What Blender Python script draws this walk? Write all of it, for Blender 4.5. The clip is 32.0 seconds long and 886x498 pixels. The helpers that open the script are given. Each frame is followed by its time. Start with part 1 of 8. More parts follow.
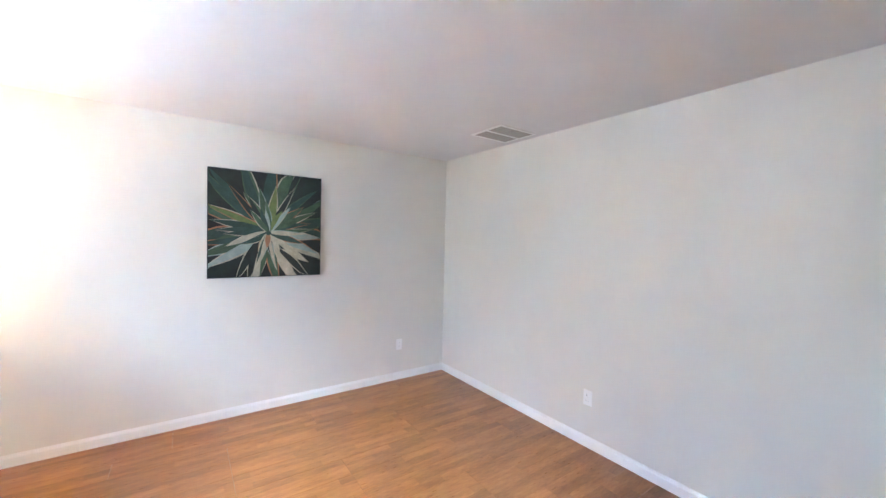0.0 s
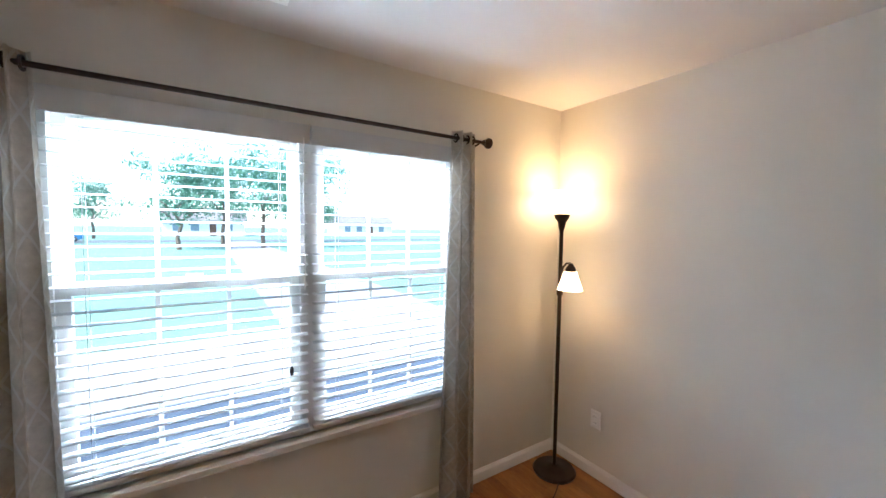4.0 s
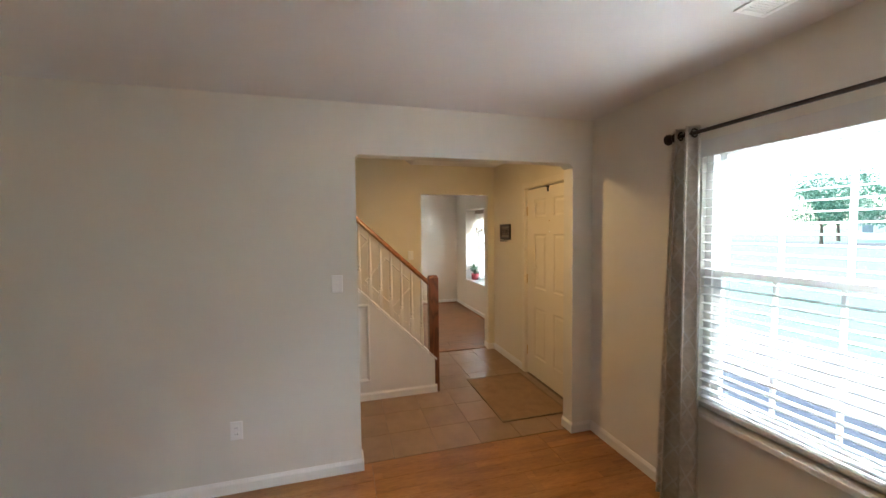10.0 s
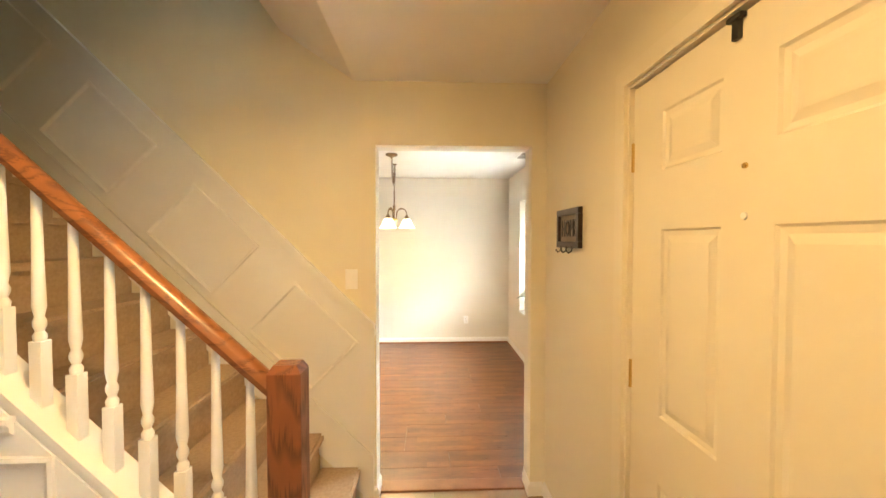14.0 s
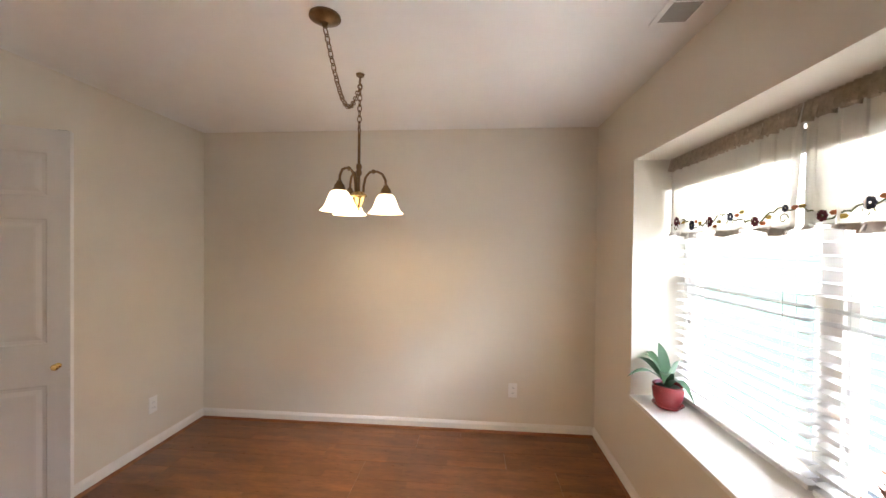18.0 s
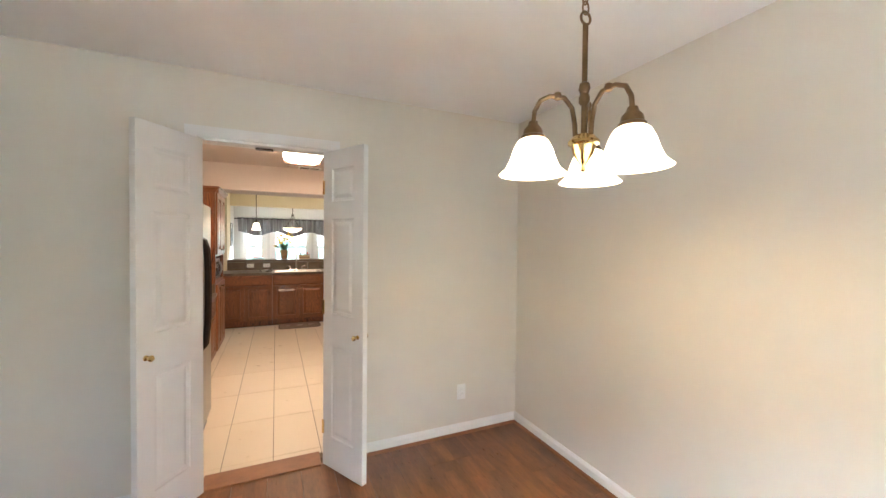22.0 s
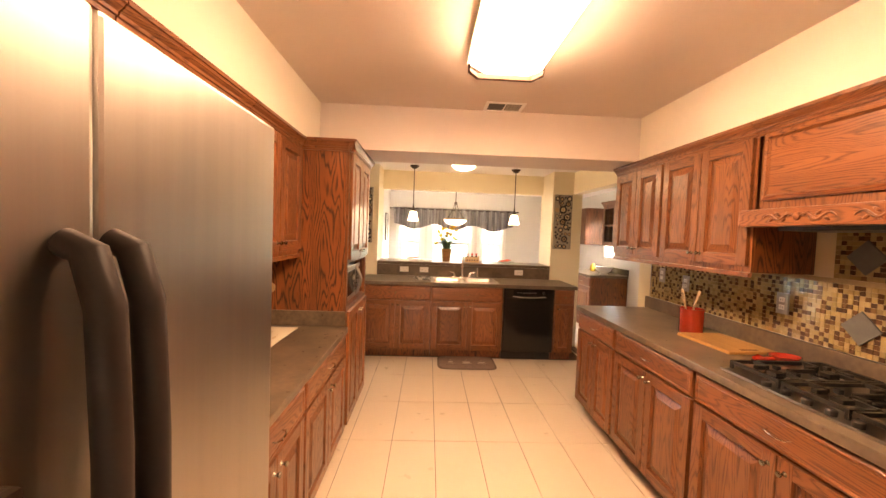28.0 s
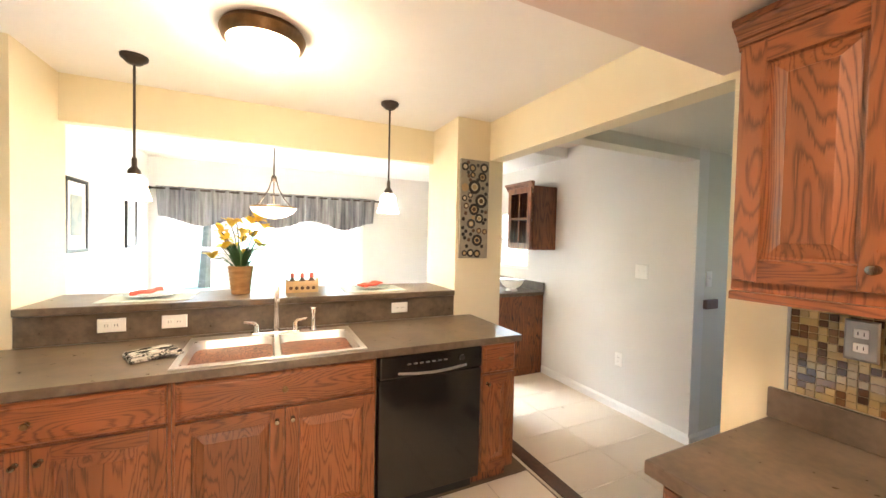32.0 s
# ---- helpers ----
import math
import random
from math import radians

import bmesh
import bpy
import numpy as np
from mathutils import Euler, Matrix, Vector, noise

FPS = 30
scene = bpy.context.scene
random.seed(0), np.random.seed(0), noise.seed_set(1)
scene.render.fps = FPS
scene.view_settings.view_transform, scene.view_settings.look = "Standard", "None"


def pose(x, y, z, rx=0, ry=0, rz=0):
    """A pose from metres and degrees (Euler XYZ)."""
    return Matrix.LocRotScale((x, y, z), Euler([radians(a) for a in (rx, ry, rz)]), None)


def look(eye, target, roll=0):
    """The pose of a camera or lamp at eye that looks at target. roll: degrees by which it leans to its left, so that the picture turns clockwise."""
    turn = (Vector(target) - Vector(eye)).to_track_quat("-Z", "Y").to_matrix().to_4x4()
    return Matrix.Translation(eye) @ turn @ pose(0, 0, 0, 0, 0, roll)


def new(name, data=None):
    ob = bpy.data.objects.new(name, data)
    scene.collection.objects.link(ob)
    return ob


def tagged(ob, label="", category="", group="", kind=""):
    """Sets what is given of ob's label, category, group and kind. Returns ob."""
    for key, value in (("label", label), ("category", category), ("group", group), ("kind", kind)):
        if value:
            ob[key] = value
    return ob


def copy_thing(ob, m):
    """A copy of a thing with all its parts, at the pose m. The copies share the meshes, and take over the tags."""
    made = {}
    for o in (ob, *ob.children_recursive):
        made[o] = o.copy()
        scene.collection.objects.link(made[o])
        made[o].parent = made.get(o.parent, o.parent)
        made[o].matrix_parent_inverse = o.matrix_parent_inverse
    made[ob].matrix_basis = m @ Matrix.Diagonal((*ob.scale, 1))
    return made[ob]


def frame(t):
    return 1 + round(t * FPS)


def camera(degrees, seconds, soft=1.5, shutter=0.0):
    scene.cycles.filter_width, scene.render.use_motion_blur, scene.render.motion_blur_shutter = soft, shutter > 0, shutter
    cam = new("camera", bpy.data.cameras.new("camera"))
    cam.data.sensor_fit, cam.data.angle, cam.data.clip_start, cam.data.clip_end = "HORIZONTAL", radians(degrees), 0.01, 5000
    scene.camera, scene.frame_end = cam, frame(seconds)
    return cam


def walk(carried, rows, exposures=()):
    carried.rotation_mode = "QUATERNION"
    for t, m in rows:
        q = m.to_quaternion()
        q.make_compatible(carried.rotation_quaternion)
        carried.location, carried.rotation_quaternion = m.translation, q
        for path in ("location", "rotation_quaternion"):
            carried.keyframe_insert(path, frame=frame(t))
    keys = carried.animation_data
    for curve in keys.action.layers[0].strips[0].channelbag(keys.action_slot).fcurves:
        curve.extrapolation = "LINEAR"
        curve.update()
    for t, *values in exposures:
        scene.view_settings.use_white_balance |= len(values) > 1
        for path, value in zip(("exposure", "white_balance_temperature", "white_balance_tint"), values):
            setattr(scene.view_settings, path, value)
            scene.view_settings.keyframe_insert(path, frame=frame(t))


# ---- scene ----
cam = camera(100.5, 32.0)
PATH = [
    (0, (0.01, -1.473, 1.549), (1.644, -2.624, 1.488), 1.4),
    (0.5, (0.133, -1.674, 1.618), (1.948, -2.508, 1.518), 2.1),
    (1, (0.409, -1.592, 1.608), (2.329, -2.145, 1.517), 1.9),
    (1.5, (0.644, -1.557, 1.596), (2.625, -1.818, 1.509), 1.5),
    (2, (0.89, -1.581, 1.671), (2.882, -1.466, 1.541), 1.6),
    (2.5, (1.105, -1.664, 1.732), (3.019, -1.112, 1.55), 1.5),
    (3, (1.269, -1.703, 1.656), (2.979, -0.675, 1.521), 0.8),
    (3.4, (1.337, -1.727, 1.611), (2.843, -0.416, 1.496), 0.6),
    (3.5, (1.339, -1.728, 1.604), (2.777, -0.342, 1.493), 0.6),
    (5.5, (2.035, -2.266, 1.649), (1.944, -0.274, 1.495), 0.5),
    (6, (2.241, -2.4, 1.589), (1.747, -0.464, 1.495), 0.4),
    (6.5, (2.442, -2.447, 1.635), (1.607, -0.635, 1.501), -0.2),
    (7, (2.589, -2.52, 1.629), (1.485, -0.857, 1.505), -0.2),
    (7.5, (2.696, -2.554, 1.642), (1.365, -1.066, 1.518), -0.6),
    (8, (2.772, -2.491, 1.63), (1.229, -1.223, 1.516), -0.7),
    (8.5, (2.819, -2.375, 1.63), (1.112, -1.339, 1.516), -0.5),
    (9, (2.818, -2.258, 1.625), (1.01, -1.409, 1.514), -0.5),
    (9.5, (2.672, -2.082, 1.605), (0.791, -1.41, 1.501), -0.6),
    (10, (2.481, -1.891, 1.606), (0.554, -1.365, 1.508), -0.7),
    (10.5, (2.221, -1.69, 1.618), (0.259, -1.313, 1.518), -0.5),
    (11, (1.931, -1.519, 1.604), (-0.046, -1.23, 1.514), -0.5),
    (11.5, (1.634, -1.294, 1.632), (-0.355, -1.103, 1.542), -0.6),
    (12, (1.365, -1.126, 1.554), (-0.628, -0.965, 1.5), -0.4),
    (12.5, (1.053, -0.988, 1.55), (-0.941, -0.852, 1.496), -0.2),
    (13, (0.675, -0.841, 1.54), (-1.323, -0.753, 1.485), 0.1),
    (13.5, (0.356, -0.716, 1.537), (-1.642, -0.633, 1.482), -0.0),
    (14, (0.03, -0.615, 1.531), (-1.968, -0.536, 1.479), -0.0),
    (14.4, (-0.233, -0.587, 1.522), (-2.231, -0.504, 1.473), -0.0),
    (14.5, (-0.315, -0.58, 1.519), (-2.313, -0.51, 1.473), -0.2),
    (16.5, (-1.623, -0.431, 1.465), (-3.622, -0.495, 1.451), 0.5),
    (17, (-1.902, -0.389, 1.459), (-3.901, -0.468, 1.448), 0.7),
    (17.5, (-2.149, -0.359, 1.478), (-4.147, -0.448, 1.463), 0.5),
    (18, (-2.426, -0.386, 1.497), (-4.420, -0.550, 1.475), 0.6),
    (18.5, (-2.647, -0.385, 1.496), (-4.621, -0.707, 1.473), 0.5),
    (19, (-2.831, -0.291, 1.489), (-4.758, -0.826, 1.469), 0.4),
    (19.5, (-3.050, -0.179, 1.494), (-4.872, -1.002, 1.454), 0.5),
    (20, (-3.279, -0.194, 1.476), (-4.968, -1.265, 1.443), 0.4),
    (20.5, (-3.503, -0.238, 1.461), (-4.999, -1.566, 1.451), 1.0),
    (21, (-3.559, -0.244, 1.480), (-4.842, -1.777, 1.443), 0.8),
    (21.5, (-3.558, -0.192, 1.463), (-4.616, -1.889, 1.436), 0.5),
    (22, (-3.605, -0.194, 1.469), (-4.431, -2.015, 1.428), 0.6),
    (22.5, (-3.633, -0.181, 1.477), (-4.247, -2.083, 1.420), 0.8),
    (23, (-3.603, -0.182, 1.472), (-4.052, -2.130, 1.413), 0.8),
    (23.5, (-3.588, -0.198, 1.470), (-3.890, -2.174, 1.409), 1.1),
    (24, (-3.566, -0.250, 1.459), (-3.738, -2.242, 1.398), 1.2),
    (24.5, (-3.525, -0.429, 1.480), (-3.609, -2.426, 1.418), 1.3),
    (25, (-3.494, -0.708, 1.487), (-3.567, -2.706, 1.430), 1.5),
    (25.5, (-3.519, -1.029, 1.475), (-3.590, -3.026, 1.417), 1.6),
    (27.5, (-3.501, -2.417, 1.486), (-3.573, -4.412, 1.406), 2.1),
    (28, (-3.498, -2.764, 1.49), (-3.577, -4.759, 1.405), 2.1),
    (28.5, (-3.503, -3.036, 1.491), (-3.595, -5.031, 1.407), 2.1),
    (29, (-3.540, -3.353, 1.467), (-3.648, -5.348, 1.394), 2),
    (29.5, (-3.570, -3.692, 1.449), (-3.679, -5.688, 1.382), 2.2),
    (30, (-3.596, -4.025, 1.466), (-3.730, -6.019, 1.395), 2.1),
    (30.4, (-3.697, -4.290, 1.48), (-3.840, -6.283, 1.406), 1.4),
    (30.5, (-3.698, -4.371, 1.473), (-3.868, -6.363, 1.402), 1.8),
    (31, (-3.759, -4.681, 1.475), (-4.068, -6.656, 1.411), 1.5),
    (31.5, (-3.812, -4.989, 1.474), (-4.405, -6.898, 1.416), 1.5),
    (32, (-3.905, -5.272, 1.476), (-4.762, -7.078, 1.42), 1.3),
]
EXPOSURE = [(0, 4.35, 5000, 9), (1, 4.15, 5000, 9), (2, 3.75, 5000, 9), (3, 3.1, 5000, 9), (3.5, 2.9, 5200, 10), (5.5, 2.35, 5800, 13), (6, 2.25, 5800, 13), (8, 2.65, 5900, 10), (9, 2.8, 5900, 10), (10, 2.95, 6100, 10), (11, 3.5, 6000, 8), (12, 3.95, 6200, 6), (13, 4.1, 6700, 6), (14, 4.1, 6800, 5), (14.5, 4.15, 6800, 6),
            (16.5, 3.75, 6700, 18), (17, 3.65, 6700, 18), (18, 2.85, 6600, 18), (19, 2.65, 6600, 18), (20, 3.35, 6200, 13), (22, 3.5, 5900, 9), (23, 3.6, 5900, 9), (25, 3.9, 6000, 8), (25.5, 3.95, 6200, 9), (27.5, 3.95, 8500, 28), (28, 4.0, 8500, 28), (29, 4.6, 8000, 29), (30, 4.8, 7500, 26), (31, 4.85, 6200, 13), (32, 4.7, 6200, 11)]
walk(cam, [(t, look(eye, target, roll)) for t, eye, target, roll in PATH], EXPOSURE)

# ---- world, sun and exposure ----
world = bpy.data.worlds.new("sky")
scene.world = world
world.use_nodes = True
_n = world.node_tree.nodes
sky = _n.new("ShaderNodeTexSky")
sky.sky_type, sky.sun_disc = "NISHITA", False
sky.sun_elevation, sky.sun_rotation = radians(52), radians(250)
world.node_tree.links.new(sky.outputs[0], _n["Background"].inputs[0])
_n["Background"].inputs[1].default_value = 0.13


# the rooms west of the foyer are drawn on a plan of their own, which lies this much off the first one
HOUSE, WEST = Matrix(), Matrix.Translation((-0.15, -0.135, 0))
here = HOUSE


def lamp(name, kind, m, watts, colour=(1, 1, 1), size=0.1, size_y=None, spread=None):
    data = bpy.data.lights.new(name, kind)
    data.energy, data.color = watts, colour
    if kind == "AREA":
        data.size = size
        if size_y:
            data.shape, data.size_y = "RECTANGLE", size_y
        if spread:
            data.spread = radians(spread)
    elif kind == "SUN":
        data.angle = size
    else:
        data.shadow_soft_size = size
    ob = new(name, data)
    ob.matrix_world = here @ m
    return ob


lamp("sun", "SUN", look((0, 0, 0), (math.cos(radians(52)) * math.sin(radians(70)), math.cos(radians(52)) * math.cos(radians(70)), -math.sin(radians(52)))),
     3.0, (1, 0.95, 0.87), radians(0.5))
DAY, WARM, BULB = (0.88, 0.95, 1.0), (1.0, 0.55, 0.22), (1.0, 0.66, 0.36)
# sky light that comes in at the windows, from outdoors above their heads
lamp("window_light_front", "AREA", look((1.80, 0.98, 2.56), (1.80, 0, 1.2)), 23, DAY, 1.9, 0.36, 100)
lamp("floor_lamp_light", "POINT", pose(3.335, -0.19, 1.81), 0.29, WARM, 0.06)
lamp("reading_lamp_light", "POINT", pose(3.29, -0.305, 1.28), 0.14, WARM, 0.03)
lamp("foyer_light", "AREA", pose(-0.58, -1.0, 2.328), 1.7, (1.0, 0.62, 0.25), 0.14)
lamp("foyer_light_glow", "POINT", pose(-0.58, -1.0, 2.27), 0.4, (1.0, 0.62, 0.25), 0.05)
here = WEST
lamp("window_light_bay", "AREA", look((-3.68, 2.2, 2.35), (-3.68, 0.9, 1.2)), 27, DAY, 1.9, 0.4, 100)
lamp("window_light_breakfast", "AREA", look((-3.80, -11.7, 2.4), (-3.80, -10.4, 1.2)), 45, DAY, 2.2, 0.4, 110)
lamp("window_light_nook", "AREA", look((-7.9, -8.95, 2.3), (-6.6, -8.95, 1.4)), 12, DAY, 0.8, 0.4, 110)
lamp("window_light_back_door", "AREA", look((-1.09, -10.0, 2.6), (-1.09, -8.4, 1.0)), 18, DAY, 1.2, 0.4, 100)
lamp("kitchen_light", "AREA", pose(-3.73, -4.05, 2.325), 0.70, (1.0, 0.54, 0.29), 0.36, 1.15)
lamp("alcove_light", "POINT", pose(-3.73, -6.98, 2.20), 1.1, (1.0, 0.74, 0.45), 0.1)
for _x in (-3.13, -4.48):
    lamp("pendant_light", "POINT", pose(_x, -7.54, 1.675), 0.21, (1.0, 0.74, 0.46), 0.03)
lamp("breakfast_light", "POINT", pose(-3.80, -9.10, 1.79), 0.9, (1.0, 0.78, 0.5), 0.08)
for _a in (97, 217, 337):
    lamp("chandelier_light", "POINT", pose(-4.287 + 0.151 * math.cos(radians(_a)), -0.891 + 0.151 * math.sin(radians(_a)), 1.69), 0.48, BULB, 0.04)
here = HOUSE

# ---- materials ----
def mat(name, colour, rough=0.5, metal=0.0, var=0.08, scale=6.0, stretch=(1, 1, 1), bump=0.0, bump_scale=60.0, second=None,
        spec=0.5, coat=0.0, island=False, fine=0.5):
    m = bpy.data.materials.new(name)
    m.use_nodes = True
    t = m.node_tree
    n, l = t.nodes, t.links
    b = n["Principled BSDF"]
    b.inputs["Roughness"].default_value, b.inputs["Metallic"].default_value = rough, metal
    b.inputs["Specular IOR Level"].default_value, b.inputs["Coat Weight"].default_value = spec, coat
    tc, mp, info = n.new("ShaderNodeTexCoord"), n.new("ShaderNodeMapping"), n.new("ShaderNodeObjectInfo")
    mp.inputs["Scale"].default_value = stretch
    shift = n.new("ShaderNodeVectorMath")
    shift.operation = "MULTIPLY_ADD"
    shift.inputs[1].default_value = (37.0, 17.0, 29.0)
    if island:
        geo = n.new("ShaderNodeNewGeometry")
        l.new(geo.outputs["Random Per Island"], shift.inputs[0])
    else:
        l.new(info.outputs["Random"], shift.inputs[0])
    l.new(tc.outputs["Object"], shift.inputs[2])
    l.new(shift.outputs[0], mp.inputs[0])
    big, small = n.new("ShaderNodeTexNoise"), n.new("ShaderNodeTexNoise")
    big.inputs["Scale"].default_value, big.inputs["Detail"].default_value = scale, 5
    small.inputs["Scale"].default_value, small.inputs["Detail"].default_value = scale * 7, 3
    l.new(mp.outputs[0], big.inputs["Vector"]), l.new(mp.outputs[0], small.inputs["Vector"])
    both = n.new("ShaderNodeMix")
    both.inputs[0].default_value = 0.5 * fine
    l.new(big.outputs["Fac"], both.inputs[2]), l.new(small.outputs["Fac"], both.inputs[3])
    ramp = n.new("ShaderNodeValToRGB")
    lo = second or tuple(c * (1 - var) for c in colour)
    hi = colour if second else tuple(min(1, c * (1 + var)) for c in colour)
    ramp.color_ramp.elements[0].position, ramp.color_ramp.elements[1].position = 0.33, 0.67
    ramp.color_ramp.elements[0].color, ramp.color_ramp.elements[1].color = (*lo, 1), (*hi, 1)
    l.new(both.outputs[0], ramp.inputs[0])
    l.new(ramp.outputs[0], b.inputs["Base Color"])
    rr = n.new("ShaderNodeMapRange")
    rr.inputs[3].default_value, rr.inputs[4].default_value = max(0, rough - 0.06), min(1, rough + 0.06)
    l.new(small.outputs["Fac"], rr.inputs[0]), l.new(rr.outputs[0], b.inputs["Roughness"])
    if bump:
        nz, bp = n.new("ShaderNodeTexNoise"), n.new("ShaderNodeBump")
        nz.inputs["Scale"].default_value, nz.inputs["Detail"].default_value = bump_scale, 4
        l.new(mp.outputs[0], nz.inputs["Vector"])
        bp.inputs["Strength"].default_value, bp.inputs["Distance"].default_value = bump, 0.004
        l.new(nz.outputs["Fac"], bp.inputs["Height"]), l.new(bp.outputs[0], b.inputs["Normal"])
    return m


def oak(name, axis, light, dark, rough=0.30, bands=30.0, pore=0.55, lo=0.26, hi=0.52):
    """Stained oak with cathedral grain that runs along an axis of the object."""
    m = bpy.data.materials.new(name)
    m.use_nodes = True
    t = m.node_tree
    n, l = t.nodes, t.links
    b = n["Principled BSDF"]
    b.inputs["Coat Weight"].default_value, b.inputs["Coat Roughness"].default_value = 0.2, 0.2
    tc, mp, info = n.new("ShaderNodeTexCoord"), n.new("ShaderNodeMapping"), n.new("ShaderNodeObjectInfo")
    squeeze = [1.0, 1.0, 1.0]
    squeeze["xyz".index(axis)] = 0.14
    mp.inputs["Scale"].default_value = squeeze
    shift = n.new("ShaderNodeVectorMath")
    shift.operation = "MULTIPLY_ADD"
    shift.inputs[1].default_value = (7.3, 5.1, 9.7)
    l.new(info.outputs["Random"], shift.inputs[0]), l.new(tc.outputs["Object"], shift.inputs[2]), l.new(shift.outputs[0], mp.inputs[0])
    warp = n.new("ShaderNodeTexNoise")
    warp.inputs["Scale"].default_value, warp.inputs["Detail"].default_value = 5.0, 2.5
    l.new(mp.outputs[0], warp.inputs["Vector"])
    times = n.new("ShaderNodeMath")
    times.operation = "MULTIPLY"
    times.inputs[1].default_value = bands
    l.new(warp.outputs["Fac"], times.inputs[0])
    saw = n.new("ShaderNodeMath")
    saw.operation = "PINGPONG"
    saw.inputs[1].default_value = 1.0
    # the pores are long thin dashes that crowd along the early wood of each ring
    mp2 = n.new("ShaderNodeMapping")
    squeeze["xyz".index(axis)] = 0.045
    mp2.inputs["Scale"].default_value = squeeze
    l.new(shift.outputs[0], mp2.inputs[0])
    pores, cloud = n.new("ShaderNodeTexNoise"), n.new("ShaderNodeTexNoise")
    pores.inputs["Scale"].default_value, pores.inputs["Detail"].default_value = 230.0, 2
    l.new(mp2.outputs[0], pores.inputs["Vector"])
    feather = n.new("ShaderNodeMath")
    feather.operation = "MULTIPLY_ADD"
    feather.inputs[1].default_value = 1.3
    l.new(pores.outputs["Fac"], feather.inputs[0]), l.new(times.outputs[0], feather.inputs[2]), l.new(feather.outputs[0], saw.inputs[0])
    cloud.inputs["Scale"].default_value, cloud.inputs["Detail"].default_value = 9.0, 4
    l.new(mp.outputs[0], cloud.inputs["Vector"])
    mix = n.new("ShaderNodeMix")
    mix.inputs[0].default_value = pore
    l.new(saw.outputs[0], mix.inputs[2]), l.new(pores.outputs["Fac"], mix.inputs[3])
    ramp = n.new("ShaderNodeValToRGB")
    e = ramp.color_ramp.elements
    e[0].position, e[0].color = lo, (*dark, 1)
    e[1].position, e[1].color = hi, (*light, 1)
    mid = e.new(lo + 0.62 * (hi - lo))
    mid.color = (*(0.35 * d + 0.65 * g for d, g in zip(dark, light)), 1)
    l.new(mix.outputs[0], ramp.inputs[0])
    mot = n.new("ShaderNodeMapRange")
    mot.inputs[1].default_value, mot.inputs[2].default_value, mot.inputs[3].default_value, mot.inputs[4].default_value = 0.32, 0.68, 0.82, 1.16
    l.new(cloud.outputs["Fac"], mot.inputs[0])
    stain = n.new("ShaderNodeMixRGB")
    stain.blend_type = "MULTIPLY"
    stain.inputs[0].default_value = 1.0
    l.new(ramp.outputs[0], stain.inputs[1]), l.new(mot.outputs[0], stain.inputs[2])
    tone = n.new("ShaderNodeMixRGB")
    tone.blend_type = "MULTIPLY"
    tone.inputs[0].default_value = 1.0
    rv = n.new("ShaderNodeMapRange")
    rv.inputs[3].default_value, rv.inputs[4].default_value = 0.8, 1.12
    l.new(info.outputs["Random"], rv.inputs[0])
    l.new(stain.outputs[0], tone.inputs[1]), l.new(rv.outputs[0], tone.inputs[2])
    l.new(tone.outputs[0], b.inputs["Base Color"])
    rr = n.new("ShaderNodeMapRange")
    rr.inputs[3].default_value, rr.inputs[4].default_value = rough + 0.12, rough - 0.05
    l.new(mix.outputs[0], rr.inputs[0]), l.new(rr.outputs[0], b.inputs["Roughness"])
    bp = n.new("ShaderNodeBump")
    bp.inputs["Strength"].default_value, bp.inputs["Distance"].default_value = 0.10, 0.001
    l.new(mix.outputs[0], bp.inputs["Height"]), l.new(bp.outputs[0], b.inputs["Normal"])
    return m


def glow(name, colour, strength, base=(0.9, 0.88, 0.82)):
    m = mat(name, base, 0.35, var=0.02)
    b = m.node_tree.nodes["Principled BSDF"]
    b.inputs["Emission Color"].default_value, b.inputs["Emission Strength"].default_value = (*colour, 1), strength
    return m


def glass(name, tint=(0.95, 0.98, 0.97), rough=0.0):
    m = bpy.data.materials.new(name)
    m.use_nodes = True
    b = m.node_tree.nodes["Principled BSDF"]
    b.inputs["Base Color"].default_value = (*tint, 1)
    b.inputs["Roughness"].default_value, b.inputs["Transmission Weight"].default_value, b.inputs["IOR"].default_value = rough, 1.0, 1.1
    return m


M_dwall = mat("warm_white_wall_paint", (0.74, 0.695, 0.605), 0.62, var=0.025, scale=1.2, bump=0.12, bump_scale=140)
M_wall = mat("cream_wall_paint", (0.73, 0.705, 0.635), 0.62, var=0.025, scale=1.2, bump=0.12, bump_scale=140)
M_foyer = mat("warm_cream_wall_paint", (0.76, 0.70, 0.55), 0.55, var=0.025, scale=1.2, bump=0.12, bump_scale=140)
M_kwall = mat("pale_yellow_wall_paint", (0.76, 0.68, 0.49), 0.6, var=0.025, scale=1.2, bump=0.12, bump_scale=140)
M_soff = mat("pale_cream_wall_paint", (0.79, 0.73, 0.61), 0.6, var=0.025, scale=1.2, bump=0.12, bump_scale=140)
M_gray = mat("light_gray_wall_paint", (0.69, 0.68, 0.655), 0.6, var=0.02, scale=1.2, bump=0.12, bump_scale=140)
M_sage = mat("gray_green_wall_paint", (0.62, 0.615, 0.55), 0.6, var=0.02, scale=1.2, bump=0.12, bump_scale=140)
M_ceill = mat("dull_white_ceiling_paint", (0.70, 0.685, 0.665), 0.7, var=0.03, scale=1.0, bump=0.25, bump_scale=45)
# colour carries the pinkish tint and dimness of the warm kitchen light
M_kceil = mat("ceiling_paint_lamp_tint", (0.69, 0.60, 0.54), 0.7, var=0.04, scale=1.0, bump=0.25, bump_scale=45)
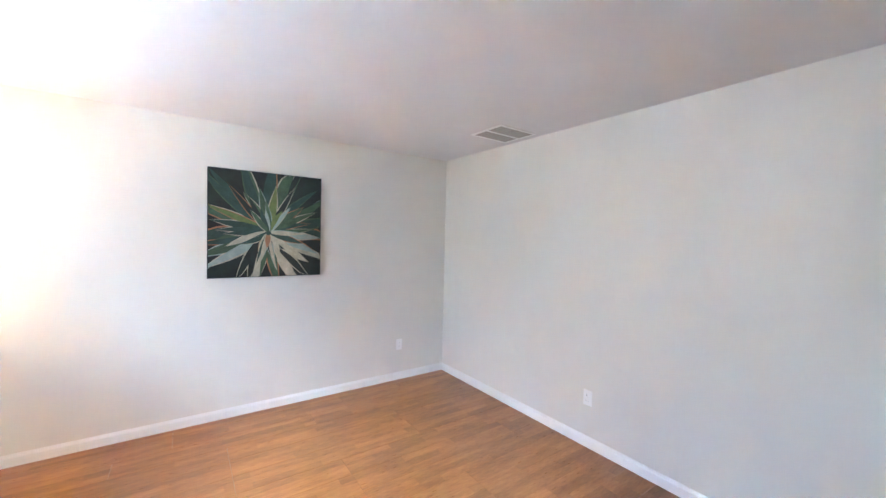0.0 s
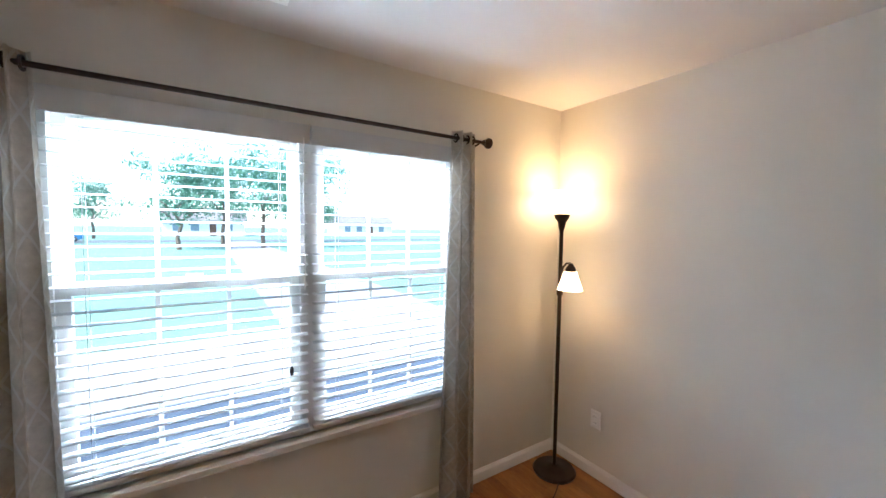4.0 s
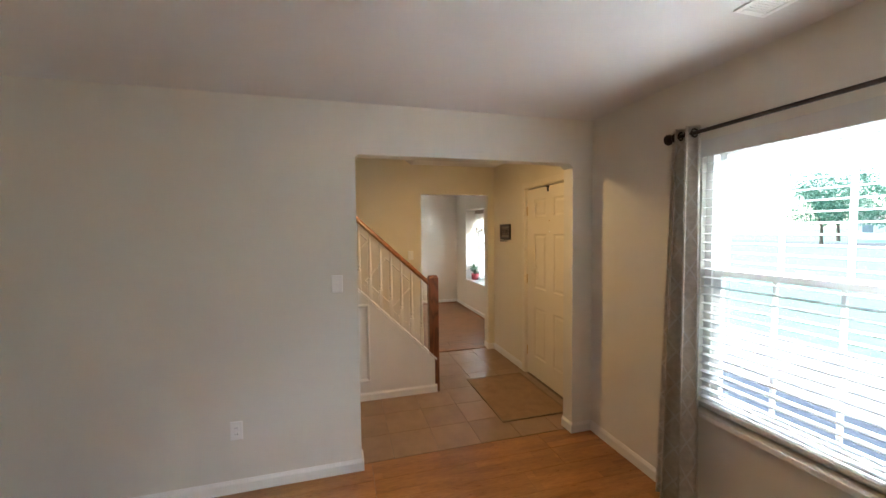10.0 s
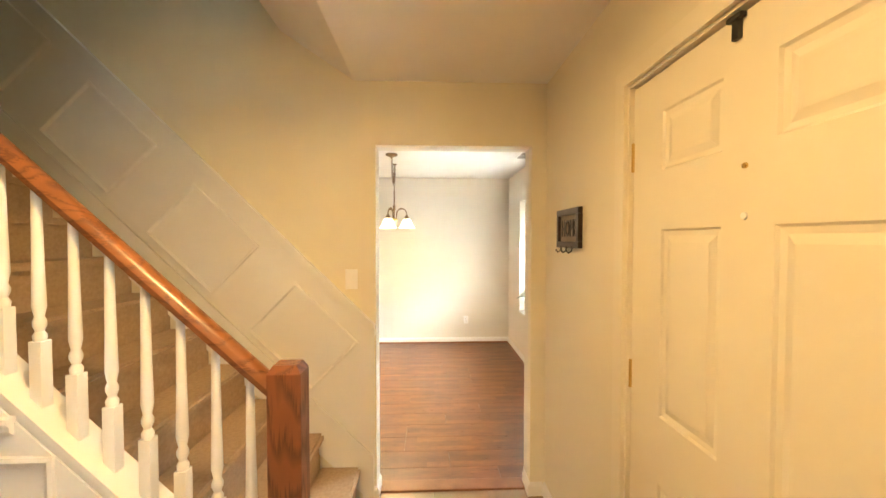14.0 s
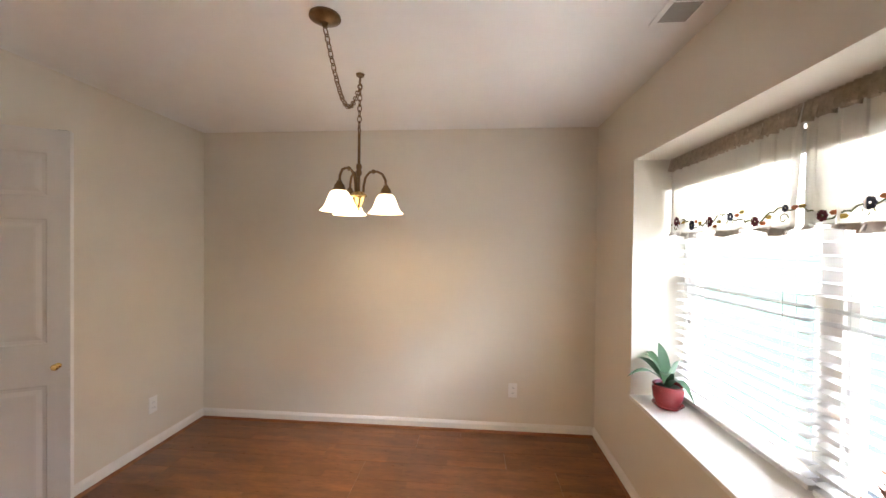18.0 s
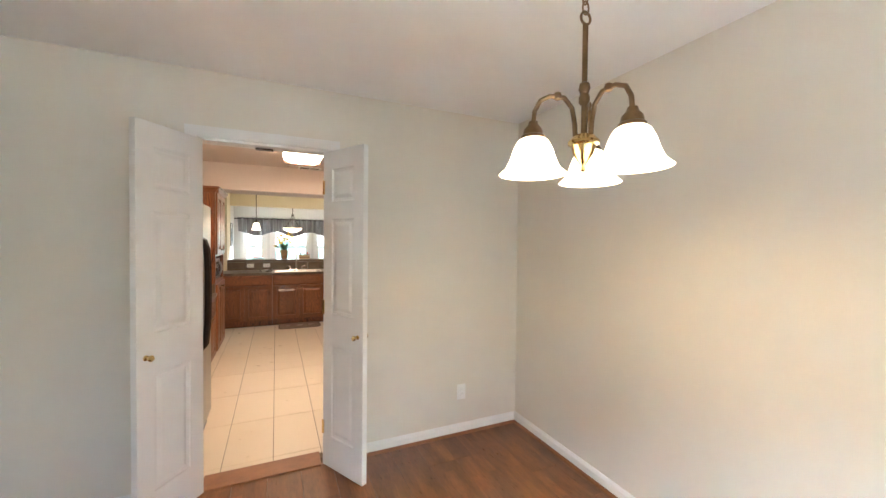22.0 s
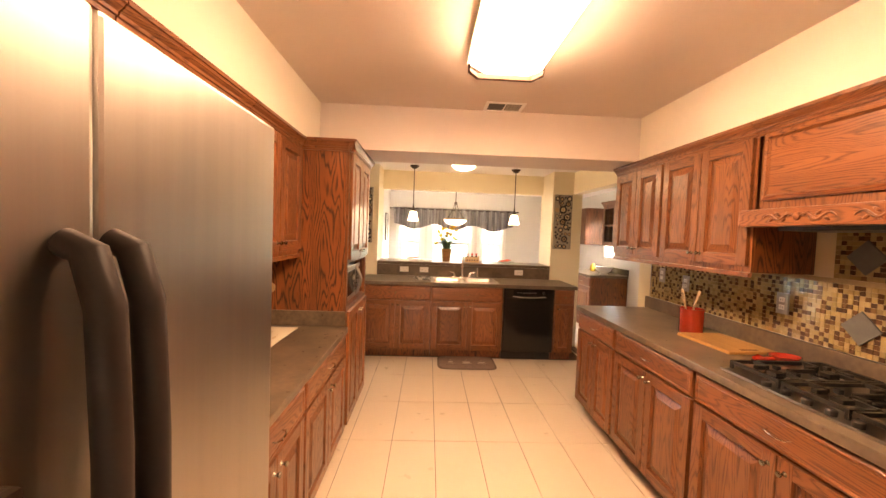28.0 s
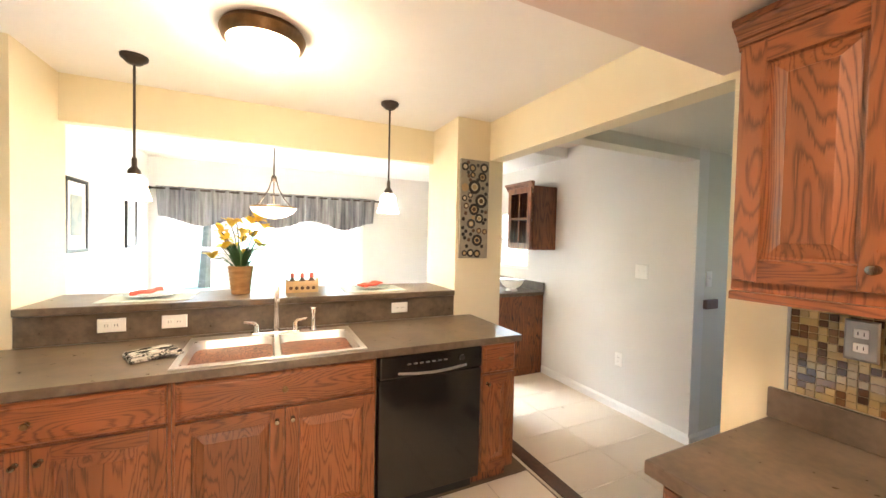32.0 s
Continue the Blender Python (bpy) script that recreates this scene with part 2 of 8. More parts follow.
M_ceil = mat("white_ceiling_paint", (0.85, 0.835, 0.81), 0.7, var=0.03, scale=1.0, bump=0.25, bump_scale=45)
M_trim = mat("white_trim_paint", (0.80, 0.79, 0.76), 0.35, var=0.02, scale=3)
M_door = mat("white_door_paint", (0.78, 0.77, 0.74), 0.38, var=0.02, scale=3, bump=0.05, bump_scale=90)
M_fdoor = mat("cream_door_paint", (0.78, 0.72, 0.58), 0.4, var=0.02, scale=3, bump=0.05, bump_scale=90)


def laminate(name, light, dark, rough=0.3):
    """Printed strip laminate: each board shows short oak strips side by side, with fine grain along y."""
    m = mat(name, light, rough, second=dark, scale=5, stretch=(3.2, 0.55, 2), coat=0.15, fine=0.8)
    n, l = m.node_tree.nodes, m.node_tree.links
    b = n["Principled BSDF"]
    old = b.inputs["Base Color"].links[0].from_socket
    tc, info = n.new("ShaderNodeTexCoord"), n.new("ShaderNodeObjectInfo")
    sep, com, add = n.new("ShaderNodeSeparateXYZ"), n.new("ShaderNodeCombineXYZ"), n.new("ShaderNodeMath")
    add.operation = "MULTIPLY_ADD"
    add.inputs[1].default_value = 13.0
    l.new(tc.outputs["Object"], sep.inputs[0])
    l.new(info.outputs["Random"], add.inputs[0]), l.new(sep.outputs[1], add.inputs[2])
    l.new(add.outputs[0], com.inputs[0])
    up = n.new("ShaderNodeMath")
    up.inputs[1].default_value = 0.096
    l.new(sep.outputs[0], up.inputs[0]), l.new(up.outputs[0], com.inputs[1])
    l.new(info.outputs["Random"], com.inputs[2])
    br = n.new("ShaderNodeTexBrick")
    br.offset, br.offset_frequency = 0.37, 2
    br.inputs["Scale"].default_value, br.inputs["Mortar Size"].default_value = 1.0, 0.0
    br.inputs["Brick Width"].default_value, br.inputs["Row Height"].default_value = 0.42, 0.064
    br.inputs["Color1"].default_value, br.inputs["Color2"].default_value = (1.14, 1.14, 1.12, 1), (0.79, 0.77, 0.74, 1)
    l.new(com.outputs[0], br.inputs["Vector"])
    mul = n.new("ShaderNodeMixRGB")
    mul.blend_type = "MULTIPLY"
    mul.inputs[0].default_value = 1.0
    l.new(old, mul.inputs[1]), l.new(br.outputs["Color"], mul.inputs[2]), l.new(mul.outputs[0], b.inputs["Base Color"])
    return m


def stone(name, light, dark, rough=0.3):
    """Cloudy glazed stone: soft patches with faint darker veins."""
    m = bpy.data.materials.new(name)
    m.use_nodes = True
    n, l = m.node_tree.nodes, m.node_tree.links
    b = n["Principled BSDF"]
    b.inputs["Roughness"].default_value = rough
    tc, info, shift = n.new("ShaderNodeTexCoord"), n.new("ShaderNodeObjectInfo"), n.new("ShaderNodeVectorMath")
    shift.operation = "MULTIPLY_ADD"
    shift.inputs[1].default_value = (3.7, 5.3, 2.9)
    l.new(info.outputs["Random"], shift.inputs[0]), l.new(tc.outputs["Object"], shift.inputs[2])
    cloud, vein = n.new("ShaderNodeTexNoise"), n.new("ShaderNodeTexNoise")
    cloud.inputs["Scale"].default_value, cloud.inputs["Detail"].default_value = 7.0, 3.0
    vein.inputs["Scale"].default_value, vein.inputs["Detail"].default_value = 16.0, 2.0
    l.new(shift.outputs[0], cloud.inputs["Vector"]), l.new(shift.outputs[0], vein.inputs["Vector"])
    mix = n.new("ShaderNodeMath")
    mix.operation = "MULTIPLY_ADD"
    mix.inputs[1].default_value = 0.25
    l.new(vein.outputs["Fac"], mix.inputs[0]), l.new(cloud.outputs["Fac"], mix.inputs[2])
    ramp = n.new("ShaderNodeValToRGB")
    e = ramp.color_ramp.elements
    e[0].position, e[1].position = 0.40, 0.86
    e[0].color, e[1].color = (*dark, 1), (*light, 1)
    l.new(mix.outputs[0], ramp.inputs[0])
    tone, rv = n.new("ShaderNodeMixRGB"), n.new("ShaderNodeMapRange")
    tone.blend_type = "MULTIPLY"
    tone.inputs[0].default_value = 1.0
    rv.inputs[3].default_value, rv.inputs[4].default_value = 0.92, 1.06
    l.new(info.outputs["Random"], rv.inputs[0])
    l.new(ramp.outputs[0], tone.inputs[1]), l.new(rv.outputs[0], tone.inputs[2]), l.new(tone.outputs[0], b.inputs["Base Color"])
    return m


M_lam = laminate("honey_oak_laminate", (0.40, 0.175, 0.05), (0.22, 0.082, 0.020))
M_lamd = laminate("brown_oak_laminate", (0.23, 0.088, 0.028), (0.105, 0.036, 0.011))
M_under = mat("dark_floor_joint", (0.06, 0.028, 0.012), 0.8, var=0.1)
M_tile = stone("tan_stone_tile", (0.315, 0.200, 0.118), (0.235, 0.145, 0.082))
M_grout = mat("gray_tan_grout", (0.17, 0.12, 0.078), 0.85, var=0.1, scale=20)
M_ktile = mat("cream_porcelain_tile", (0.68, 0.58, 0.45), 0.3, var=0.02, scale=1.6)
M_kgrout = mat("brown_grout", (0.13, 0.085, 0.05), 0.85, var=0.1, scale=20)
M_carpet = mat("beige_stair_carpet", (0.54, 0.40, 0.27), 0.95, second=(0.44, 0.32, 0.21), scale=60, bump=0.8, bump_scale=400, spec=0.1)
M_gcarpet = mat("gray_carpet", (0.36, 0.35, 0.33), 0.95, var=0.15, scale=60, bump=0.8, bump_scale=400, spec=0.1)
M_rail = oak("stained_oak_rail", "y", (0.26, 0.095, 0.032), (0.14, 0.046, 0.016))
M_newel = oak("dark_oak_newel", "z", (0.22, 0.075, 0.03), (0.10, 0.033, 0.014))
M_oakv = oak("red_oak_upright", "z", (0.235, 0.083, 0.030), (0.105, 0.031, 0.011), bands=80.0, pore=0.40, lo=0.20, hi=0.50)
M_oakb = oak("bold_red_oak_veneer", "z", (0.225, 0.072, 0.024), (0.034, 0.008, 0.004), bands=66.0, pore=0.34, lo=0.20, hi=0.54)
M_oakh = oak("red_oak_level", "x", (0.225, 0.078, 0.028), (0.100, 0.029, 0.011), bands=92.0, pore=0.40, lo=0.20, hi=0.50)
M_dark = mat("dark_stained_wood", (0.09, 0.04, 0.02), 0.45, var=0.3, scale=8, stretch=(4, 4, 0.5))
M_count = mat("gray_brown_laminate_counter", (0.185, 0.135, 0.09), 0.3, second=(0.07, 0.052, 0.038), scale=5.5, fine=0.7)
M_steel = mat("brushed_steel", (0.41, 0.385, 0.355), 0.32, 1.0, var=0.05, scale=40, stretch=(1, 1, 0.02))
M_knob = mat("dark_nickel", (0.26, 0.24, 0.20), 0.25, 1.0, var=0.15, scale=40)
M_sink = mat("satin_steel", (0.72, 0.71, 0.69), 0.3, 1.0, var=0.04, scale=30)
M_chrome = mat("chrome", (0.75, 0.74, 0.72), 0.12, 1.0, var=0.02)
M_black = mat("black_plastic", (0.018, 0.017, 0.016), 0.32, var=0.15, scale=20)
M_blackg = mat("black_enamel", (0.012, 0.012, 0.012), 0.12, var=0.1, scale=10)
M_iron = mat("dark_bronze", (0.045, 0.032, 0.025), 0.38, 0.8, var=0.2, scale=20)
M_brass = mat("antique_brass", (0.21, 0.135, 0.07), 0.34, 1.0, var=0.25, scale=25)
M_gold = mat("polished_brass", (0.72, 0.52, 0.22), 0.2, 1.0, var=0.08)
M_white = mat("white_plastic", (0.86, 0.85, 0.82), 0.35, var=0.02)
M_shade = glow("lit_frosted_glass", (1.0, 0.80, 0.52), 0.6)
M_shadew = glow("lit_lamp_shade", (1.0, 0.62, 0.30), 1.5)
M_diff = glow("lit_acrylic_diffuser", (1.0, 0.76, 0.52), 3.0)
M_glass = glass("window_glass")
M_fabric = mat("gray_beige_curtain", (0.62, 0.575, 0.515), 0.85, var=0.12, scale=40, bump=0.3, bump_scale=300, spec=0.15)

# ---- building tools ----
def box(bm, x0, y0, z0, x1, y1, z1):
    x0, x1, y0, y1, z0, z1 = min(x0, x1), max(x0, x1), min(y0, y1), max(y0, y1), min(z0, z1), max(z0, z1)
    v = [bm.verts.new(p) for p in ((x0, y0, z0), (x1, y0, z0), (x1, y1, z0), (x0, y1, z0), (x0, y0, z1), (x1, y0, z1), (x1, y1, z1), (x0, y1, z1))]
    for f in ((0, 3, 2, 1), (4, 5, 6, 7), (0, 1, 5, 4), (1, 2, 6, 5), (2, 3, 7, 6), (3, 0, 4, 7)):
        bm.faces.new([v[i] for i in f])
    return v


def boxes(*dims, bevel=0.0):
    bm = bmesh.new()
    for d in dims:
        box(bm, *d)
    if bevel:
        bmesh.ops.bevel(bm, geom=list(bm.edges), offset=bevel, segments=2, affect="EDGES", profile=0.6)
    return bm


def lathe(profile, seg=20, at=(0, 0, 0), bm=None, a0=0.0, a1=360.0):
    """A surface of turning about z from (radius, height) pairs."""
    bm = bm or bmesh.new()
    full = abs(a1 - a0) >= 359.9
    n = seg if full else seg + 1
    rings = []
    for r, z in profile:
        if r < 1e-5:
            rings.append([bm.verts.new((at[0], at[1], at[2] + z))])
        else:
            rings.append([bm.verts.new((at[0] + r * math.cos(radians(a0 + (a1 - a0) * i / seg)), at[1] + r * math.sin(radians(a0 + (a1 - a0) * i / seg)), at[2] + z)) for i in range(n)])
    for a, b in zip(rings, rings[1:]):
        for i in range(seg):
            j = (i + 1) % n
            if len(a) == 1 and len(b) == 1:
                continue
            if len(a) == 1:
                bm.faces.new((a[0], b[j], b[i]))
            elif len(b) == 1:
                bm.faces.new((a[i], a[j], b[0]))
            else:
                bm.faces.new((a[i], a[j], b[j], b[i]))
    return bm


def tube(points, radius, seg=8, bm=None, closed=False):
    """A round rod along points; radius may be a list."""
    bm = bm or bmesh.new()
    pts = [Vector(p) for p in points]
    n = len(pts)
    rings, up = [], None
    for i, p in enumerate(pts):
        d = (pts[(i + 1) % n] - pts[i - 1]) if closed else (pts[min(i + 1, n - 1)] - pts[max(i - 1, 0)])
        d.normalize()
        if up is None:
            up = Vector((0, 0, 1)) if abs(d.z) < 0.9 else Vector((1, 0, 0))
        side = d.cross(up).normalized()
        up = side.cross(d).normalized()
        r = radius[i] if isinstance(radius, (list, tuple)) else radius
        rings.append([bm.verts.new(p + r * (math.cos(2 * math.pi * k / seg) * side + math.sin(2 * math.pi * k / seg) * up)) for k in range(seg)])
    pairs = list(zip(rings, rings[1:])) + ([(rings[-1], rings[0])] if closed else [])
    for a, b in pairs:
        for k in range(seg):
            bm.faces.new((a[k], a[(k + 1) % seg], b[(k + 1) % seg], b[k]))
    if not closed:
        bm.faces.new(rings[0][::-1]), bm.faces.new(rings[-1])
    return bm


def nested(bm, x0, z0, x1, z1, y, steps, back=False):
    """Rectangular loops set one into the other on a front that faces -y: (inset, depth) pairs."""
    loops = []
    for inset, dy in steps:
        a, b, c, d = x0 + inset, z0 + inset, x1 - inset, z1 - inset
        loops.append([bm.verts.new(p) for p in ((a, y + dy, b), (c, y + dy, b), (c, y + dy, d), (a, y + dy, d))])
    for p, q in zip(loops, loops[1:]):
        for i in range(4):
            j = (i + 1) % 4
            bm.faces.new((p[i], p[j], q[j], q[i]))
    bm.faces.new(loops[-1])
    return loops


def extrude_profile(profile, start, end, out, bm=None):
    """A moulding: (outward, up) pairs carried from start to end; out is the level way that outward means."""
    bm = bm or bmesh.new()
    s, e, o = Vector(start), Vector(end), Vector(out)
    a = [bm.verts.new(s + u * o + Vector((0, 0, v))) for u, v in profile]
    b = [bm.verts.new(e + u * o + Vector((0, 0, v))) for u, v in profile]
    k = len(profile)
    for i in range(k):
        j = (i + 1) % k
        bm.faces.new((a[i], a[j], b[j], b[i]))
    bm.faces.new(a[::-1]), bm.faces.new(b)
    return bm


def mesh(name, bm, m, smooth=False):
    bmesh.ops.recalc_face_normals(bm, faces=bm.faces)
    me = bpy.data.meshes.new(name)
    bm.to_mesh(me)
    bm.free()
    me.materials.append(m)
    if smooth:
        for p in me.polygons:
            p.use_smooth = True
        me.set_sharp_from_angle(angle=radians(38))
    return me


def part(name, bm, m, parent, label="", smooth=False, at=None):
    ob = new(name, mesh(name, bm, m, smooth))
    ob.parent = parent
    if at is not None:
        ob.matrix_basis = at
    return tagged(ob, label)


def thing(name, label, category, m=None, group="", kind=""):
    ob = new(name)
    ob.empty_display_size = 0.05
    ob.matrix_basis = here @ m if m is not None else here
    return tagged(ob, label, category, group, kind)


def single(name, bm, m, label, category, at=None, group="", kind="", smooth=False):
    ob = new(name, mesh(name, bm, m, smooth))
    ob.matrix_basis = here @ at if at is not None else here
    return tagged(ob, label, category, group, kind)


def setting(name, bm, m, label, category, parent=None):
    ob = new(name, mesh(name, bm, m))
    if parent:
        ob.parent = parent
    else:
        ob.matrix_basis = here
    return tagged(ob, label, category, "", "structure")


def pierced(axis, lo, hi, a0, a1, z0, z1, holes=()):
    """A wall between lo and hi on the axis 'x' or 'y', along the other from a0 to a1, with holes (a, b, bottom, top) right through."""
    bm = bmesh.new()
    cs = sorted({a0, a1, *(h for hole in holes for h in hole[:2])})
    zs = sorted({z0, z1, *(h for hole in holes for h in hole[2:])})
    full = lambda i, k: 0 <= i < len(cs) - 1 and 0 <= k < len(zs) - 1 and not any(
        h[0] <= (cs[i] + cs[i + 1]) / 2 <= h[1] and h[2] <= (zs[k] + zs[k + 1]) / 2 <= h[3] for h in holes)
    made = {}

    def vert(c, w, z):
        key = (round(c, 4), round(w, 4), round(z, 4))
        if key not in made:
            made[key] = bm.verts.new((w, c, z) if axis == "x" else (c, w, z))
        return made[key]

    for i in range(len(cs) - 1):
        for k in range(len(zs) - 1):
            if not full(i, k):
                continue
            c0, c1, b, t = cs[i], cs[i + 1], zs[k], zs[k + 1]
            for w in (lo, hi):
                bm.faces.new([vert(*p) for p in ((c0, w, b), (c1, w, b), (c1, w, t), (c0, w, t))])
            for side, quad in (((i - 1, k), ((c0, lo, b), (c0, hi, b), (c0, hi, t), (c0, lo, t))), ((i + 1, k), ((c1, lo, b), (c1, hi, b), (c1, hi, t), (c1, lo, t))),
                               ((i, k - 1), ((c0, lo, b), (c1, lo, b), (c1, hi, b), (c0, hi, b))), ((i, k + 1), ((c0, lo, t), (c1, lo, t), (c1, hi, t), (c0, hi, t)))):
                if not full(*side):
                    bm.faces.new([vert(*p) for p in quad])
    return bm


BASE = ((0, 0), (0.015, 0), (0.015, 0.058), (0.011, 0.066), (0.007, 0.072), (0.005, 0.078), (0, 0.078))
SHOE = ((0, 0), (0.015, 0), (0.012, 0.010), (0.006, 0.016), (0, 0.018))

# ---- structure ----
H = 2.44
# floors
setting("floor_living", boxes((-0.06, -4.09, -0.12, 3.64, 0.15, -0.009)), M_under, "dark joints under honey oak laminate planks", "floor")
setting("floor_foyer", boxes((-2.18, -5.0, -0.12, -0.06, 0.23, -0.006)), M_grout, "grout bed under the tan stone tiles", "floor")
here = WEST
setting("floor_dining", boxes((-5.45, -2.64, -0.12, -2.03, 0.86, -0.009)), M_under, "dark joints under brown oak laminate planks", "floor")
setting("floor_kitchen", boxes((-6.7, -10.5, -0.12, -2.24, -2.64, -0.006)), M_kgrout, "brown grout bed under cream porcelain tiles", "floor")
setting("floor_family", boxes((-2.24, -8.5, -0.12, 1.6, -5.0, -0.004)), M_gcarpet, "gray carpet of the family room", "floor")
# ceilings
here = HOUSE
setting("ceiling_living", boxes((-0.06, -4.09, H, 3.64, 0.15, H + 0.1)), M_ceill, "white textured ceiling paint", "ceiling")
here = WEST
H_DINING = 2.43
setting("ceiling_dining", boxes((-5.45, -2.64, H_DINING, -2.03, 0.86, H_DINING + 0.1)), M_ceil, "white textured ceiling paint", "ceiling")
setting("ceiling_kitchen", boxes((-6.7, -8.07, H, -2.1, -2.64, H + 0.1)), M_kceil, "kitchen ceiling paint with warm dim lamp light put into its colour", "ceiling")
H_ALCOVE = 2.37
setting("ceiling_alcove", boxes((-5.28, -7.99, H_ALCOVE, -2.32, -5.95, H - 0.002)), M_ceil, "white ceiling over the sink, lower than the kitchen's", "ceiling")
setting("ceiling_breakfast", boxes((-6.7, -10.5, 2.34, -2.3, -8.07, 2.54)), M_ceil, "white ceiling paint", "ceiling")
setting("ceiling_family", boxes((-2.1, -8.5, H, 1.6, -5.0, H + 0.1)), M_ceil, "white ceiling paint", "ceiling")
# foyer ceiling, with the stair well left open and its sloping underside
bm = boxes((-1.125, -5.0, H, -0.06, 0.23, H + 0.25), (-2.18, -1.04, H, -1.125, 0.23, H + 0.25))
v = [bm.verts.new(p) for p in ((-2.18, -1.04, H), (-1.125, -1.04, H), (-1.125, -1.45, 2.71), (-2.18, -1.45, 2.71), (-2.18, -1.04, 3.0), (-1.125, -1.04, 3.0), (-1.125, -1.45, 3.0), (-2.18, -1.45, 3.0))]
for f in ((0, 1, 2, 3), (3, 2, 6, 7), (4, 5, 6, 7), (0, 4, 7, 3), (1, 5, 6, 2)):
    bm.faces.new([v[i] for i in f])
here = HOUSE
setting("ceiling_foyer", bm, M_ceil, "white ceiling that slopes up over the stairs", "ceiling")
setting("ceiling_stairwell", boxes((-2.24, -5.0, 4.9, -1.0, -1.0, 5.0)), M_ceil, "white ceiling high over the stairs", "ceiling")

# walls of the living room
WIN_F = (0.91, 2.69, 0.605, 2.075)
setting("wall_living_north", pierced("y", 0, 0.15, -0.12, 3.64, 0, H, [WIN_F]), M_wall, "cream painted wall with the front window", "wall")
setting("wall_living_east", pierced("x", 3.52, 3.64, -4.09, 0, 0, H), M_wall, "cream painted wall with a canvas picture", "wall")
setting("wall_living_south", pierced("y", -4.09, -3.97, -0.12, 3.52, 0, H), M_wall, "plain cream painted wall", "wall")
bm = pierced("x", -0.12, 0, -3.97, 0, 0, H, [(-1.80, -0.175, -0.1, 2.11)])
setting("wall_living_west", bm, M_wall, "cream painted wall with a wide cased opening to the foyer", "wall")
bm = bmesh.new()
for y, s in ((-0.175, -1), (-1.80, 1)):
    vs = [[bm.verts.new((x, y + s * dy, 2.11 - dz)) for dy, dz in ((0, 0), (0.035 if s < 0 else 0.02, 0), (0, 0.035 if s < 0 else 0.02))] for x in (-0.12, 0)]
    bm.faces.new(vs[0]), bm.faces.new(vs[1])
    for i in range(3):
        bm.faces.new((vs[0][i], vs[0][(i + 1) % 3], vs[1][(i + 1) % 3], vs[1][i]))
setting("trim_opening_corner", bm, M_wall, "rounded plaster corners of the opening", "trim")
# foyer
setting("wall_foyer_north", pierced("y", 0.08, 0.23, -2.12, -0.12, 0, H, [(-1.235, -0.305, -0.1, 2.06)]), M_foyer, "warm cream wall with the front door", "wall")
setting("wall_foyer_jog", pierced("x", -0.14, -0.12, 0.0, 0.08, 0, H), M_foyer, "short return of the warm cream wall", "wall")
OP2 = (-0.92, -0.01, -0.1, 2.075)
setting("wall_foyer_west", pierced("x", -2.18, -2.12, -5.0, 0.23, 0, 4.9, [OP2]), M_foyer, "tall warm cream wall along the stairs with an opening to the dining room", "wall")
setting("wall_foyer_south", pierced("y", -5.1, -5.0, -2.18, 0.0, 0, 4.9), M_foyer, "plain wall at the end of the hall", "wall")
setting("wall_hall_east", pierced("x", -0.12, 0.0, -5.0, -3.97, 0, H), M_foyer, "plain hall wall", "wall")
setting("wall_stairwell_east", pierced("x", -1.125, -1.035, -5.0, -1.45, H + 0.25, 4.9), M_foyer, "upper wall of the stair well", "wall")
# dining room
setting("wall_dining_east", pierced("x", -2.26, -2.18, -2.78, 0.86, 0, H, [OP2]), M_dwall, "cream wall with the opening from the foyer", "wall")
setting("wall_dining_chase", boxes((-2.38, -2.685, 0, -2.2605, -1.02, H)), M_dwall, "thicker cream wall beside the stairs", "wall")
here = WEST
setting("wall_dining_west", pierced("x", -5.45, -5.25, -2.7, 0.86, 0, H), M_dwall, "plain cream painted wall", "wall")
BAY = (-4.59, -2.77, 0.60, 2.02)
setting("wall_dining_north", pierced("y", 0.71, 1.10, -5.25, -2.112, 0, H, [BAY]), M_dwall, "cream wall with a deep window recess", "wall")
KD = (-3.78, -3.045, -0.1, 2.05)
setting("wall_dining_south", pierced("y", -2.64, -2.55, -5.25, -2.112, 0, H, [KD]), M_dwall, "cream wall with the double door to the kitchen", "wall")
# kitchen
setting("wall_kitchen_north", pierced("y", -2.66, -2.64, -5.40, -2.05, 0, H, [KD]), M_kwall, "pale yellow wall with the double door", "wall")
setting("wall_kitchen_east", pierced("x", -2.17, -2.05, -6.15, -2.66, 0, H), M_kwall, "pale yellow kitchen wall", "wall")
setting("wall_kitchen_west", pierced("x", -5.40, -5.28, -8.07, -2.66, 0, H, [(-7.55, -5.91, -0.1, 2.08)]), M_kwall, "pale yellow kitchen wall with a wide opening", "wall")
setting("wall_soffit_east", boxes((-2.50, -5.48, 2.085, -2.17, -2.66, H)), M_soff, "pale cream soffit over the wall cabinets", "wall")
setting("wall_soffit_west", boxes((-5.28, -5.48, 2.085, -4.97, -2.66, H)), M_soff, "pale cream soffit over the wall cabinets", "wall")
setting("wall_beam", boxes((-5.28, -5.95, 2.105, -2.17, -5.48, H)), M_kceil, "dropped beam across the kitchen ceiling, warm lamp light put into its colour", "beam")
setting("wall_header_east", pierced("x", -2.32, -2.20, -7.55, -6.15, 2.08, H), M_kwall, "pale yellow header over the family room opening", "wall")
setting("wall_column_east", boxes((-2.67, -8.07, 0, -2.32, -7.55, H)), M_kwall, "pale yellow column beside the pass-through", "column")
setting("wall_column_west", boxes((-5.28, -8.07, 0, -5.00, -7.55, H)), M_kwall, "pale yellow column beside the pass-through", "column")
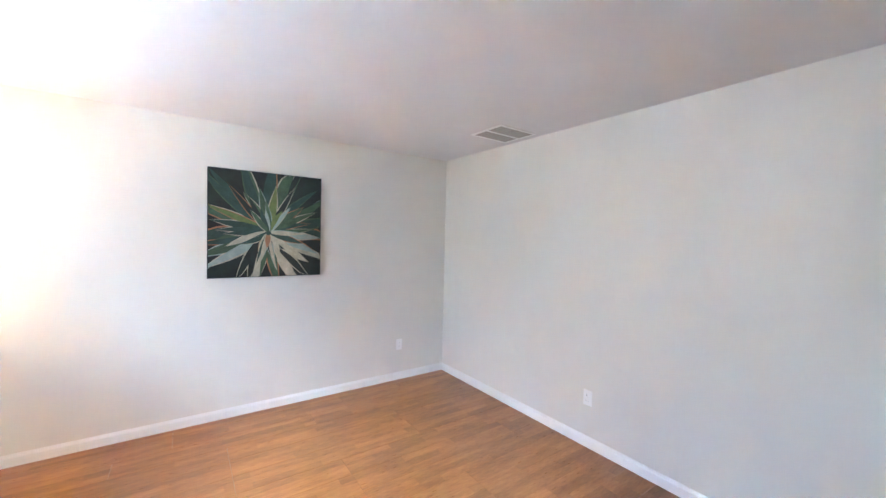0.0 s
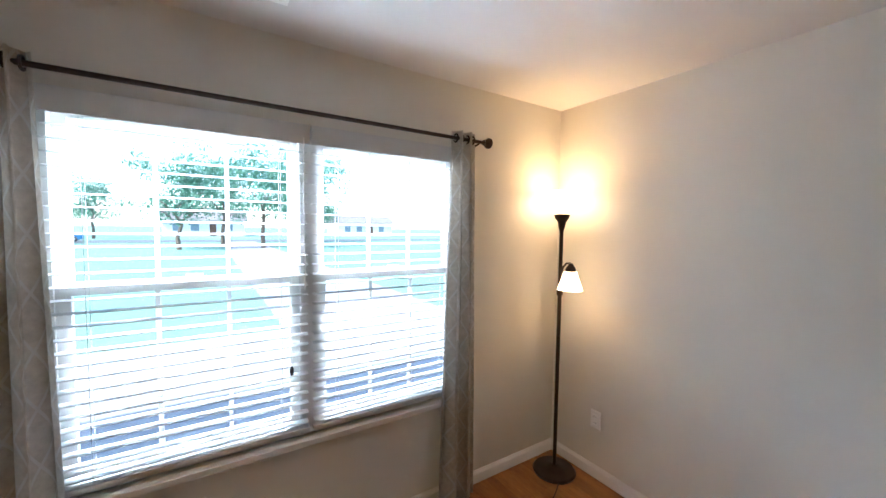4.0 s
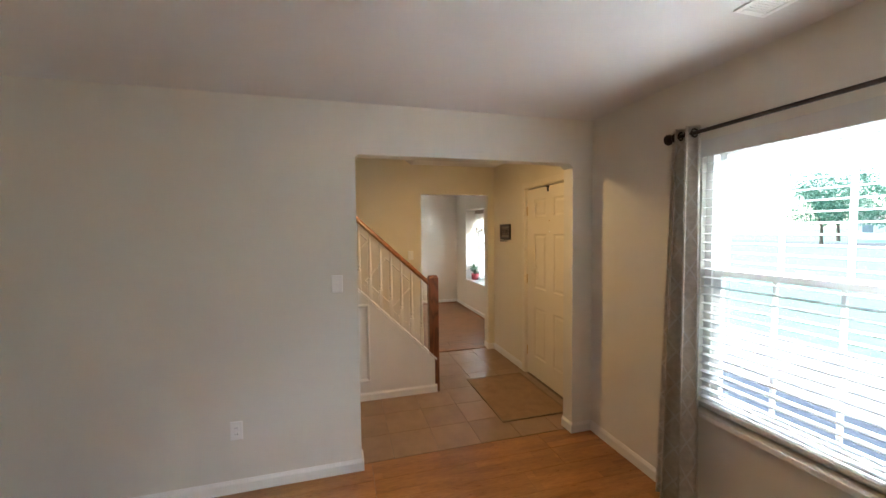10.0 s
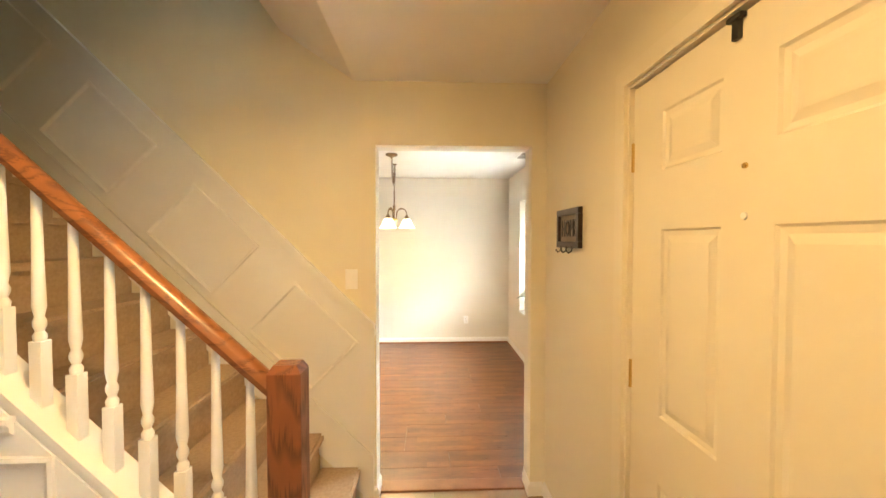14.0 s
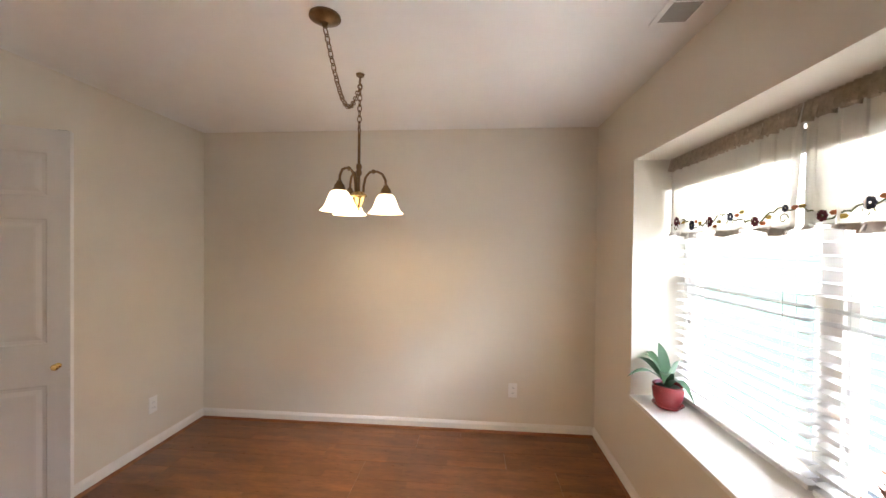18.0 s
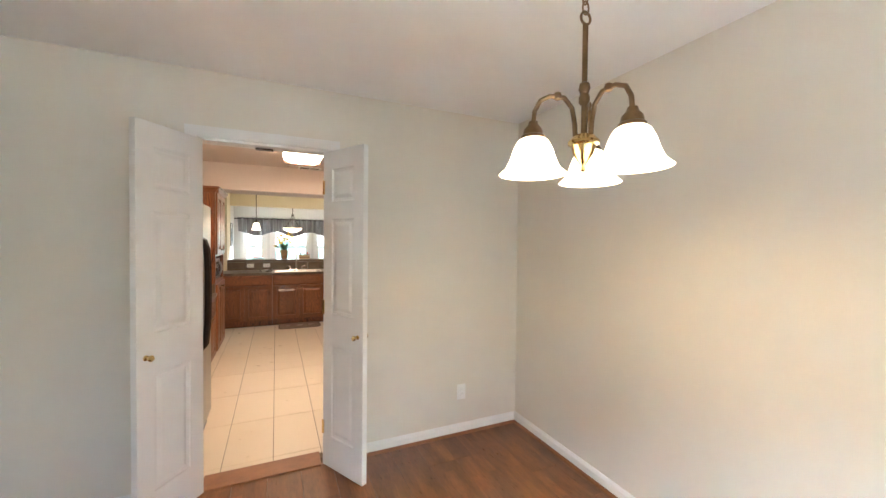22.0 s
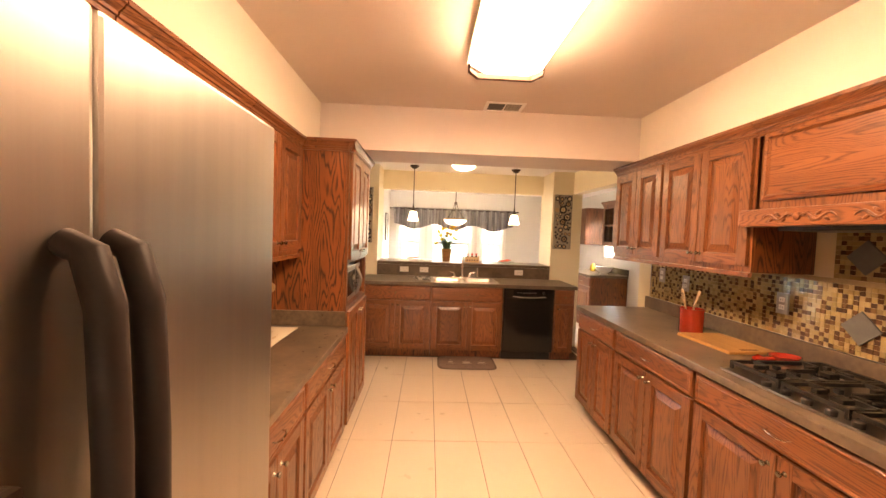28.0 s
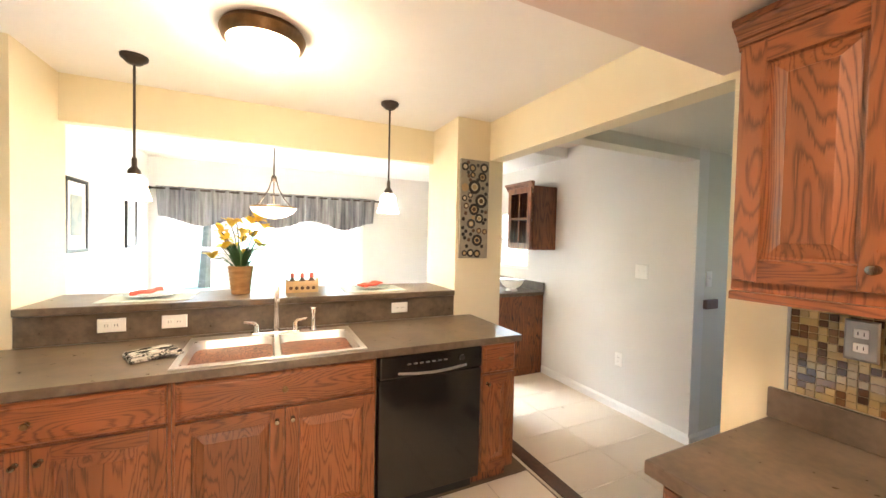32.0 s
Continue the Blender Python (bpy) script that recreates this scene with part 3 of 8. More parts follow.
setting("wall_header_pass", boxes((-5.00, -8.07, 2.10, -2.67, -7.99, H)), M_kwall, "pale yellow header over the pass-through", "wall")
setting("wall_bar", boxes((-5.00, -7.72, 0, -2.67, -7.57, 1.06)), M_gray, "low wall under the raised bar", "wall")
# breakfast room and nook
WB = [(-3.20, -2.72, 0.66, 1.86), (-4.25, -3.375, 0.66, 1.86), (-4.91, -4.42, 0.66, 1.86)]
setting("wall_breakfast_south", pierced("y", -10.50, -10.37, -6.55, -2.52, 0, 2.34, WB), M_gray, "light gray wall with three windows", "wall")
setting("wall_breakfast_east", pierced("x", -2.52, -2.40, -10.50, -8.07, 0, 2.34), M_gray, "light gray wall with framed pictures", "wall")
setting("wall_nook_west", pierced("x", -6.67, -6.55, -10.50, -6.76, 0, H, [(-9.25, -8.65, 1.13, 1.85)]), M_gray, "light gray wall with a small window", "wall")
setting("wall_nook_north", pierced("y", -6.88, -6.76, -8.2, -6.67, 0, H), M_sage, "gray wall of the side hall", "wall")
setting("wall_nook_header", boxes((-6.55, -6.88, 2.085, -5.40, -6.76, H)), M_sage, "gray header before the side hall", "wall")
setting("wall_nook_soffit", boxes((-8.2, -6.76, 2.165, -5.40, -4.6, H)), M_sage, "gray dropped ceiling of the side hall", "ceiling")
# unseen opening added in the west wall, and paler paint, to brighten the hall
setting("wall_side_hall", boxes((-8.3, -6.88, 0, -8.2, -4.5, 1.2), (-8.3, -6.88, 1.8, -8.2, -4.5, H), (-8.3, -6.88, 1.2, -8.2, -5.7, 1.8), (-8.3, -5.2, 1.2, -8.2, -4.5, 1.8), (-8.2, -4.6, 0, -5.40, -4.5, H)), M_wall, "pale walls of the side hall with an unseen opening added for daylight", "wall")
setting("floor_side_hall", boxes((-8.3, -6.88, -0.12, -6.7, -4.5, -0.006)), M_kgrout, "tile floor of the side hall", "floor")
# family room
setting("wall_family_south", pierced("y", -8.5, -8.37, -2.39, 1.6, 0, H, [(-1.53, -0.66, -0.1, 2.06)]), M_sage, "gray green wall with a glazed door", "wall")
setting("wall_family_east", boxes((1.5, -8.37, 0, 1.6, -5.0, H)), M_sage, "gray green wall", "wall")
setting("wall_family_north", boxes((-2.05, -5.1, 0, 1.6, -5.0, H)), M_sage, "gray green wall", "wall")
setting("wall_family_west", pierced("x", -2.39, -2.32, -8.37, -8.07, 0, H), M_sage, "gray green return wall", "wall")
# house roof shell over the open tops
here = HOUSE
setting("roof", boxes((-8.7, -10.9, 5.0, 4.2, 1.6, 5.1)), M_ceil, "flat closing roof", "roof")
setting("wall_outer_upper", boxes((-8.7, -10.9, 2.6, -8.6, 1.6, 5.0), (4.1, -10.9, 2.6, 4.2, 1.6, 5.0), (-8.6, -10.9, 2.6, 4.1, -10.8, 5.0), (-8.6, 1.5, 2.6, 4.1, 1.6, 5.0)), M_gray, "closing upper storey walls", "wall")


def base_run(name, runs, shoe=None):
    for s, e, o in runs:
        ob = setting(name, extrude_profile(BASE, (*s, 0), (*e, 0), (*o, 0)), M_trim, "white moulded baseboard", "baseboard")
        if shoe:
            part("shoe_moulding", extrude_profile(SHOE, (s[0] + 0.016 * o[0], s[1] + 0.016 * o[1], 0), (e[0] + 0.016 * o[0], e[1] + 0.016 * o[1], 0), (*o, 0)), shoe, ob, "orange wood shoe moulding")


base_run("baseboard", [((0.016, 0), (3.52, 0), (0, -1)), ((3.52, -0.016), (3.52, -3.97), (-1, 0)), ((3.504, -3.97), (0, -3.97), (0, 1)),
                       ((0, -3.954), (0, -1.80), (1, 0)), ((0, -0.175), (0, 0), (1, 0)), ((0.016, -0.175), (-0.12, -0.175), (0, -1)), ((-0.12, -1.80), (0.016, -1.80), (0, 1)),
                       ((-0.12, -5.0), (-0.12, -1.80), (-1, 0)), ((-0.12, -0.175), (-0.12, 0.08), (-1, 0)), ((-1.305, 0.08), (-2.12, 0.08), (0, -1)), ((-2.12, 0.064), (-2.12, -0.01), (1, 0)),
                       ((-2.104, -0.01), (-2.24, -0.01), (0, -1)), ((-2.24, -0.92), (-2.104, -0.92), (0, 1)), ((-2.12, -0.92), (-2.12, -1.0), (1, 0))])
M_shoe = mat("orange_wood_shoe", (0.24, 0.095, 0.035), 0.4, var=0.2, scale=10, stretch=(1, 1, 8))
here = WEST
base_run("baseboard", [((-2.11, 0.125), (-2.11, 0.71), (-1, 0)), ((-2.23, -2.55), (-2.23, -0.885), (-1, 0)), ((-2.11, 0.71), (-5.25, 0.71), (0, -1)), ((-5.25, 0.694), (-5.25, -2.55), (1, 0)),
                       ((-5.234, -2.55), (-3.85, -2.55), (0, 1)), ((-2.975, -2.55), (-2.246, -2.55), (0, 1))], M_shoe)
base_run("baseboard", [((-6.55, -8.37), (-6.55, -6.76), (1, 0)), ((-6.534, -6.76), (-8.2, -6.76), (0, 1)), ((-0.58, -8.37), (1.5, -8.37), (0, 1)), ((-2.32, -8.37), (-1.61, -8.37), (0, 1)),
                       ((-2.52, -10.37), (-6.2, -10.37), (0, 1)), ((-2.32, -8.07), (-2.32, -7.55), (1, 0)), ((-2.32, -7.55), (-2.60, -7.55), (0, 1))])
here = HOUSE

# ---- windows and doors ----
M_slat = mat("white_blind_slat", (0.66, 0.66, 0.64), 0.45, var=0.02)
M_slat.node_tree.nodes["Principled BSDF"].inputs["Transmission Weight"].default_value = 0.0


def sash_window(name, label, x0, x1, z0, z1, y, out, units, muntins=2, depth=0.09):
    """A row of double-hung units in an opening on the plane y; out is +1 or -1, the way outdoors. units: (x0, x1) pairs."""
    win = thing(name, label, "window", kind="structure")
    s = out
    f = 0.045
    bm = bmesh.new()
    a, b = y + s * 0.03, y + s * (0.03 + depth)
    box(bm, x0, a, z1 - f, x1, b, z1), box(bm, x0, a, z0, x1, b, z0 + f)
    cuts = [x0] + [v for u0, u1 in units for v in (u0, u1)] + [x1]
    for i in range(0, len(cuts), 2):
        lo, hi = cuts[i], cuts[i + 1]
        if hi - lo > 0.005:
            box(bm, lo, a, z0 + f, hi, b, z1 - f)
    part("window_frame", bm, M_trim, win)
    zm = z0 + 0.52 * (z1 - z0)
    for u0, u1 in units:
        for lo, hi, dy in ((zm - 0.02, z1 - f, 0.075), (z0 + f, zm + 0.02, 0.045)):
            ya, yb = y + s * dy, y + s * (dy + 0.028)
            r = 0.042
            sash = part("sash", boxes((u0, ya, lo, u0 + r, yb, hi), (u1 - r, ya, lo, u1, yb, hi), (u0 + r, ya, lo, u1 - r, yb, lo + r), (u0 + r, ya, hi - r, u1 - r, yb, hi)), M_trim, win)
            pane = part("pane", boxes((u0 + r - 0.005, ya + s * 0.012, lo + r - 0.005, u1 - r + 0.005, ya + s * 0.016, hi - r + 0.005)), M_glass, sash, "clear glass")
            pane.visible_shadow = False
            for k in range(muntins):
                xm = u0 + r + (u1 - u0 - 2 * r) * (k + 1) / (muntins + 1)
                part("muntin", boxes((xm - 0.008, ya + s * 0.006, lo + r, xm + 0.008, ya + s * 0.022, hi - r)), M_trim, sash)
        part("sash_lock", boxes(((u0 + u1) / 2 - 0.03, y + s * 0.03, zm + 0.02, (u0 + u1) / 2 + 0.03, y + s * 0.045, zm + 0.04), bevel=0.004), M_trim, win)
    return win


def blind(name, label, x0, x1, z0, z1, y, tilt, step=0.047, wand=None):
    bl = thing(name, label, "blind")
    part("headrail", boxes((x0, y - 0.027, z1 - 0.06, x1, y + 0.03, z1), bevel=0.004), M_slat, bl)
    part("valance_board", boxes((x0 - 0.004, y - 0.036, z1 - 0.088, x1 + 0.004, y - 0.028, z1), bevel=0.003), M_slat, bl)
    part("bottom_rail", boxes((x0, y - 0.024, z0, x1, y + 0.024, z0 + 0.02), bevel=0.004), M_slat, bl)
    n = int((z1 - 0.09 - z0 - 0.02) / step)
    bm = bmesh.new()
    w, th = 0.021, 0.0024
    prof = [(-w, 0), (-w * 0.5, 0.0025), (0, 0.0035), (w * 0.5, 0.0025), (w, 0), (w, -th), (0, 0.0035 - th), (-w, -th)]
    c, s = math.cos(radians(tilt)), math.sin(radians(tilt))
    ends = [[bm.verts.new((x, u * c - v * s, u * s + v * c)) for u, v in prof] for x in (x0 + 0.004, x1 - 0.004)]
    for i in range(len(prof)):
        j = (i + 1) % len(prof)
        bm.faces.new((ends[0][i], ends[0][j], ends[1][j], ends[1][i]))
    bm.faces.new(ends[0]), bm.faces.new(ends[1][::-1])
    me = mesh("slat", bm, M_slat)
    for k in range(n):
        sl = new("slat", me)
        sl.parent, sl.location = bl, (0, y, z0 + 0.045 + k * step)
    for x in (x0 + 0.12, x1 - 0.12):
        part("ladder_cord", boxes((x - 0.001, y - 0.026, z0 + 0.02, x + 0.001, y - 0.025, z1 - 0.06), (x - 0.001, y + 0.025, z0 + 0.02, x + 0.001, y + 0.026, z1 - 0.06)), M_slat, bl)
    if wand:
        part("tilt_wand", tube([(wand, y - 0.035, z1 - 0.06), (wand, y - 0.036, z1 - 0.75)], 0.004, 6), M_white, bl)
        part("pull_cord", tube([(wand - 0.06, y - 0.034, z1 - 0.06), (wand - 0.06, y - 0.035, z0 + 0.33)], 0.0015, 4), M_white, bl)
        part("cord_tassel", lathe([(0, 0), (0.008, 0.004), (0.010, 0.03), (0.004, 0.045), (0, 0.046)], 8, (wand - 0.06, y - 0.035, z0 + 0.29)), M_black, bl)
    return bl


X0, X1, Z0, Z1 = WIN_F
sash_window("window_1", "white double-hung twin window in the living room", X0, X1, Z0, Z1, 0.0, 1, [(X0 + 0.04, 1.775), (1.855, X1 - 0.04)])
part("window_sill", boxes((X0 - 0.05, -0.035, Z0 - 0.03, X1 + 0.05, 0.03, Z0 - 0.001), bevel=0.006), M_trim, bpy.data.objects["window_1"], "white painted sill board")
blind("window_blind", "white open slat blind over the front window", X0 + 0.012, 1.807, Z0 + 0.03, Z1 - 0.005, 0.012, 3, wand=1.785)
blind("window_blind", "white open slat blind over the front window", 1.823, X1 - 0.012, Z0 + 0.03, Z1 - 0.005, 0.012, 3, wand=None)

here = WEST
X0, X1, Z0, Z1 = BAY
sash_window("window_2", "white double-hung twin window at the back of the dining room recess", X0, X1, Z0, Z1, 0.98, 1, [(X0 + 0.04, -3.72), (-3.64, X1 - 0.04)], muntins=0)
part("window_sill", boxes((X0, 0.70, Z0 - 0.02, X1, 1.01, Z0 + 0.004), bevel=0.004), M_trim, bpy.data.objects["window_2"], "white painted sill shelf")
blind("window_blind", "white open slat blind in the dining room recess", X0 + 0.012, -3.69, Z0 + 0.03, Z1 - 0.09, 0.975, 8)
blind("window_blind", "white open slat blind in the dining room recess", -3.67, X1 - 0.012, Z0 + 0.03, Z1 - 0.09, 0.975, 8)

for k, (a, b, z0, z1) in enumerate(WB):
    sash_window(f"window_{k + 3}", "white double-hung window in the breakfast room", a, b, z0, z1, -10.37, -1, [(a + 0.035, b - 0.035)], muntins=0)
    part("casing", boxes((a - 0.06, -10.375, z0 - 0.06, a, -10.352, z1 + 0.06), (b, -10.375, z0 - 0.06, b + 0.06, -10.352, z1 + 0.06), (a, -10.375, z1, b, -10.352, z1 + 0.06), (a, -10.375, z0 - 0.06, b, -10.352, z0)), M_trim, bpy.data.objects[f"window_{k + 3}"], "white window casing")
win = thing("window_6", "small white window over the nook counter", "window", kind="structure")
part("window_frame", boxes((-6.60, -9.25, 1.13, -6.56, -9.21, 1.85), (-6.60, -8.69, 1.13, -6.56, -8.65, 1.85), (-6.60, -9.21, 1.13, -6.56, -8.69, 1.17), (-6.60, -9.21, 1.81, -6.56, -8.69, 1.85), (-6.60, -9.21, 1.47, -6.56, -8.69, 1.50)), M_trim, win)
pane = part("pane", boxes((-6.585, -9.21, 1.17, -6.58, -8.69, 1.81)), M_glass, win, "clear glass")
pane.visible_shadow = False


def panel_slab(w, h, t, cells):
    """A door slab, 0..w by 0..t by 0..h, with raised panels (x0, z0, x1, z1) on both faces."""
    bm = bmesh.new()
    xs = sorted({0, w, *(v for c in cells for v in (c[0], c[2]))})
    zs = sorted({0, h, *(v for c in cells for v in (c[1], c[3]))})
    steps = ((0, 0), (0.006, 0.006), (0.020, 0.008), (0.040, 0.002), (0.048, 0.0015))
    for y, s in ((0.0, 1), (t, -1)):
        for i in range(len(xs) - 1):
            for k in range(len(zs) - 1):
                xm, zm = (xs[i] + xs[i + 1]) / 2, (zs[k] + zs[k + 1]) / 2
                hit = [c for c in cells if c[0] < xm < c[2] and c[1] < zm < c[3]]
                if hit:
                    c = hit[0]
                    if (xs[i], zs[k]) == (c[0], c[1]):
                        nested(bm, *c, y, [(a, s * d) for a, d in steps])
                else:
                    bm.faces.new([bm.verts.new(p) for p in ((xs[i], y, zs[k]), (xs[i + 1], y, zs[k]), (xs[i + 1], y, zs[k + 1]), (xs[i], y, zs[k + 1]))])
    for a, b in (((0, 0), (w, 0)), ((w, 0), (w, h)), ((w, h), (0, h)), ((0, h), (0, 0))):
        bm.faces.new([bm.verts.new(p) for p in ((a[0], 0, a[1]), (b[0], 0, b[1]), (b[0], t, b[1]), (a[0], t, a[1]))])
    bmesh.ops.remove_doubles(bm, verts=bm.verts, dist=0.0003)
    return bm


def knob_profile(r):
    return [(0, 0), (r * 1.05, 0), (r * 1.05, 0.004), (r * 0.4, 0.008), (r * 0.38, 0.022), (r * 0.75, 0.028), (r, 0.038), (r * 0.9, 0.05), (r * 0.5, 0.056), (0, 0.057)]


here = HOUSE
# front door, hinged on its west side, seen closed; local x runs from the latch side to the hinges
W, HD = 0.91, 2.03
cells = []
for x0, x1 in ((0.15, 0.385), (0.525, 0.755)):
    cells += [(x0, 0.22, x1, 0.76), (x0, 0.97, x1, 1.55), (x0, 1.73, x1, 1.91)]
door = thing("door_1", "closed cream six-panel front door with black knob", "door", pose(-0.315, 0.14, 0.012, 0, 0, 180), kind="structure")
part("slab", panel_slab(W, HD, 0.044, cells), M_fdoor, door, "cream six-panel slab", at=pose(0, 0, 0))
part("knob", lathe(knob_profile(0.028), 16), M_black, door, "black round knob", True, pose(0.08, 0.044, 0.885, -90))
part("deadbolt", lathe([(0, 0), (0.028, 0), (0.028, 0.008), (0.02, 0.012), (0, 0.012)], 16), M_black, door, "black deadbolt", True, pose(0.08, 0.044, 1.035, -90))
part("peephole", lathe([(0, 0), (0.007, 0), (0.0065, 0.004), (0.004, 0.005), (0, 0.005)], 12), M_gold, door, "small brass peephole", True, pose(0.458, 0.044, 1.685, -90))
part("peephole_cover", lathe([(0, 0), (0.009, 0), (0.008, 0.004), (0, 0.005)], 12), M_white, door, "", True, pose(0.458, 0.044, 1.572, -90))
part("security_latch", boxes((0.472, 0.044, 1.975, 0.492, 0.056, 2.03), (0.462, 0.044, 2.018, 0.502, 0.062, 2.03), bevel=0.003), M_black, door, "black latch at the top of the door")
for z in (0.2, 1.0, 1.75):
    part("hinge", boxes((W - 0.004, 0.040, z, W + 0.012, 0.052, z + 0.10), bevel=0.002), M_gold, door, "aged brass hinge")
setting("trim_front_door", boxes((-0.305, 0.064, 0, -0.245, 0.08, 2.12), (-1.295, 0.064, 0, -1.235, 0.08, 2.12), (-1.235, 0.064, 2.06, -0.305, 0.08, 2.12), (-0.305, 0.08, 0, -0.313, 0.2, 2.06), (-1.235, 0.08, 0, -1.227, 0.2, 2.06), (-1.227, 0.08, 2.05, -0.313, 0.2, 2.06), (-1.235, 0.15, -0.001, -0.305, 0.25, 0.012)), M_fdoor, "cream casing and jamb of the front door", "trim")
# unseen full-size sheet, added to close the opening behind the door slab
setting("trim_front_stop", boxes((-1.24, 0.19, 0, -0.30, 0.2, 2.06)), M_fdoor, "unseen sheet added to close the opening behind the front door", "trim")

here = WEST
# narrow double door to the kitchen, both leaves standing open into the dining room
WL, HL = 0.38, 2.02
cells = [(0.085, 0.20, WL - 0.085, 0.79), (0.085, 0.99, WL - 0.085, 1.59), (0.085, 1.70, WL - 0.085, 1.905)]
slab = panel_slab(WL, HL, 0.035, cells)
me = mesh("slab", slab, M_door)
for label, m, flip in (("white three-panel door leaf standing open", pose(-3.049, -2.545, 0.012, 0, 0, 55), 1), ("white three-panel door leaf standing open, its edge toward the room", pose(-3.736, -2.545, 0.012, 0, 0, 119), -1)):
    d = thing("door_leaf", label, "door", m, "double door to the kitchen")
    sl = new("slab", me)
    sl.parent = d
    if flip < 0:
        sl.location = (0, -0.0, 0)
    for y, a in ((0.035, -90), (0.0, 90)):
        part("knob", lathe([(0, 0), (0.014, 0), (0.013, 0.004), (0.006, 0.008), (0.006, 0.018), (0.014, 0.024), (0.016, 0.032), (0.010, 0.040), (0, 0.041)], 14), M_gold, d, "small brass knob", True, pose(WL - 0.045, y, 0.88, a))
    part("ball_catch", boxes((WL - 0.05, 0.008, HL - 0.004, WL - 0.01, 0.027, HL + 0.003)), M_iron, d, "metal catch plate on the top edge")
    for z in (0.2, 0.98, 1.75):
        part("hinge", boxes((-0.008, -0.004, z, 0.012, 0.006, z + 0.09), bevel=0.002), M_gold, d, "brass hinge")
setting("trim_kitchen_door", boxes((-3.045, -2.55, 0, -2.99, -2.533, 2.11), (-3.835, -2.55, 0, -3.78, -2.533, 2.11), (-3.78, -2.55, 2.05, -3.045, -2.533, 2.11), (-3.045, -2.66, 0, -3.057, -2.55, 2.05), (-3.768, -2.66, 0, -3.78, -2.55, 2.05), (-3.768, -2.66, 2.035, -3.057, -2.55, 2.05)), M_trim, "white casing of the kitchen door", "trim")
single("ball_catch_strike", boxes((-3.44, -2.65, 2.026, -3.34, -2.61, 2.034)), M_iron, "metal strike plate under the door head", "door hardware")
setting("trim_threshold_kitchen", boxes((-3.728, -2.70, -0.01, -3.057, -2.54, 0.012), bevel=0.004), M_shoe, "wood threshold at the kitchen door", "trim")
here = HOUSE
setting("trim_threshold_foyer", boxes((-2.27, -0.91, -0.01, -2.17, -0.02, 0.010), bevel=0.004), M_shoe, "wood threshold strip at the dining room", "trim")

here = WEST
# glazed back door in the family room
gd = thing("door_2", "white glazed back door with divided panes", "door", kind="structure")
part("stile", boxes((-1.530, -8.44, 0.02, -1.400, -8.40, 2.05), bevel=0.003), M_door, gd)
part("stile", boxes((-0.790, -8.44, 0.02, -0.660, -8.40, 2.05), bevel=0.003), M_door, gd)
part("rail", boxes((-1.400, -8.44, 0.02, -0.790, -8.40, 0.27), bevel=0.003), M_door, gd)
part("rail", boxes((-1.400, -8.44, 1.90, -0.790, -8.40, 2.05), bevel=0.003), M_door, gd)
for k in range(5):
    z = 0.27 + k * 0.326
    for x in (-1.400, -1.190, -0.990):
        pane = part("pane", boxes((x + 0.01, -8.425, z + 0.008, x + 0.19, -8.42, z + 0.318)), M_glass, gd, "clear glass")
        pane.visible_shadow = False
    if k:
        part("muntin", boxes((-1.400, -8.435, z - 0.01, -0.790, -8.405, z + 0.01)), M_door, gd)
for x in (-1.195, -0.990):
    part("muntin", boxes((x - 0.01, -8.434, 0.27, x + 0.01, -8.406, 1.90)), M_door, gd)
setting("trim_back_door", boxes((-1.610, -8.37, 0, -1.530, -8.35, 2.13), (-0.660, -8.37, 0, -0.580, -8.35, 2.13), (-1.530, -8.37, 2.06, -0.660, -8.35, 2.13)), M_trim, "white casing of the back door", "trim")
here = HOUSE

# ---- stairs ----
RISE, RUN, Y0S = 0.205, 0.209, -1.04
NST = 15
st = thing("staircase", "carpeted stairs with white balusters and an oak handrail", "stairs", kind="structure")
for k in range(NST):
    y, z = Y0S - k * RUN, (k + 1) * RISE
    bm = boxes((-2.117, y - RUN - 0.02, z - RISE - 0.03, -1.127, y, z - 0.03), (-2.117, y - RUN, z - 0.035, -1.127, y + 0.028, z))
    bmesh.ops.bevel(bm, geom=[e for e in bm.edges if abs(e.verts[0].co.z - z) < 0.001 and abs(e.verts[1].co.z - z) < 0.001], offset=0.014, segments=2, affect="EDGES")
    part("step", bm, M_carpet, st, "beige carpeted step")
SL = RISE / RUN


def sloped(x0, x1, ya, yb, za, below, above, bm=None):
    """A raking board from ya to yb (south), whose reference line starts at height za."""
    bm = bm or bmesh.new()
    dz = (ya - yb) * SL
    v = [bm.verts.new(p) for p in ((x0, ya, za - below), (x1, ya, za - below), (x1, ya, za + above), (x0, ya, za + above), (x0, yb, za + dz - below), (x1, yb, za + dz - below), (x1, yb, za + dz + above), (x0, yb, za + dz + above))]
    for f in ((0, 1, 2, 3), (7, 6, 5, 4), (0, 4, 5, 1), (1, 5, 6, 2), (2, 6, 7, 3), (3, 7, 4, 0)):
        bm.faces.new([v[i] for i in f])
    return bm


YN, YE = -1.03, -1.955
RAIL = 0.93
# side wall under the stairs, with its raking top, and the full wall farther on
bm = bmesh.new()
zt0, zt1 = 0.335, 0.335 + (YN - YE) * SL
pts = [(YN, 0), (YE, 0), (YE, zt1), (YN, zt0)]
v = [[bm.verts.new((x, y, z)) for y, z in pts] for x in (-1.125, -1.031)]
bm.faces.new(v[0]), bm.faces.new(v[1])
for i in range(4):
    bm.faces.new((v[0][i], v[0][(i + 1) % 4], v[1][(i + 1) % 4], v[1][i]))
setting("wall_stair_side", bm, M_trim, "white panelled wall under the stair rail", "wall")
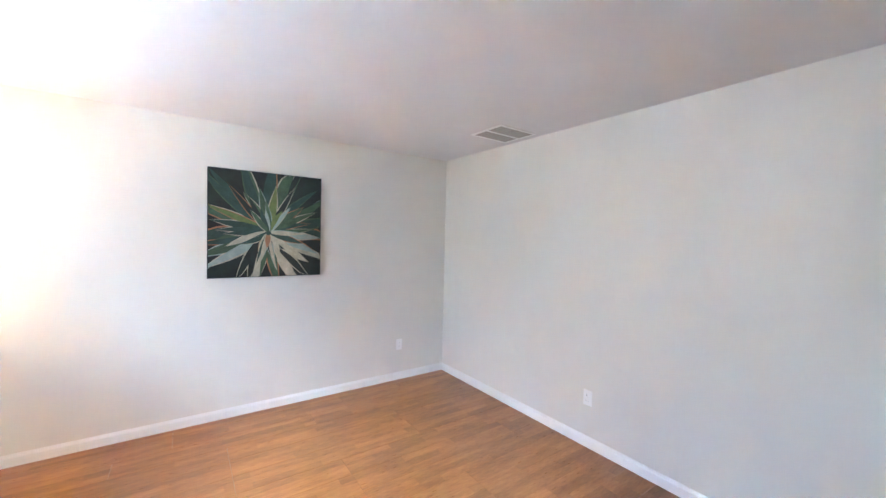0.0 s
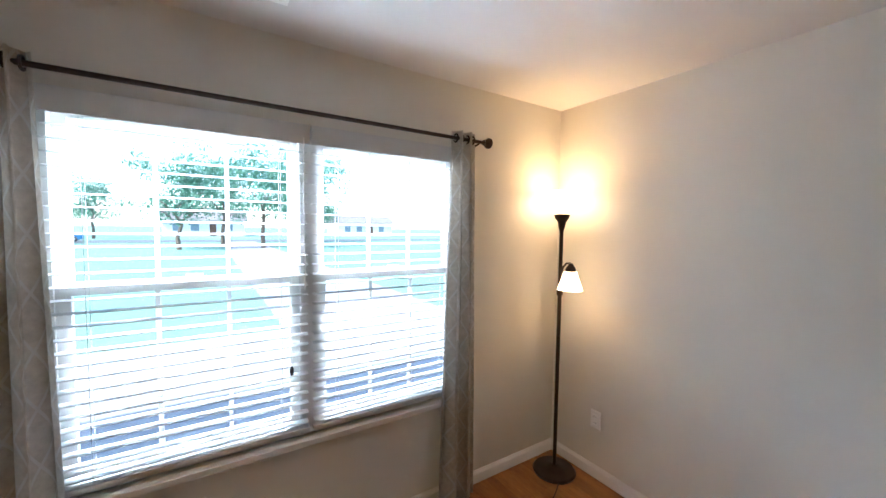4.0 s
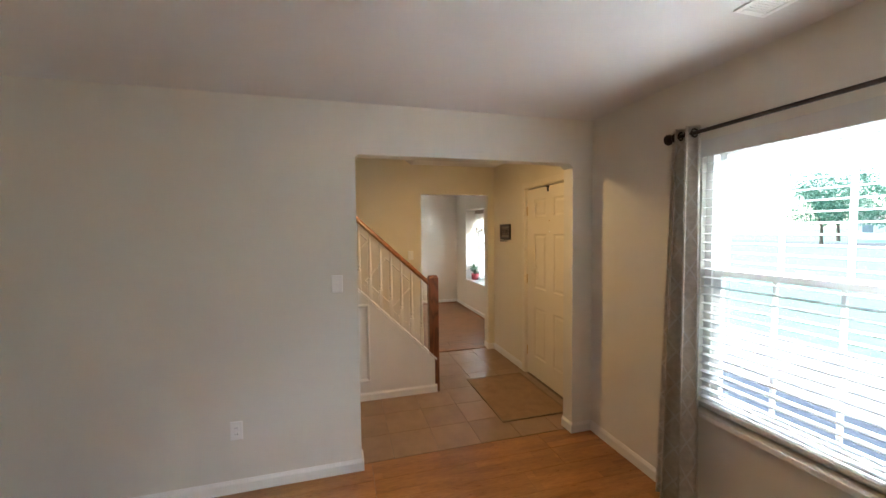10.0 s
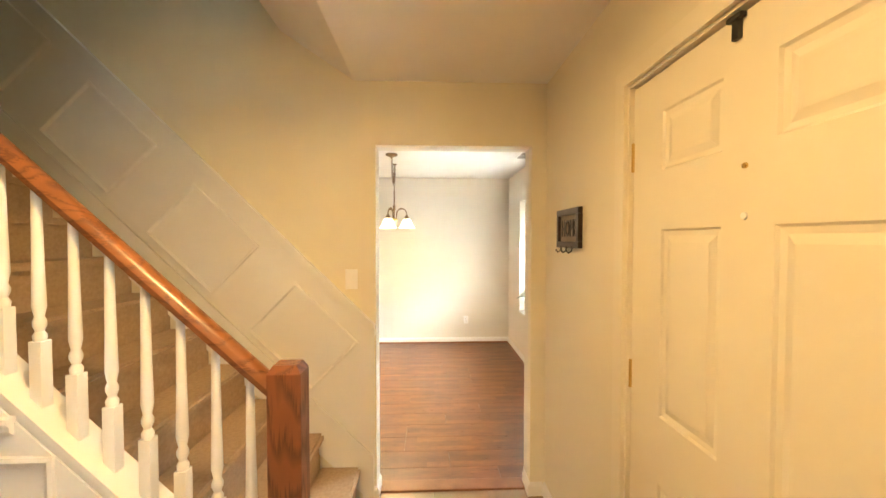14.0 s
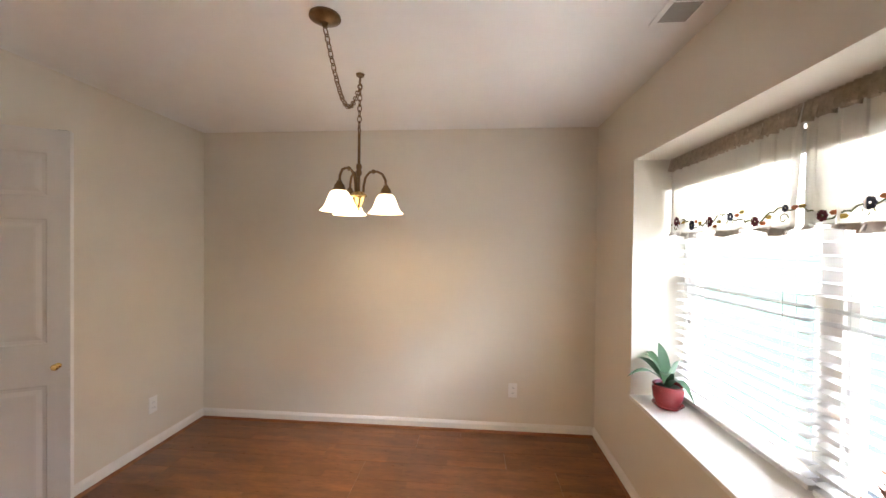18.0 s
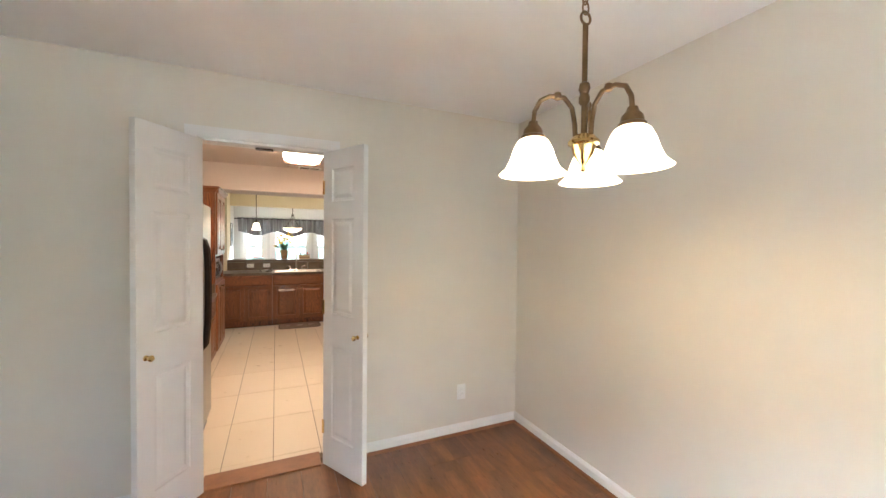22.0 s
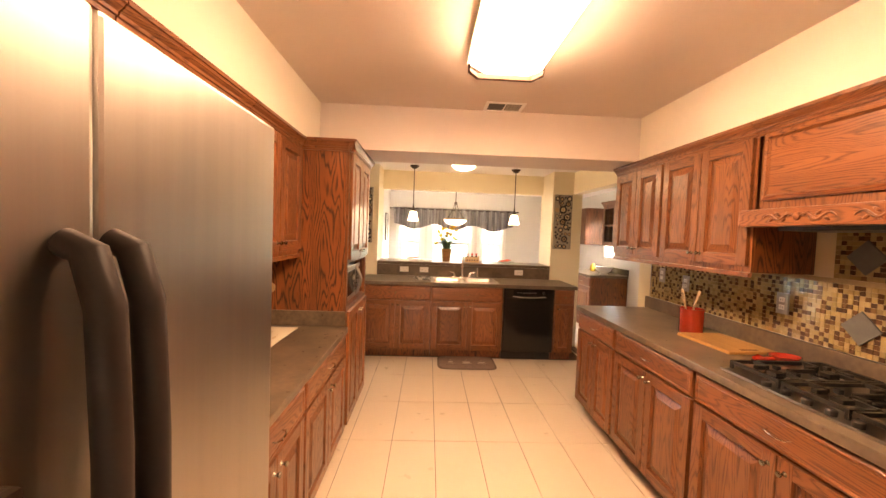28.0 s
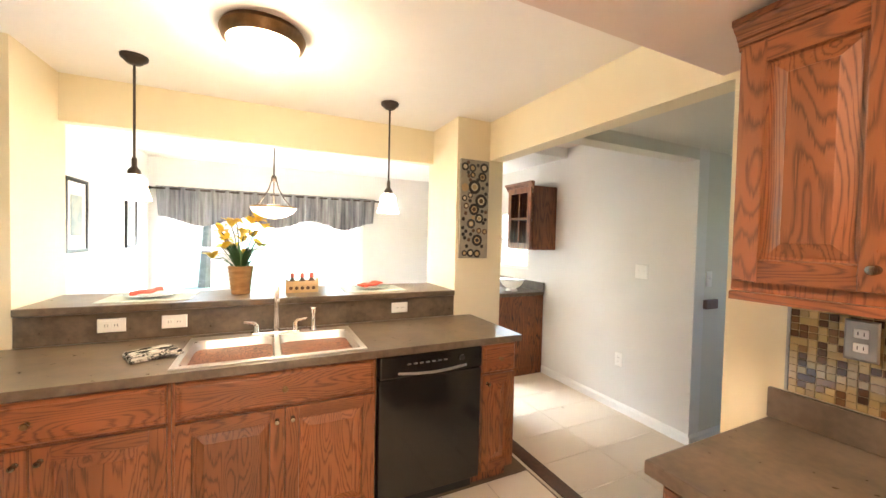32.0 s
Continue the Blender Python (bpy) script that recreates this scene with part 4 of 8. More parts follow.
setting("wall_stair_full", pierced("x", -1.125, -1.035, -5.0, YE, 0, H + 0.25), M_foyer, "warm cream wall beside the upper stairs", "wall")
part("cap", sloped(-1.135, -1.022, YN + 0.02, YE, zt0 - 0.017, -0.002, 0.022), M_trim, st, "white raking cap under the balusters")
part("skirt", sloped(-2.119, -2.10, -0.935, -4.0, 0.12, 0.14, 0.14), M_trim, st, "white raking skirt board")
part("wall_rail", sloped(-2.119, -2.082, -0.925, -4.0, 0.995, 0.02, 0.045), M_trim, st, "white raking chair rail")
part("wall_panel_back", sloped(-2.119, -2.113, -0.93, -4.0, 0.62, 0.36, 0.36), M_trim, st, "white painted wainscot above the stairs")
NRM = math.hypot(1, SL)
for k in range(5):
    ya, z = -1.38 - k * 0.557, 1.285 + k * 0.557 * 1.01
    bm = bmesh.new()
    du, dv = (0.505 / NRM, -0.505 * SL / NRM), (-0.385 * SL / NRM, -0.385 / NRM)
    outer = [(ya, z), (ya + du[0], z + du[1]), (ya + du[0] + dv[0], z + du[1] + dv[1]), (ya + dv[0], z + dv[1])]
    cy, cz = sum(p[0] for p in outer) / 4, sum(p[1] for p in outer) / 4
    rings = []
    for s, dx in ((1.0, 0.0), (1.0, 0.014), (0.955, 0.018), (0.925, 0.004), (0.92, 0.0)):
        rings.append([bm.verts.new((-2.113 + dx, cy + (y - cy) * s, cz + (zz - cz) * s)) for y, zz in outer])
    for a, b in zip(rings, rings[1:]):
        for i in range(4):
            bm.faces.new((a[i], a[(i + 1) % 4], b[(i + 1) % 4], b[i]))
    part("panel_moulding", bm, M_trim, st, "white tilted panel moulding")
# balusters
zc = lambda y: zt0 + (YN - y) * SL + 0.012
for k in range(8):
    y = -1.147 - k * 0.0995
    z0 = zc(y) - 0.01
    z1 = 1.035 + (YN - y) * RAIL
    bm = boxes((-1.097, y - 0.017, z0, -1.063, y + 0.017, z0 + 0.20), bevel=0.002)
    h = z1 - z0
    lathe([(0.0, 0.20), (0.015, 0.20), (0.0165, 0.215), (0.010, 0.228), (0.016, 0.245), (0.016, 0.256), (0.011, 0.27), (0.0165, 0.30), (0.014, 0.42), (0.0115, 0.62), (0.010, h), (0, h)], 12, (-1.08, y, z0), bm)
    part("baluster", bm, M_trim, st, "white turned baluster", True)
# newel and handrail
bm = boxes((-1.112, -1.081, 0, -1.034, -0.983, 1.145), bevel=0.004)
vs = [(-1.1105, -1.0795), (-1.0355, -1.0795), (-1.0355, -0.9845), (-1.1105, -0.9845)]
a = [bm.verts.new((x, y, 1.144)) for x, y in vs]
b = [bm.verts.new((-1.08 + (x + 1.08) * 0.72, -1.032 + (y + 1.032) * 0.72, 1.165)) for x, y in vs]
for i in range(4):
    bm.faces.new((a[i], a[(i + 1) % 4], b[(i + 1) % 4], b[i]))
bm.faces.new(b)
part("newel_post", bm, M_newel, st, "dark stained oak newel post")
bm = bmesh.new()
prof = [(-0.030, -0.028), (0.030, -0.028), (0.034, -0.005), (0.028, 0.012), (0.016, 0.026), (0, 0.031), (-0.016, 0.026), (-0.028, 0.012), (-0.034, -0.005)]
ya, yb, zr = -1.05, YE + 0.005, 1.068
ends = [[bm.verts.new((-1.08 + u, y, zr + (-1.05 - y) * RAIL + w)) for u, w in prof] for y in (ya, yb)]
for i in range(len(prof)):
    j = (i + 1) % len(prof)
    bm.faces.new((ends[0][i], ends[0][j], ends[1][j], ends[1][i]))
bm.faces.new(ends[0]), bm.faces.new(ends[1][::-1])
part("handrail", bm, M_rail, st, "stained oak handrail", True)
part("rosette", lathe([(0, 0), (0.062, 0), (0.064, 0.008), (0.055, 0.016), (0.045, 0.018), (0.04, 0.026), (0, 0.028)], 24), M_newel, st, "round oak rosette on the wall end", True, pose(-1.08, YE, zr + (-1.05 - YE) * RAIL, -90))
# wainscot on the hall side
XW = -1.035
setting("trim_chair_rail", extrude_profile(((0, 0), (0.012, 0.0), (0.022, 0.012), (0.022, 0.024), (0.03, 0.035), (0.026, 0.048), (0, 0.05)), (XW, -5.0, 0.99), (XW, -1.765, 0.99), (1, 0, 0)), M_trim, "white chair rail moulding", "trim")
setting("trim_wainscot", boxes((XW, -5.0, 0.1, XW + 0.004, YE, 0.99)), M_trim, "white painted wainscot", "trim")
setting("trim_raking", sloped(XW, XW + 0.009, -1.09, YE, zt0 + 0.02, 0.045, 0.008), M_trim, "white raking moulding along the stair wall", "trim")
setting("trim_wall_end", boxes((-1.129, YE, 1.27, -1.031, YE + 0.006, H)), M_foyer, "smooth plaster end of the wall", "trim")
for ya, yb in ((-2.19, -1.66), (-2.95, -2.46), (-3.71, -3.22)):
    bm = bmesh.new()
    rings = []
    for s, dx in ((0, 0), (0, 0.013), (0.012, 0.016), (0.03, 0.006), (0.034, 0.0)):
        rings.append([bm.verts.new((XW + 0.003 + dx, y, z)) for y, z in ((ya + s, 0.18 + s), (yb - s, 0.18 + s), (yb - s, 0.925 - s), (ya + s, 0.925 - s))])
    for a, b in zip(rings, rings[1:]):
        for i in range(4):
            bm.faces.new((a[i], a[(i + 1) % 4], b[(i + 1) % 4], b[i]))
    setting("trim_panel_frame", bm, M_trim, "white picture-frame panel moulding", "trim")
base_run("baseboard", [((XW, -5.0), (XW, YN + 0.02), (1, 0)), ((XW + 0.016, YN), (-1.125, YN), (0, 1))])

here = WEST
# ---- kitchen cabinets ----
STEPS = ((0, 0), (0.004, 0.014), (0.011, 0.015), (0.044, 0.003), (0.046, 0.001), (0.05, 0.001))


def cab_door(parent, x0, z0, x1, z1, knob=None, name="door", pull=False):
    """A raised-panel door on the front y = 0, 20 mm thick, proud toward -y."""
    w, h = x1 - x0, z1 - z0
    s = min(0.058, w * 0.24)
    bm = bmesh.new()
    nested(bm, s - 0.001, s - 0.001, w - s + 0.001, h - s + 0.001, -0.021, STEPS)
    d = part(name, bm, M_oakv, parent, "raised-panel oak door", at=pose(x0, 0, z0))
    for x in (0, w - s):
        part("stile", boxes((x, -0.021, 0, x + s, -0.001, h), bevel=0.003), M_oakv, d)
    for z in (0, h - s):
        part("rail", boxes((s, -0.0205, z + 0.0005, w - s, -0.001, z + s - 0.0005)), M_oakh, d)
    if knob:
        kx = w - 0.03 if knob[0] == "r" else 0.03
        kz = h - 0.05 if knob[1] == "t" else 0.05
        part("knob", lathe([(0, 0), (0.010, 0), (0.008, 0.004), (0.005, 0.008), (0.005, 0.014), (0.009, 0.018), (0.0115, 0.022), (0.010, 0.027), (0, 0.029)], 12), M_knob, d, "small dark nickel knob", True, pose(kx, -0.021, kz, 90))
    return d


def cab_drawer(parent, x0, z0, x1, z1, pull=True, knob=False):
    w, h = x1 - x0, z1 - z0
    bm = bmesh.new()
    nested(bm, 0, 0, w, h, -0.001, ((0, 0), (0, -0.014), (0.008, -0.021), (0.016, -0.021), (0.020, -0.018), (0.026, -0.020)))
    d = part("drawer_front", bm, M_oakh, parent, "oak drawer front", at=pose(x0, 0, z0))
    if knob:
        part("knob", lathe([(0, 0), (0.009, 0), (0.005, 0.006), (0.005, 0.013), (0.011, 0.018), (0.013, 0.023), (0.010, 0.028), (0, 0.030)], 12), M_brass, d, "small bronze knob", True, pose(w / 2, -0.021, h / 2, 90))
    elif pull:
        c = w / 2
        bm = tube([(c - 0.045, -0.020, h / 2), (c - 0.042, -0.036, h / 2 - 0.002), (c - 0.02, -0.044, h / 2 - 0.004), (c + 0.02, -0.044, h / 2 - 0.004), (c + 0.042, -0.036, h / 2 - 0.002), (c + 0.045, -0.020, h / 2)], 0.004, 6)
        part("pull", bm, M_chrome, d, "thin chrome bow pull", True)
    return d


def cab_body(parent, w, dep, z0, z1, toe=True, face=0.035, opens=(), stile=0.03):
    """A carcass with a face frame; local x 0..w, front at y = 0."""
    bm = bmesh.new()
    zb = z0 + (0.10 if toe else 0)
    box(bm, 0.001, 0.018, zb, w - 0.001, dep, z1)
    if toe:
        box(bm, 0.001, 0.075, z0, w - 0.001, dep, zb - 0.001)
    b = part("body", bm, M_oakb, parent, "oak carcass")
    part("face_frame", boxes((0, 0, zb, w, 0.0175, z1), bevel=0.001), M_oakv, parent)
    return b


def base_unit(m, w, doors, drawers, label, dep=0.58, knobs=None, group="", top=0.872, knob=False, tall=0.155):
    c = thing("base_cabinet", label, "cabinet", m, group)
    cab_body(c, w, dep, 0, top)
    g = 0.012
    zd = top - tall
    if drawers:
        dw = (w - g * (drawers + 1)) / drawers
        for k in range(drawers):
            cab_drawer(c, g + k * (dw + g), zd + 0.012, g + k * (dw + g) + dw, top - 0.012, knob=knob)
    ww = (w - 2 * g - 0.006 * (doors - 1)) / doors
    for k in range(doors):
        x = g + k * (ww + 0.006)
        side = ("r" if k % 2 == 0 else "l") if doors > 1 else (knobs or "l")
        cab_door(c, x, 0.115, x + ww, (zd if drawers else top - 0.012), (side, "t"))
    return c


CROWN = ((0, -0.012), (0.010, -0.012), (0.010, -0.002), (0.016, 0.0), (0.018, 0.012), (0.024, 0.014), (0.026, 0.024), (0.040, 0.036), (0.044, 0.044), (0.050, 0.046), (0.050, 0.062), (0, 0.062))


def wall_unit(m, w, doors, z0, z1, label, dep=0.30, group="", crown=True):
    c = thing("wall_cabinet", label, "cabinet", m, group)
    cab_body(c, w, dep, z0, z1, toe=False)
    g = 0.012
    ww = (w - 2 * g - 0.006 * (doors - 1)) / doors
    for k in range(doors):
        x = g + k * (ww + 0.006)
        side = ("r" if k % 2 == 0 else "l") if doors > 1 else "r"
        cab_door(c, x, z0 + 0.03, x + ww, z1 - 0.03, (side, "b"))
    if crown:
        part("crown", extrude_profile(CROWN, (0, 0, z1 - 0.02), (w, 0, z1 - 0.02), (0, -1, 0)), M_oakh, c, "oak crown moulding")
        part("light_rail", boxes((0, -0.012, z0 - 0.025, w, 0.01, z0 - 0.001), bevel=0.004), M_oakh, c)
    return c


UZ0, UZ1 = 1.35, 2.045
# peninsula, facing the cooking side
PY, PX = -6.96, -2.58
rot = lambda x, y, a: pose(x, y, 0, 0, 0, a)
base_unit(rot(-2.565, PY, 180), 0.835, 2, 1, "red oak base cabinet with a wide drawer beside the sink", group="peninsula cabinets", knob=True, tall=0.185)
base_unit(rot(-3.403, PY, 180), 0.855, 2, 1, "red oak sink base cabinet with a false drawer front", group="peninsula cabinets", knob=True, tall=0.185)
base_unit(rot(-4.875, PY, 180), 0.245, 1, 1, "narrow red oak base cabinet at the counter end", group="peninsula cabinets", knob=True, tall=0.185)
dw = thing("dishwasher", "black built-in dishwasher under the gray counter", "dishwasher", rot(-4.264, PY, 180))
part("tub", boxes((0.002, 0.02, 0.10, 0.603, 0.57, 0.868)), M_black, dw)
part("door", boxes((0.004, -0.03, 0.11, 0.601, 0.019, 0.745), bevel=0.006), M_blackg, dw, "glossy black door")
part("control_panel", boxes((0.004, -0.036, 0.75, 0.601, 0.019, 0.866), bevel=0.008), M_blackg, dw, "black control panel with a curved lip")
part("handle", tube([(0.10, -0.036, 0.775), (0.2, -0.046, 0.768), (0.30, -0.05, 0.765), (0.40, -0.046, 0.768), (0.50, -0.036, 0.775)], 0.007, 6), M_steel, dw, "silver edge of the handle recess", True)
for k in range(7):
    part("button", boxes((0.15 + k * 0.035, -0.039, 0.815, 0.17 + k * 0.035, -0.036, 0.823)), M_steel, dw)
part("dial", lathe([(0, 0), (0.016, 0), (0.015, 0.012), (0, 0.013)], 14), M_black, dw, "", True, pose(0.47, -0.036, 0.82, 90))
part("toe_panel", boxes((0.004, 0.06, 0.0, 0.601, 0.07, 0.098)), M_black, dw)


def counter(name, label, polys, z=0.91, th=0.038):
    bm = boxes(*[(x0, y0, z - th, x1, y1, z) for x0, y0, x1, y1 in polys], bevel=0.006)
    return single(name, bm, M_count, label, "countertop")


# sink cut-out: the worktop is laid round it
SX0, SX1, SY0, SY1 = -4.20, -3.40, -7.455, -6.97
bm = pierced("y", 0.872, 0.91, -5.14, -2.545, -7.55, -6.92, [(SX0, SX1, SY0, SY1)])
for v in bm.verts:
    v.co = (v.co.x, v.co.z, v.co.y)
single("countertop", bm, M_count, "gray laminate peninsula countertop with a sink cut-out", "countertop")
bar = thing("breakfast_bar", "raised gray laminate breakfast bar behind the sink", "bar")
part("front", boxes((-4.998, -7.568, 0.912, -2.672, -7.552, 1.058)), M_count, bar, "gray laminate backsplash under the bar")
part("top", boxes((-4.995, -8.02, 1.062, -2.675, -7.53, 1.10), bevel=0.006), M_count, bar, "gray laminate bar top")
# east run: fridge, counter, pantry
XE = -2.79
ECZ = 0.83
for y, w in ((-3.68, 0.63), (-4.31, 0.83)):
    base_unit(pose(XE, y, 0, 0, 0, -90), w - 0.002, 2, 1, "red oak base cabinet beside the refrigerator", group="east base cabinets", top=ECZ - 0.04)
counter("countertop", "gray laminate countertop between refrigerator and pantry", [(-2.82, -5.138, -2.175, -3.68)], ECZ)
single("backsplash_ledge", boxes((-2.198, -5.138, ECZ + 0.002, -2.176, -3.68, ECZ + 0.105), bevel=0.004), M_count, "gray laminate upstand behind the counter", "backsplash")
single("backsplash_ledge", boxes((-2.80, -5.138, ECZ + 0.002, -2.199, -5.12, ECZ + 0.105), bevel=0.004), M_count, "gray laminate upstand against the pantry side", "backsplash")
for y, w in ((-3.675, 0.74), (-4.415, 0.725)):
    wall_unit(pose(-2.475, y, 0, 0, 0, -90), w - 0.002, 2, 1.32, UZ1, "red oak wall cabinet over the gray counter", group="east wall cabinets")
wall_unit(pose(-2.475, -2.715, 0, 0, 0, -90), 0.955, 2, 1.80, UZ1, "short red oak cabinet over the refrigerator", group="east wall cabinets")
pan = thing("pantry_cabinet", "tall red oak pantry cabinet with a built-in microwave", "cabinet", pose(-2.80, -5.142, 0, 0, 0, -90))
PW = 0.75
for x in (0.0, PW - 0.02):
    part("side_panel", boxes((x, 0.018, 0.10, x + 0.02, 0.62, UZ1)), M_oakb, pan, "oak side panel with bold grain")
part("back_panel", boxes((0.02, 0.60, 0.1, PW - 0.02, 0.62, UZ1)), M_oakv, pan)
part("lower_case", boxes((0.02, 0.018, 0.10, PW - 0.02, 0.60, 0.955)), M_oakv, pan)
part("upper_case", boxes((0.02, 0.018, 1.265, PW - 0.02, 0.60, UZ1)), M_oakv, pan)
part("toe_kick", boxes((0.001, 0.075, 0, PW - 0.001, 0.62, 0.099)), M_oakh, pan)
part("face_frame", boxes((0, 0, 0.10, 0.045, 0.0175, UZ1), (PW - 0.045, 0, 0.10, PW, 0.0175, UZ1), (0.045, 0, 0.10, PW - 0.045, 0.0175, 0.958), (0.045, 0, 1.26, PW - 0.045, 0.0175, UZ1), bevel=0.001), M_oakv, pan)
for x0, x1, sd in ((0.03, PW / 2 - 0.003, "r"), (PW / 2 + 0.003, PW - 0.03, "l")):
    cab_door(pan, x0, 0.125, x1, 0.925, (sd, "t"))
    cab_door(pan, x0, 1.285, x1, UZ1 - 0.03, (sd, "b"))
part("crown", extrude_profile(CROWN, (-0.04, 0, UZ1 - 0.02), (PW + 0.04, 0, UZ1 - 0.02), (0, -1, 0)), M_oakh, pan, "oak crown moulding")
part("crown", extrude_profile(CROWN, (0, 0.33, UZ1 - 0.02), (0, -0.04, UZ1 - 0.02), (-1, 0, 0)), M_oakh, pan, "oak crown moulding")
mw = thing("microwave", "stainless steel microwave with black glass door in the pantry", "microwave", pose(-2.765, -5.192, 0.962, 0, 0, -90) @ Matrix.Diagonal((0.90, 1, 0.90, 1)))
part("case", boxes((0.005, 0.03, 0.0, 0.645, 0.45, 0.29)), M_black, mw)
part("door", boxes((0.005, -0.005, 0.004, 0.46, 0.03, 0.288), bevel=0.006), M_steel, mw, "brushed steel door frame")
part("window", boxes((0.045, -0.008, 0.045, 0.415, -0.004, 0.245), bevel=0.002), M_blackg, mw, "black door glass")
part("handle", tube([(0.452, -0.006 - 0.042 * math.sin(math.pi * k / 10), 0.02 + 0.025 * k) for k in range(11)], 0.0125, 10), M_steel, mw, "bowed steel handle", True)
part("panel_trim", boxes((0.465, -0.0055, 0.004, 0.645, 0.0, 0.05), (0.465, -0.0055, 0.25, 0.645, 0.0, 0.288), bevel=0.002), M_steel, mw, "steel strips round the controls")
part("control_panel", boxes((0.475, -0.004, 0.004, 0.645, 0.03, 0.288), bevel=0.004), M_blackg, mw, "black control panel")
part("display", boxes((0.52, -0.0065, 0.222, 0.572, -0.004, 0.236)), glow("green_digits", (0.15, 1.0, 0.25), 0.03, (0.02, 0.05, 0.02)), mw, "dim green clock display")
for r in range(5):
    for c in range(3):
        part("button", boxes((0.505 + c * 0.04, -0.006, 0.04 + r * 0.037, 0.535 + c * 0.04, -0.004, 0.065 + r * 0.037)), M_black, mw)

fr = thing("refrigerator", "stainless steel side-by-side refrigerator with dark handles", "refrigerator", pose(-2.98, -2.706, 0, 0, 0, -90))
M_fside = mat("gray_fridge_side", (0.10, 0.10, 0.10), 0.5, var=0.05)
part("cabinet", boxes((0.0, 0.075, 0.02, 0.815, 0.79, 1.712), bevel=0.004), M_fside, fr, "dark gray case")
for x0, x1 in ((0.003, 0.345), (0.349, 0.812)):
    d = part("door", boxes((x0, 0.0, 0.10, x1, 0.072, 1.722), bevel=0.007), M_steel, fr, "brushed steel door")
M_fhand = mat("dark_brown_handle", (0.02, 0.013, 0.011), 0.5, var=0.2, scale=20, spec=0.25)
for x in (0.308, 0.364):
    pts = [(x, 0.0, 1.468), (x, -0.026, 1.457), (x, -0.042, 1.40), (x, -0.049, 1.24), (x, -0.050, 1.08), (x, -0.047, 0.90), (x, -0.034, 0.74), (x, 0.0, 0.70)]
    part("handle", tube(pts, [0.015, 0.017, 0.0175, 0.0175, 0.0175, 0.0175, 0.017, 0.015], 12), M_fhand, fr, "dark bowed handle", True)
part("dispenser", boxes((0.03, -0.012, 0.86, 0.24, 0.02, 1.25), bevel=0.01), M_blackg, fr, "black ice and water dispenser")
part("hood_lip", boxes((0.025, -0.03, 1.235, 0.245, 0.0, 1.262), bevel=0.008), M_iron, fr, "bronze dispenser lip")
part("recess", boxes((0.05, -0.0145, 0.88, 0.22, -0.0122, 1.06)), M_black, fr, "dark dispenser recess")
for r in range(3):
    for c in range(2):
        part("button", boxes((0.07 + c * 0.08, -0.0155, 1.10 + r * 0.035, 0.125 + c * 0.08, -0.0125, 1.112 + r * 0.035)), M_steel, fr)
part("toe_grille", boxes((0.01, 0.03, 0.0, 0.805, 0.07, 0.095)), M_black, fr)

# west run: oven tower, cooktop counter, wall cabinets
XR = -4.68
yr = -5.73
for w, d in ((0.62, 2), (0.765, 2), (0.88, 2)):
    base_unit(pose(XR, yr, 0, 0, 0, 90), w - 0.002, d, 1, "red oak base cabinet under the cooktop counter", group="west base cabinets")
    yr += w
counter("countertop", "gray laminate countertop with a gas cooktop", [(-5.275, -5.765, -4.65, -3.465)])
single("backsplash_ledge", boxes((-5.276, -5.765, 0.912, -5.256, -3.465, 1.01), bevel=0.004), M_count, "gray laminate upstand behind the cooktop counter", "backsplash")
for y, w in ((-5.73, 0.63), (-5.10, 0.713)):
    wall_unit(pose(-4.945, y, 0, 0, 0, 90), w - 0.002, 2, UZ0, UZ1, "red oak wall cabinet with two raised-panel doors", group="west wall cabinets", dep=0.33)
hood = thing("range_hood", "oak range hood with carved scroll band", "range hood", pose(-4.945, -4.385, 0, 0, 0, 90))
HWD = 0.92
part("chimney_front", boxes((0, 0.0, 1.66, HWD, 0.018, UZ1), bevel=0.002), M_oakv, hood, "flat oak hood front")
bm = bmesh.new()
nested(bm, 0.04, 1.70, HWD - 0.04, UZ1 - 0.03, -0.001, ((0, 0), (0, -0.012), (0.02, -0.018), (0.03, -0.006), (0.04, -0.006)))
part("hood_panel", bm, M_oakh, hood, "oak panel with diagonal grain")
part("band", boxes((-0.012, -0.075, 1.575, HWD + 0.0, 0.0, 1.655), bevel=0.008), M_oakh, hood, "oak band")
part("soffit", boxes((0, 0.0, 1.575, 0.018, 0.33, UZ1), (HWD - 0.018, 0.0, 1.575, HWD, 0.33, UZ1), (0.018, 0.019, 1.59, HWD - 0.018, 0.33, 1.61)), M_oakv, hood)
part("crown", extrude_profile(CROWN, (0, 0, UZ1 - 0.02), (HWD, 0, UZ1 - 0.02), (0, -1, 0)), M_oakh, hood, "oak crown moulding")
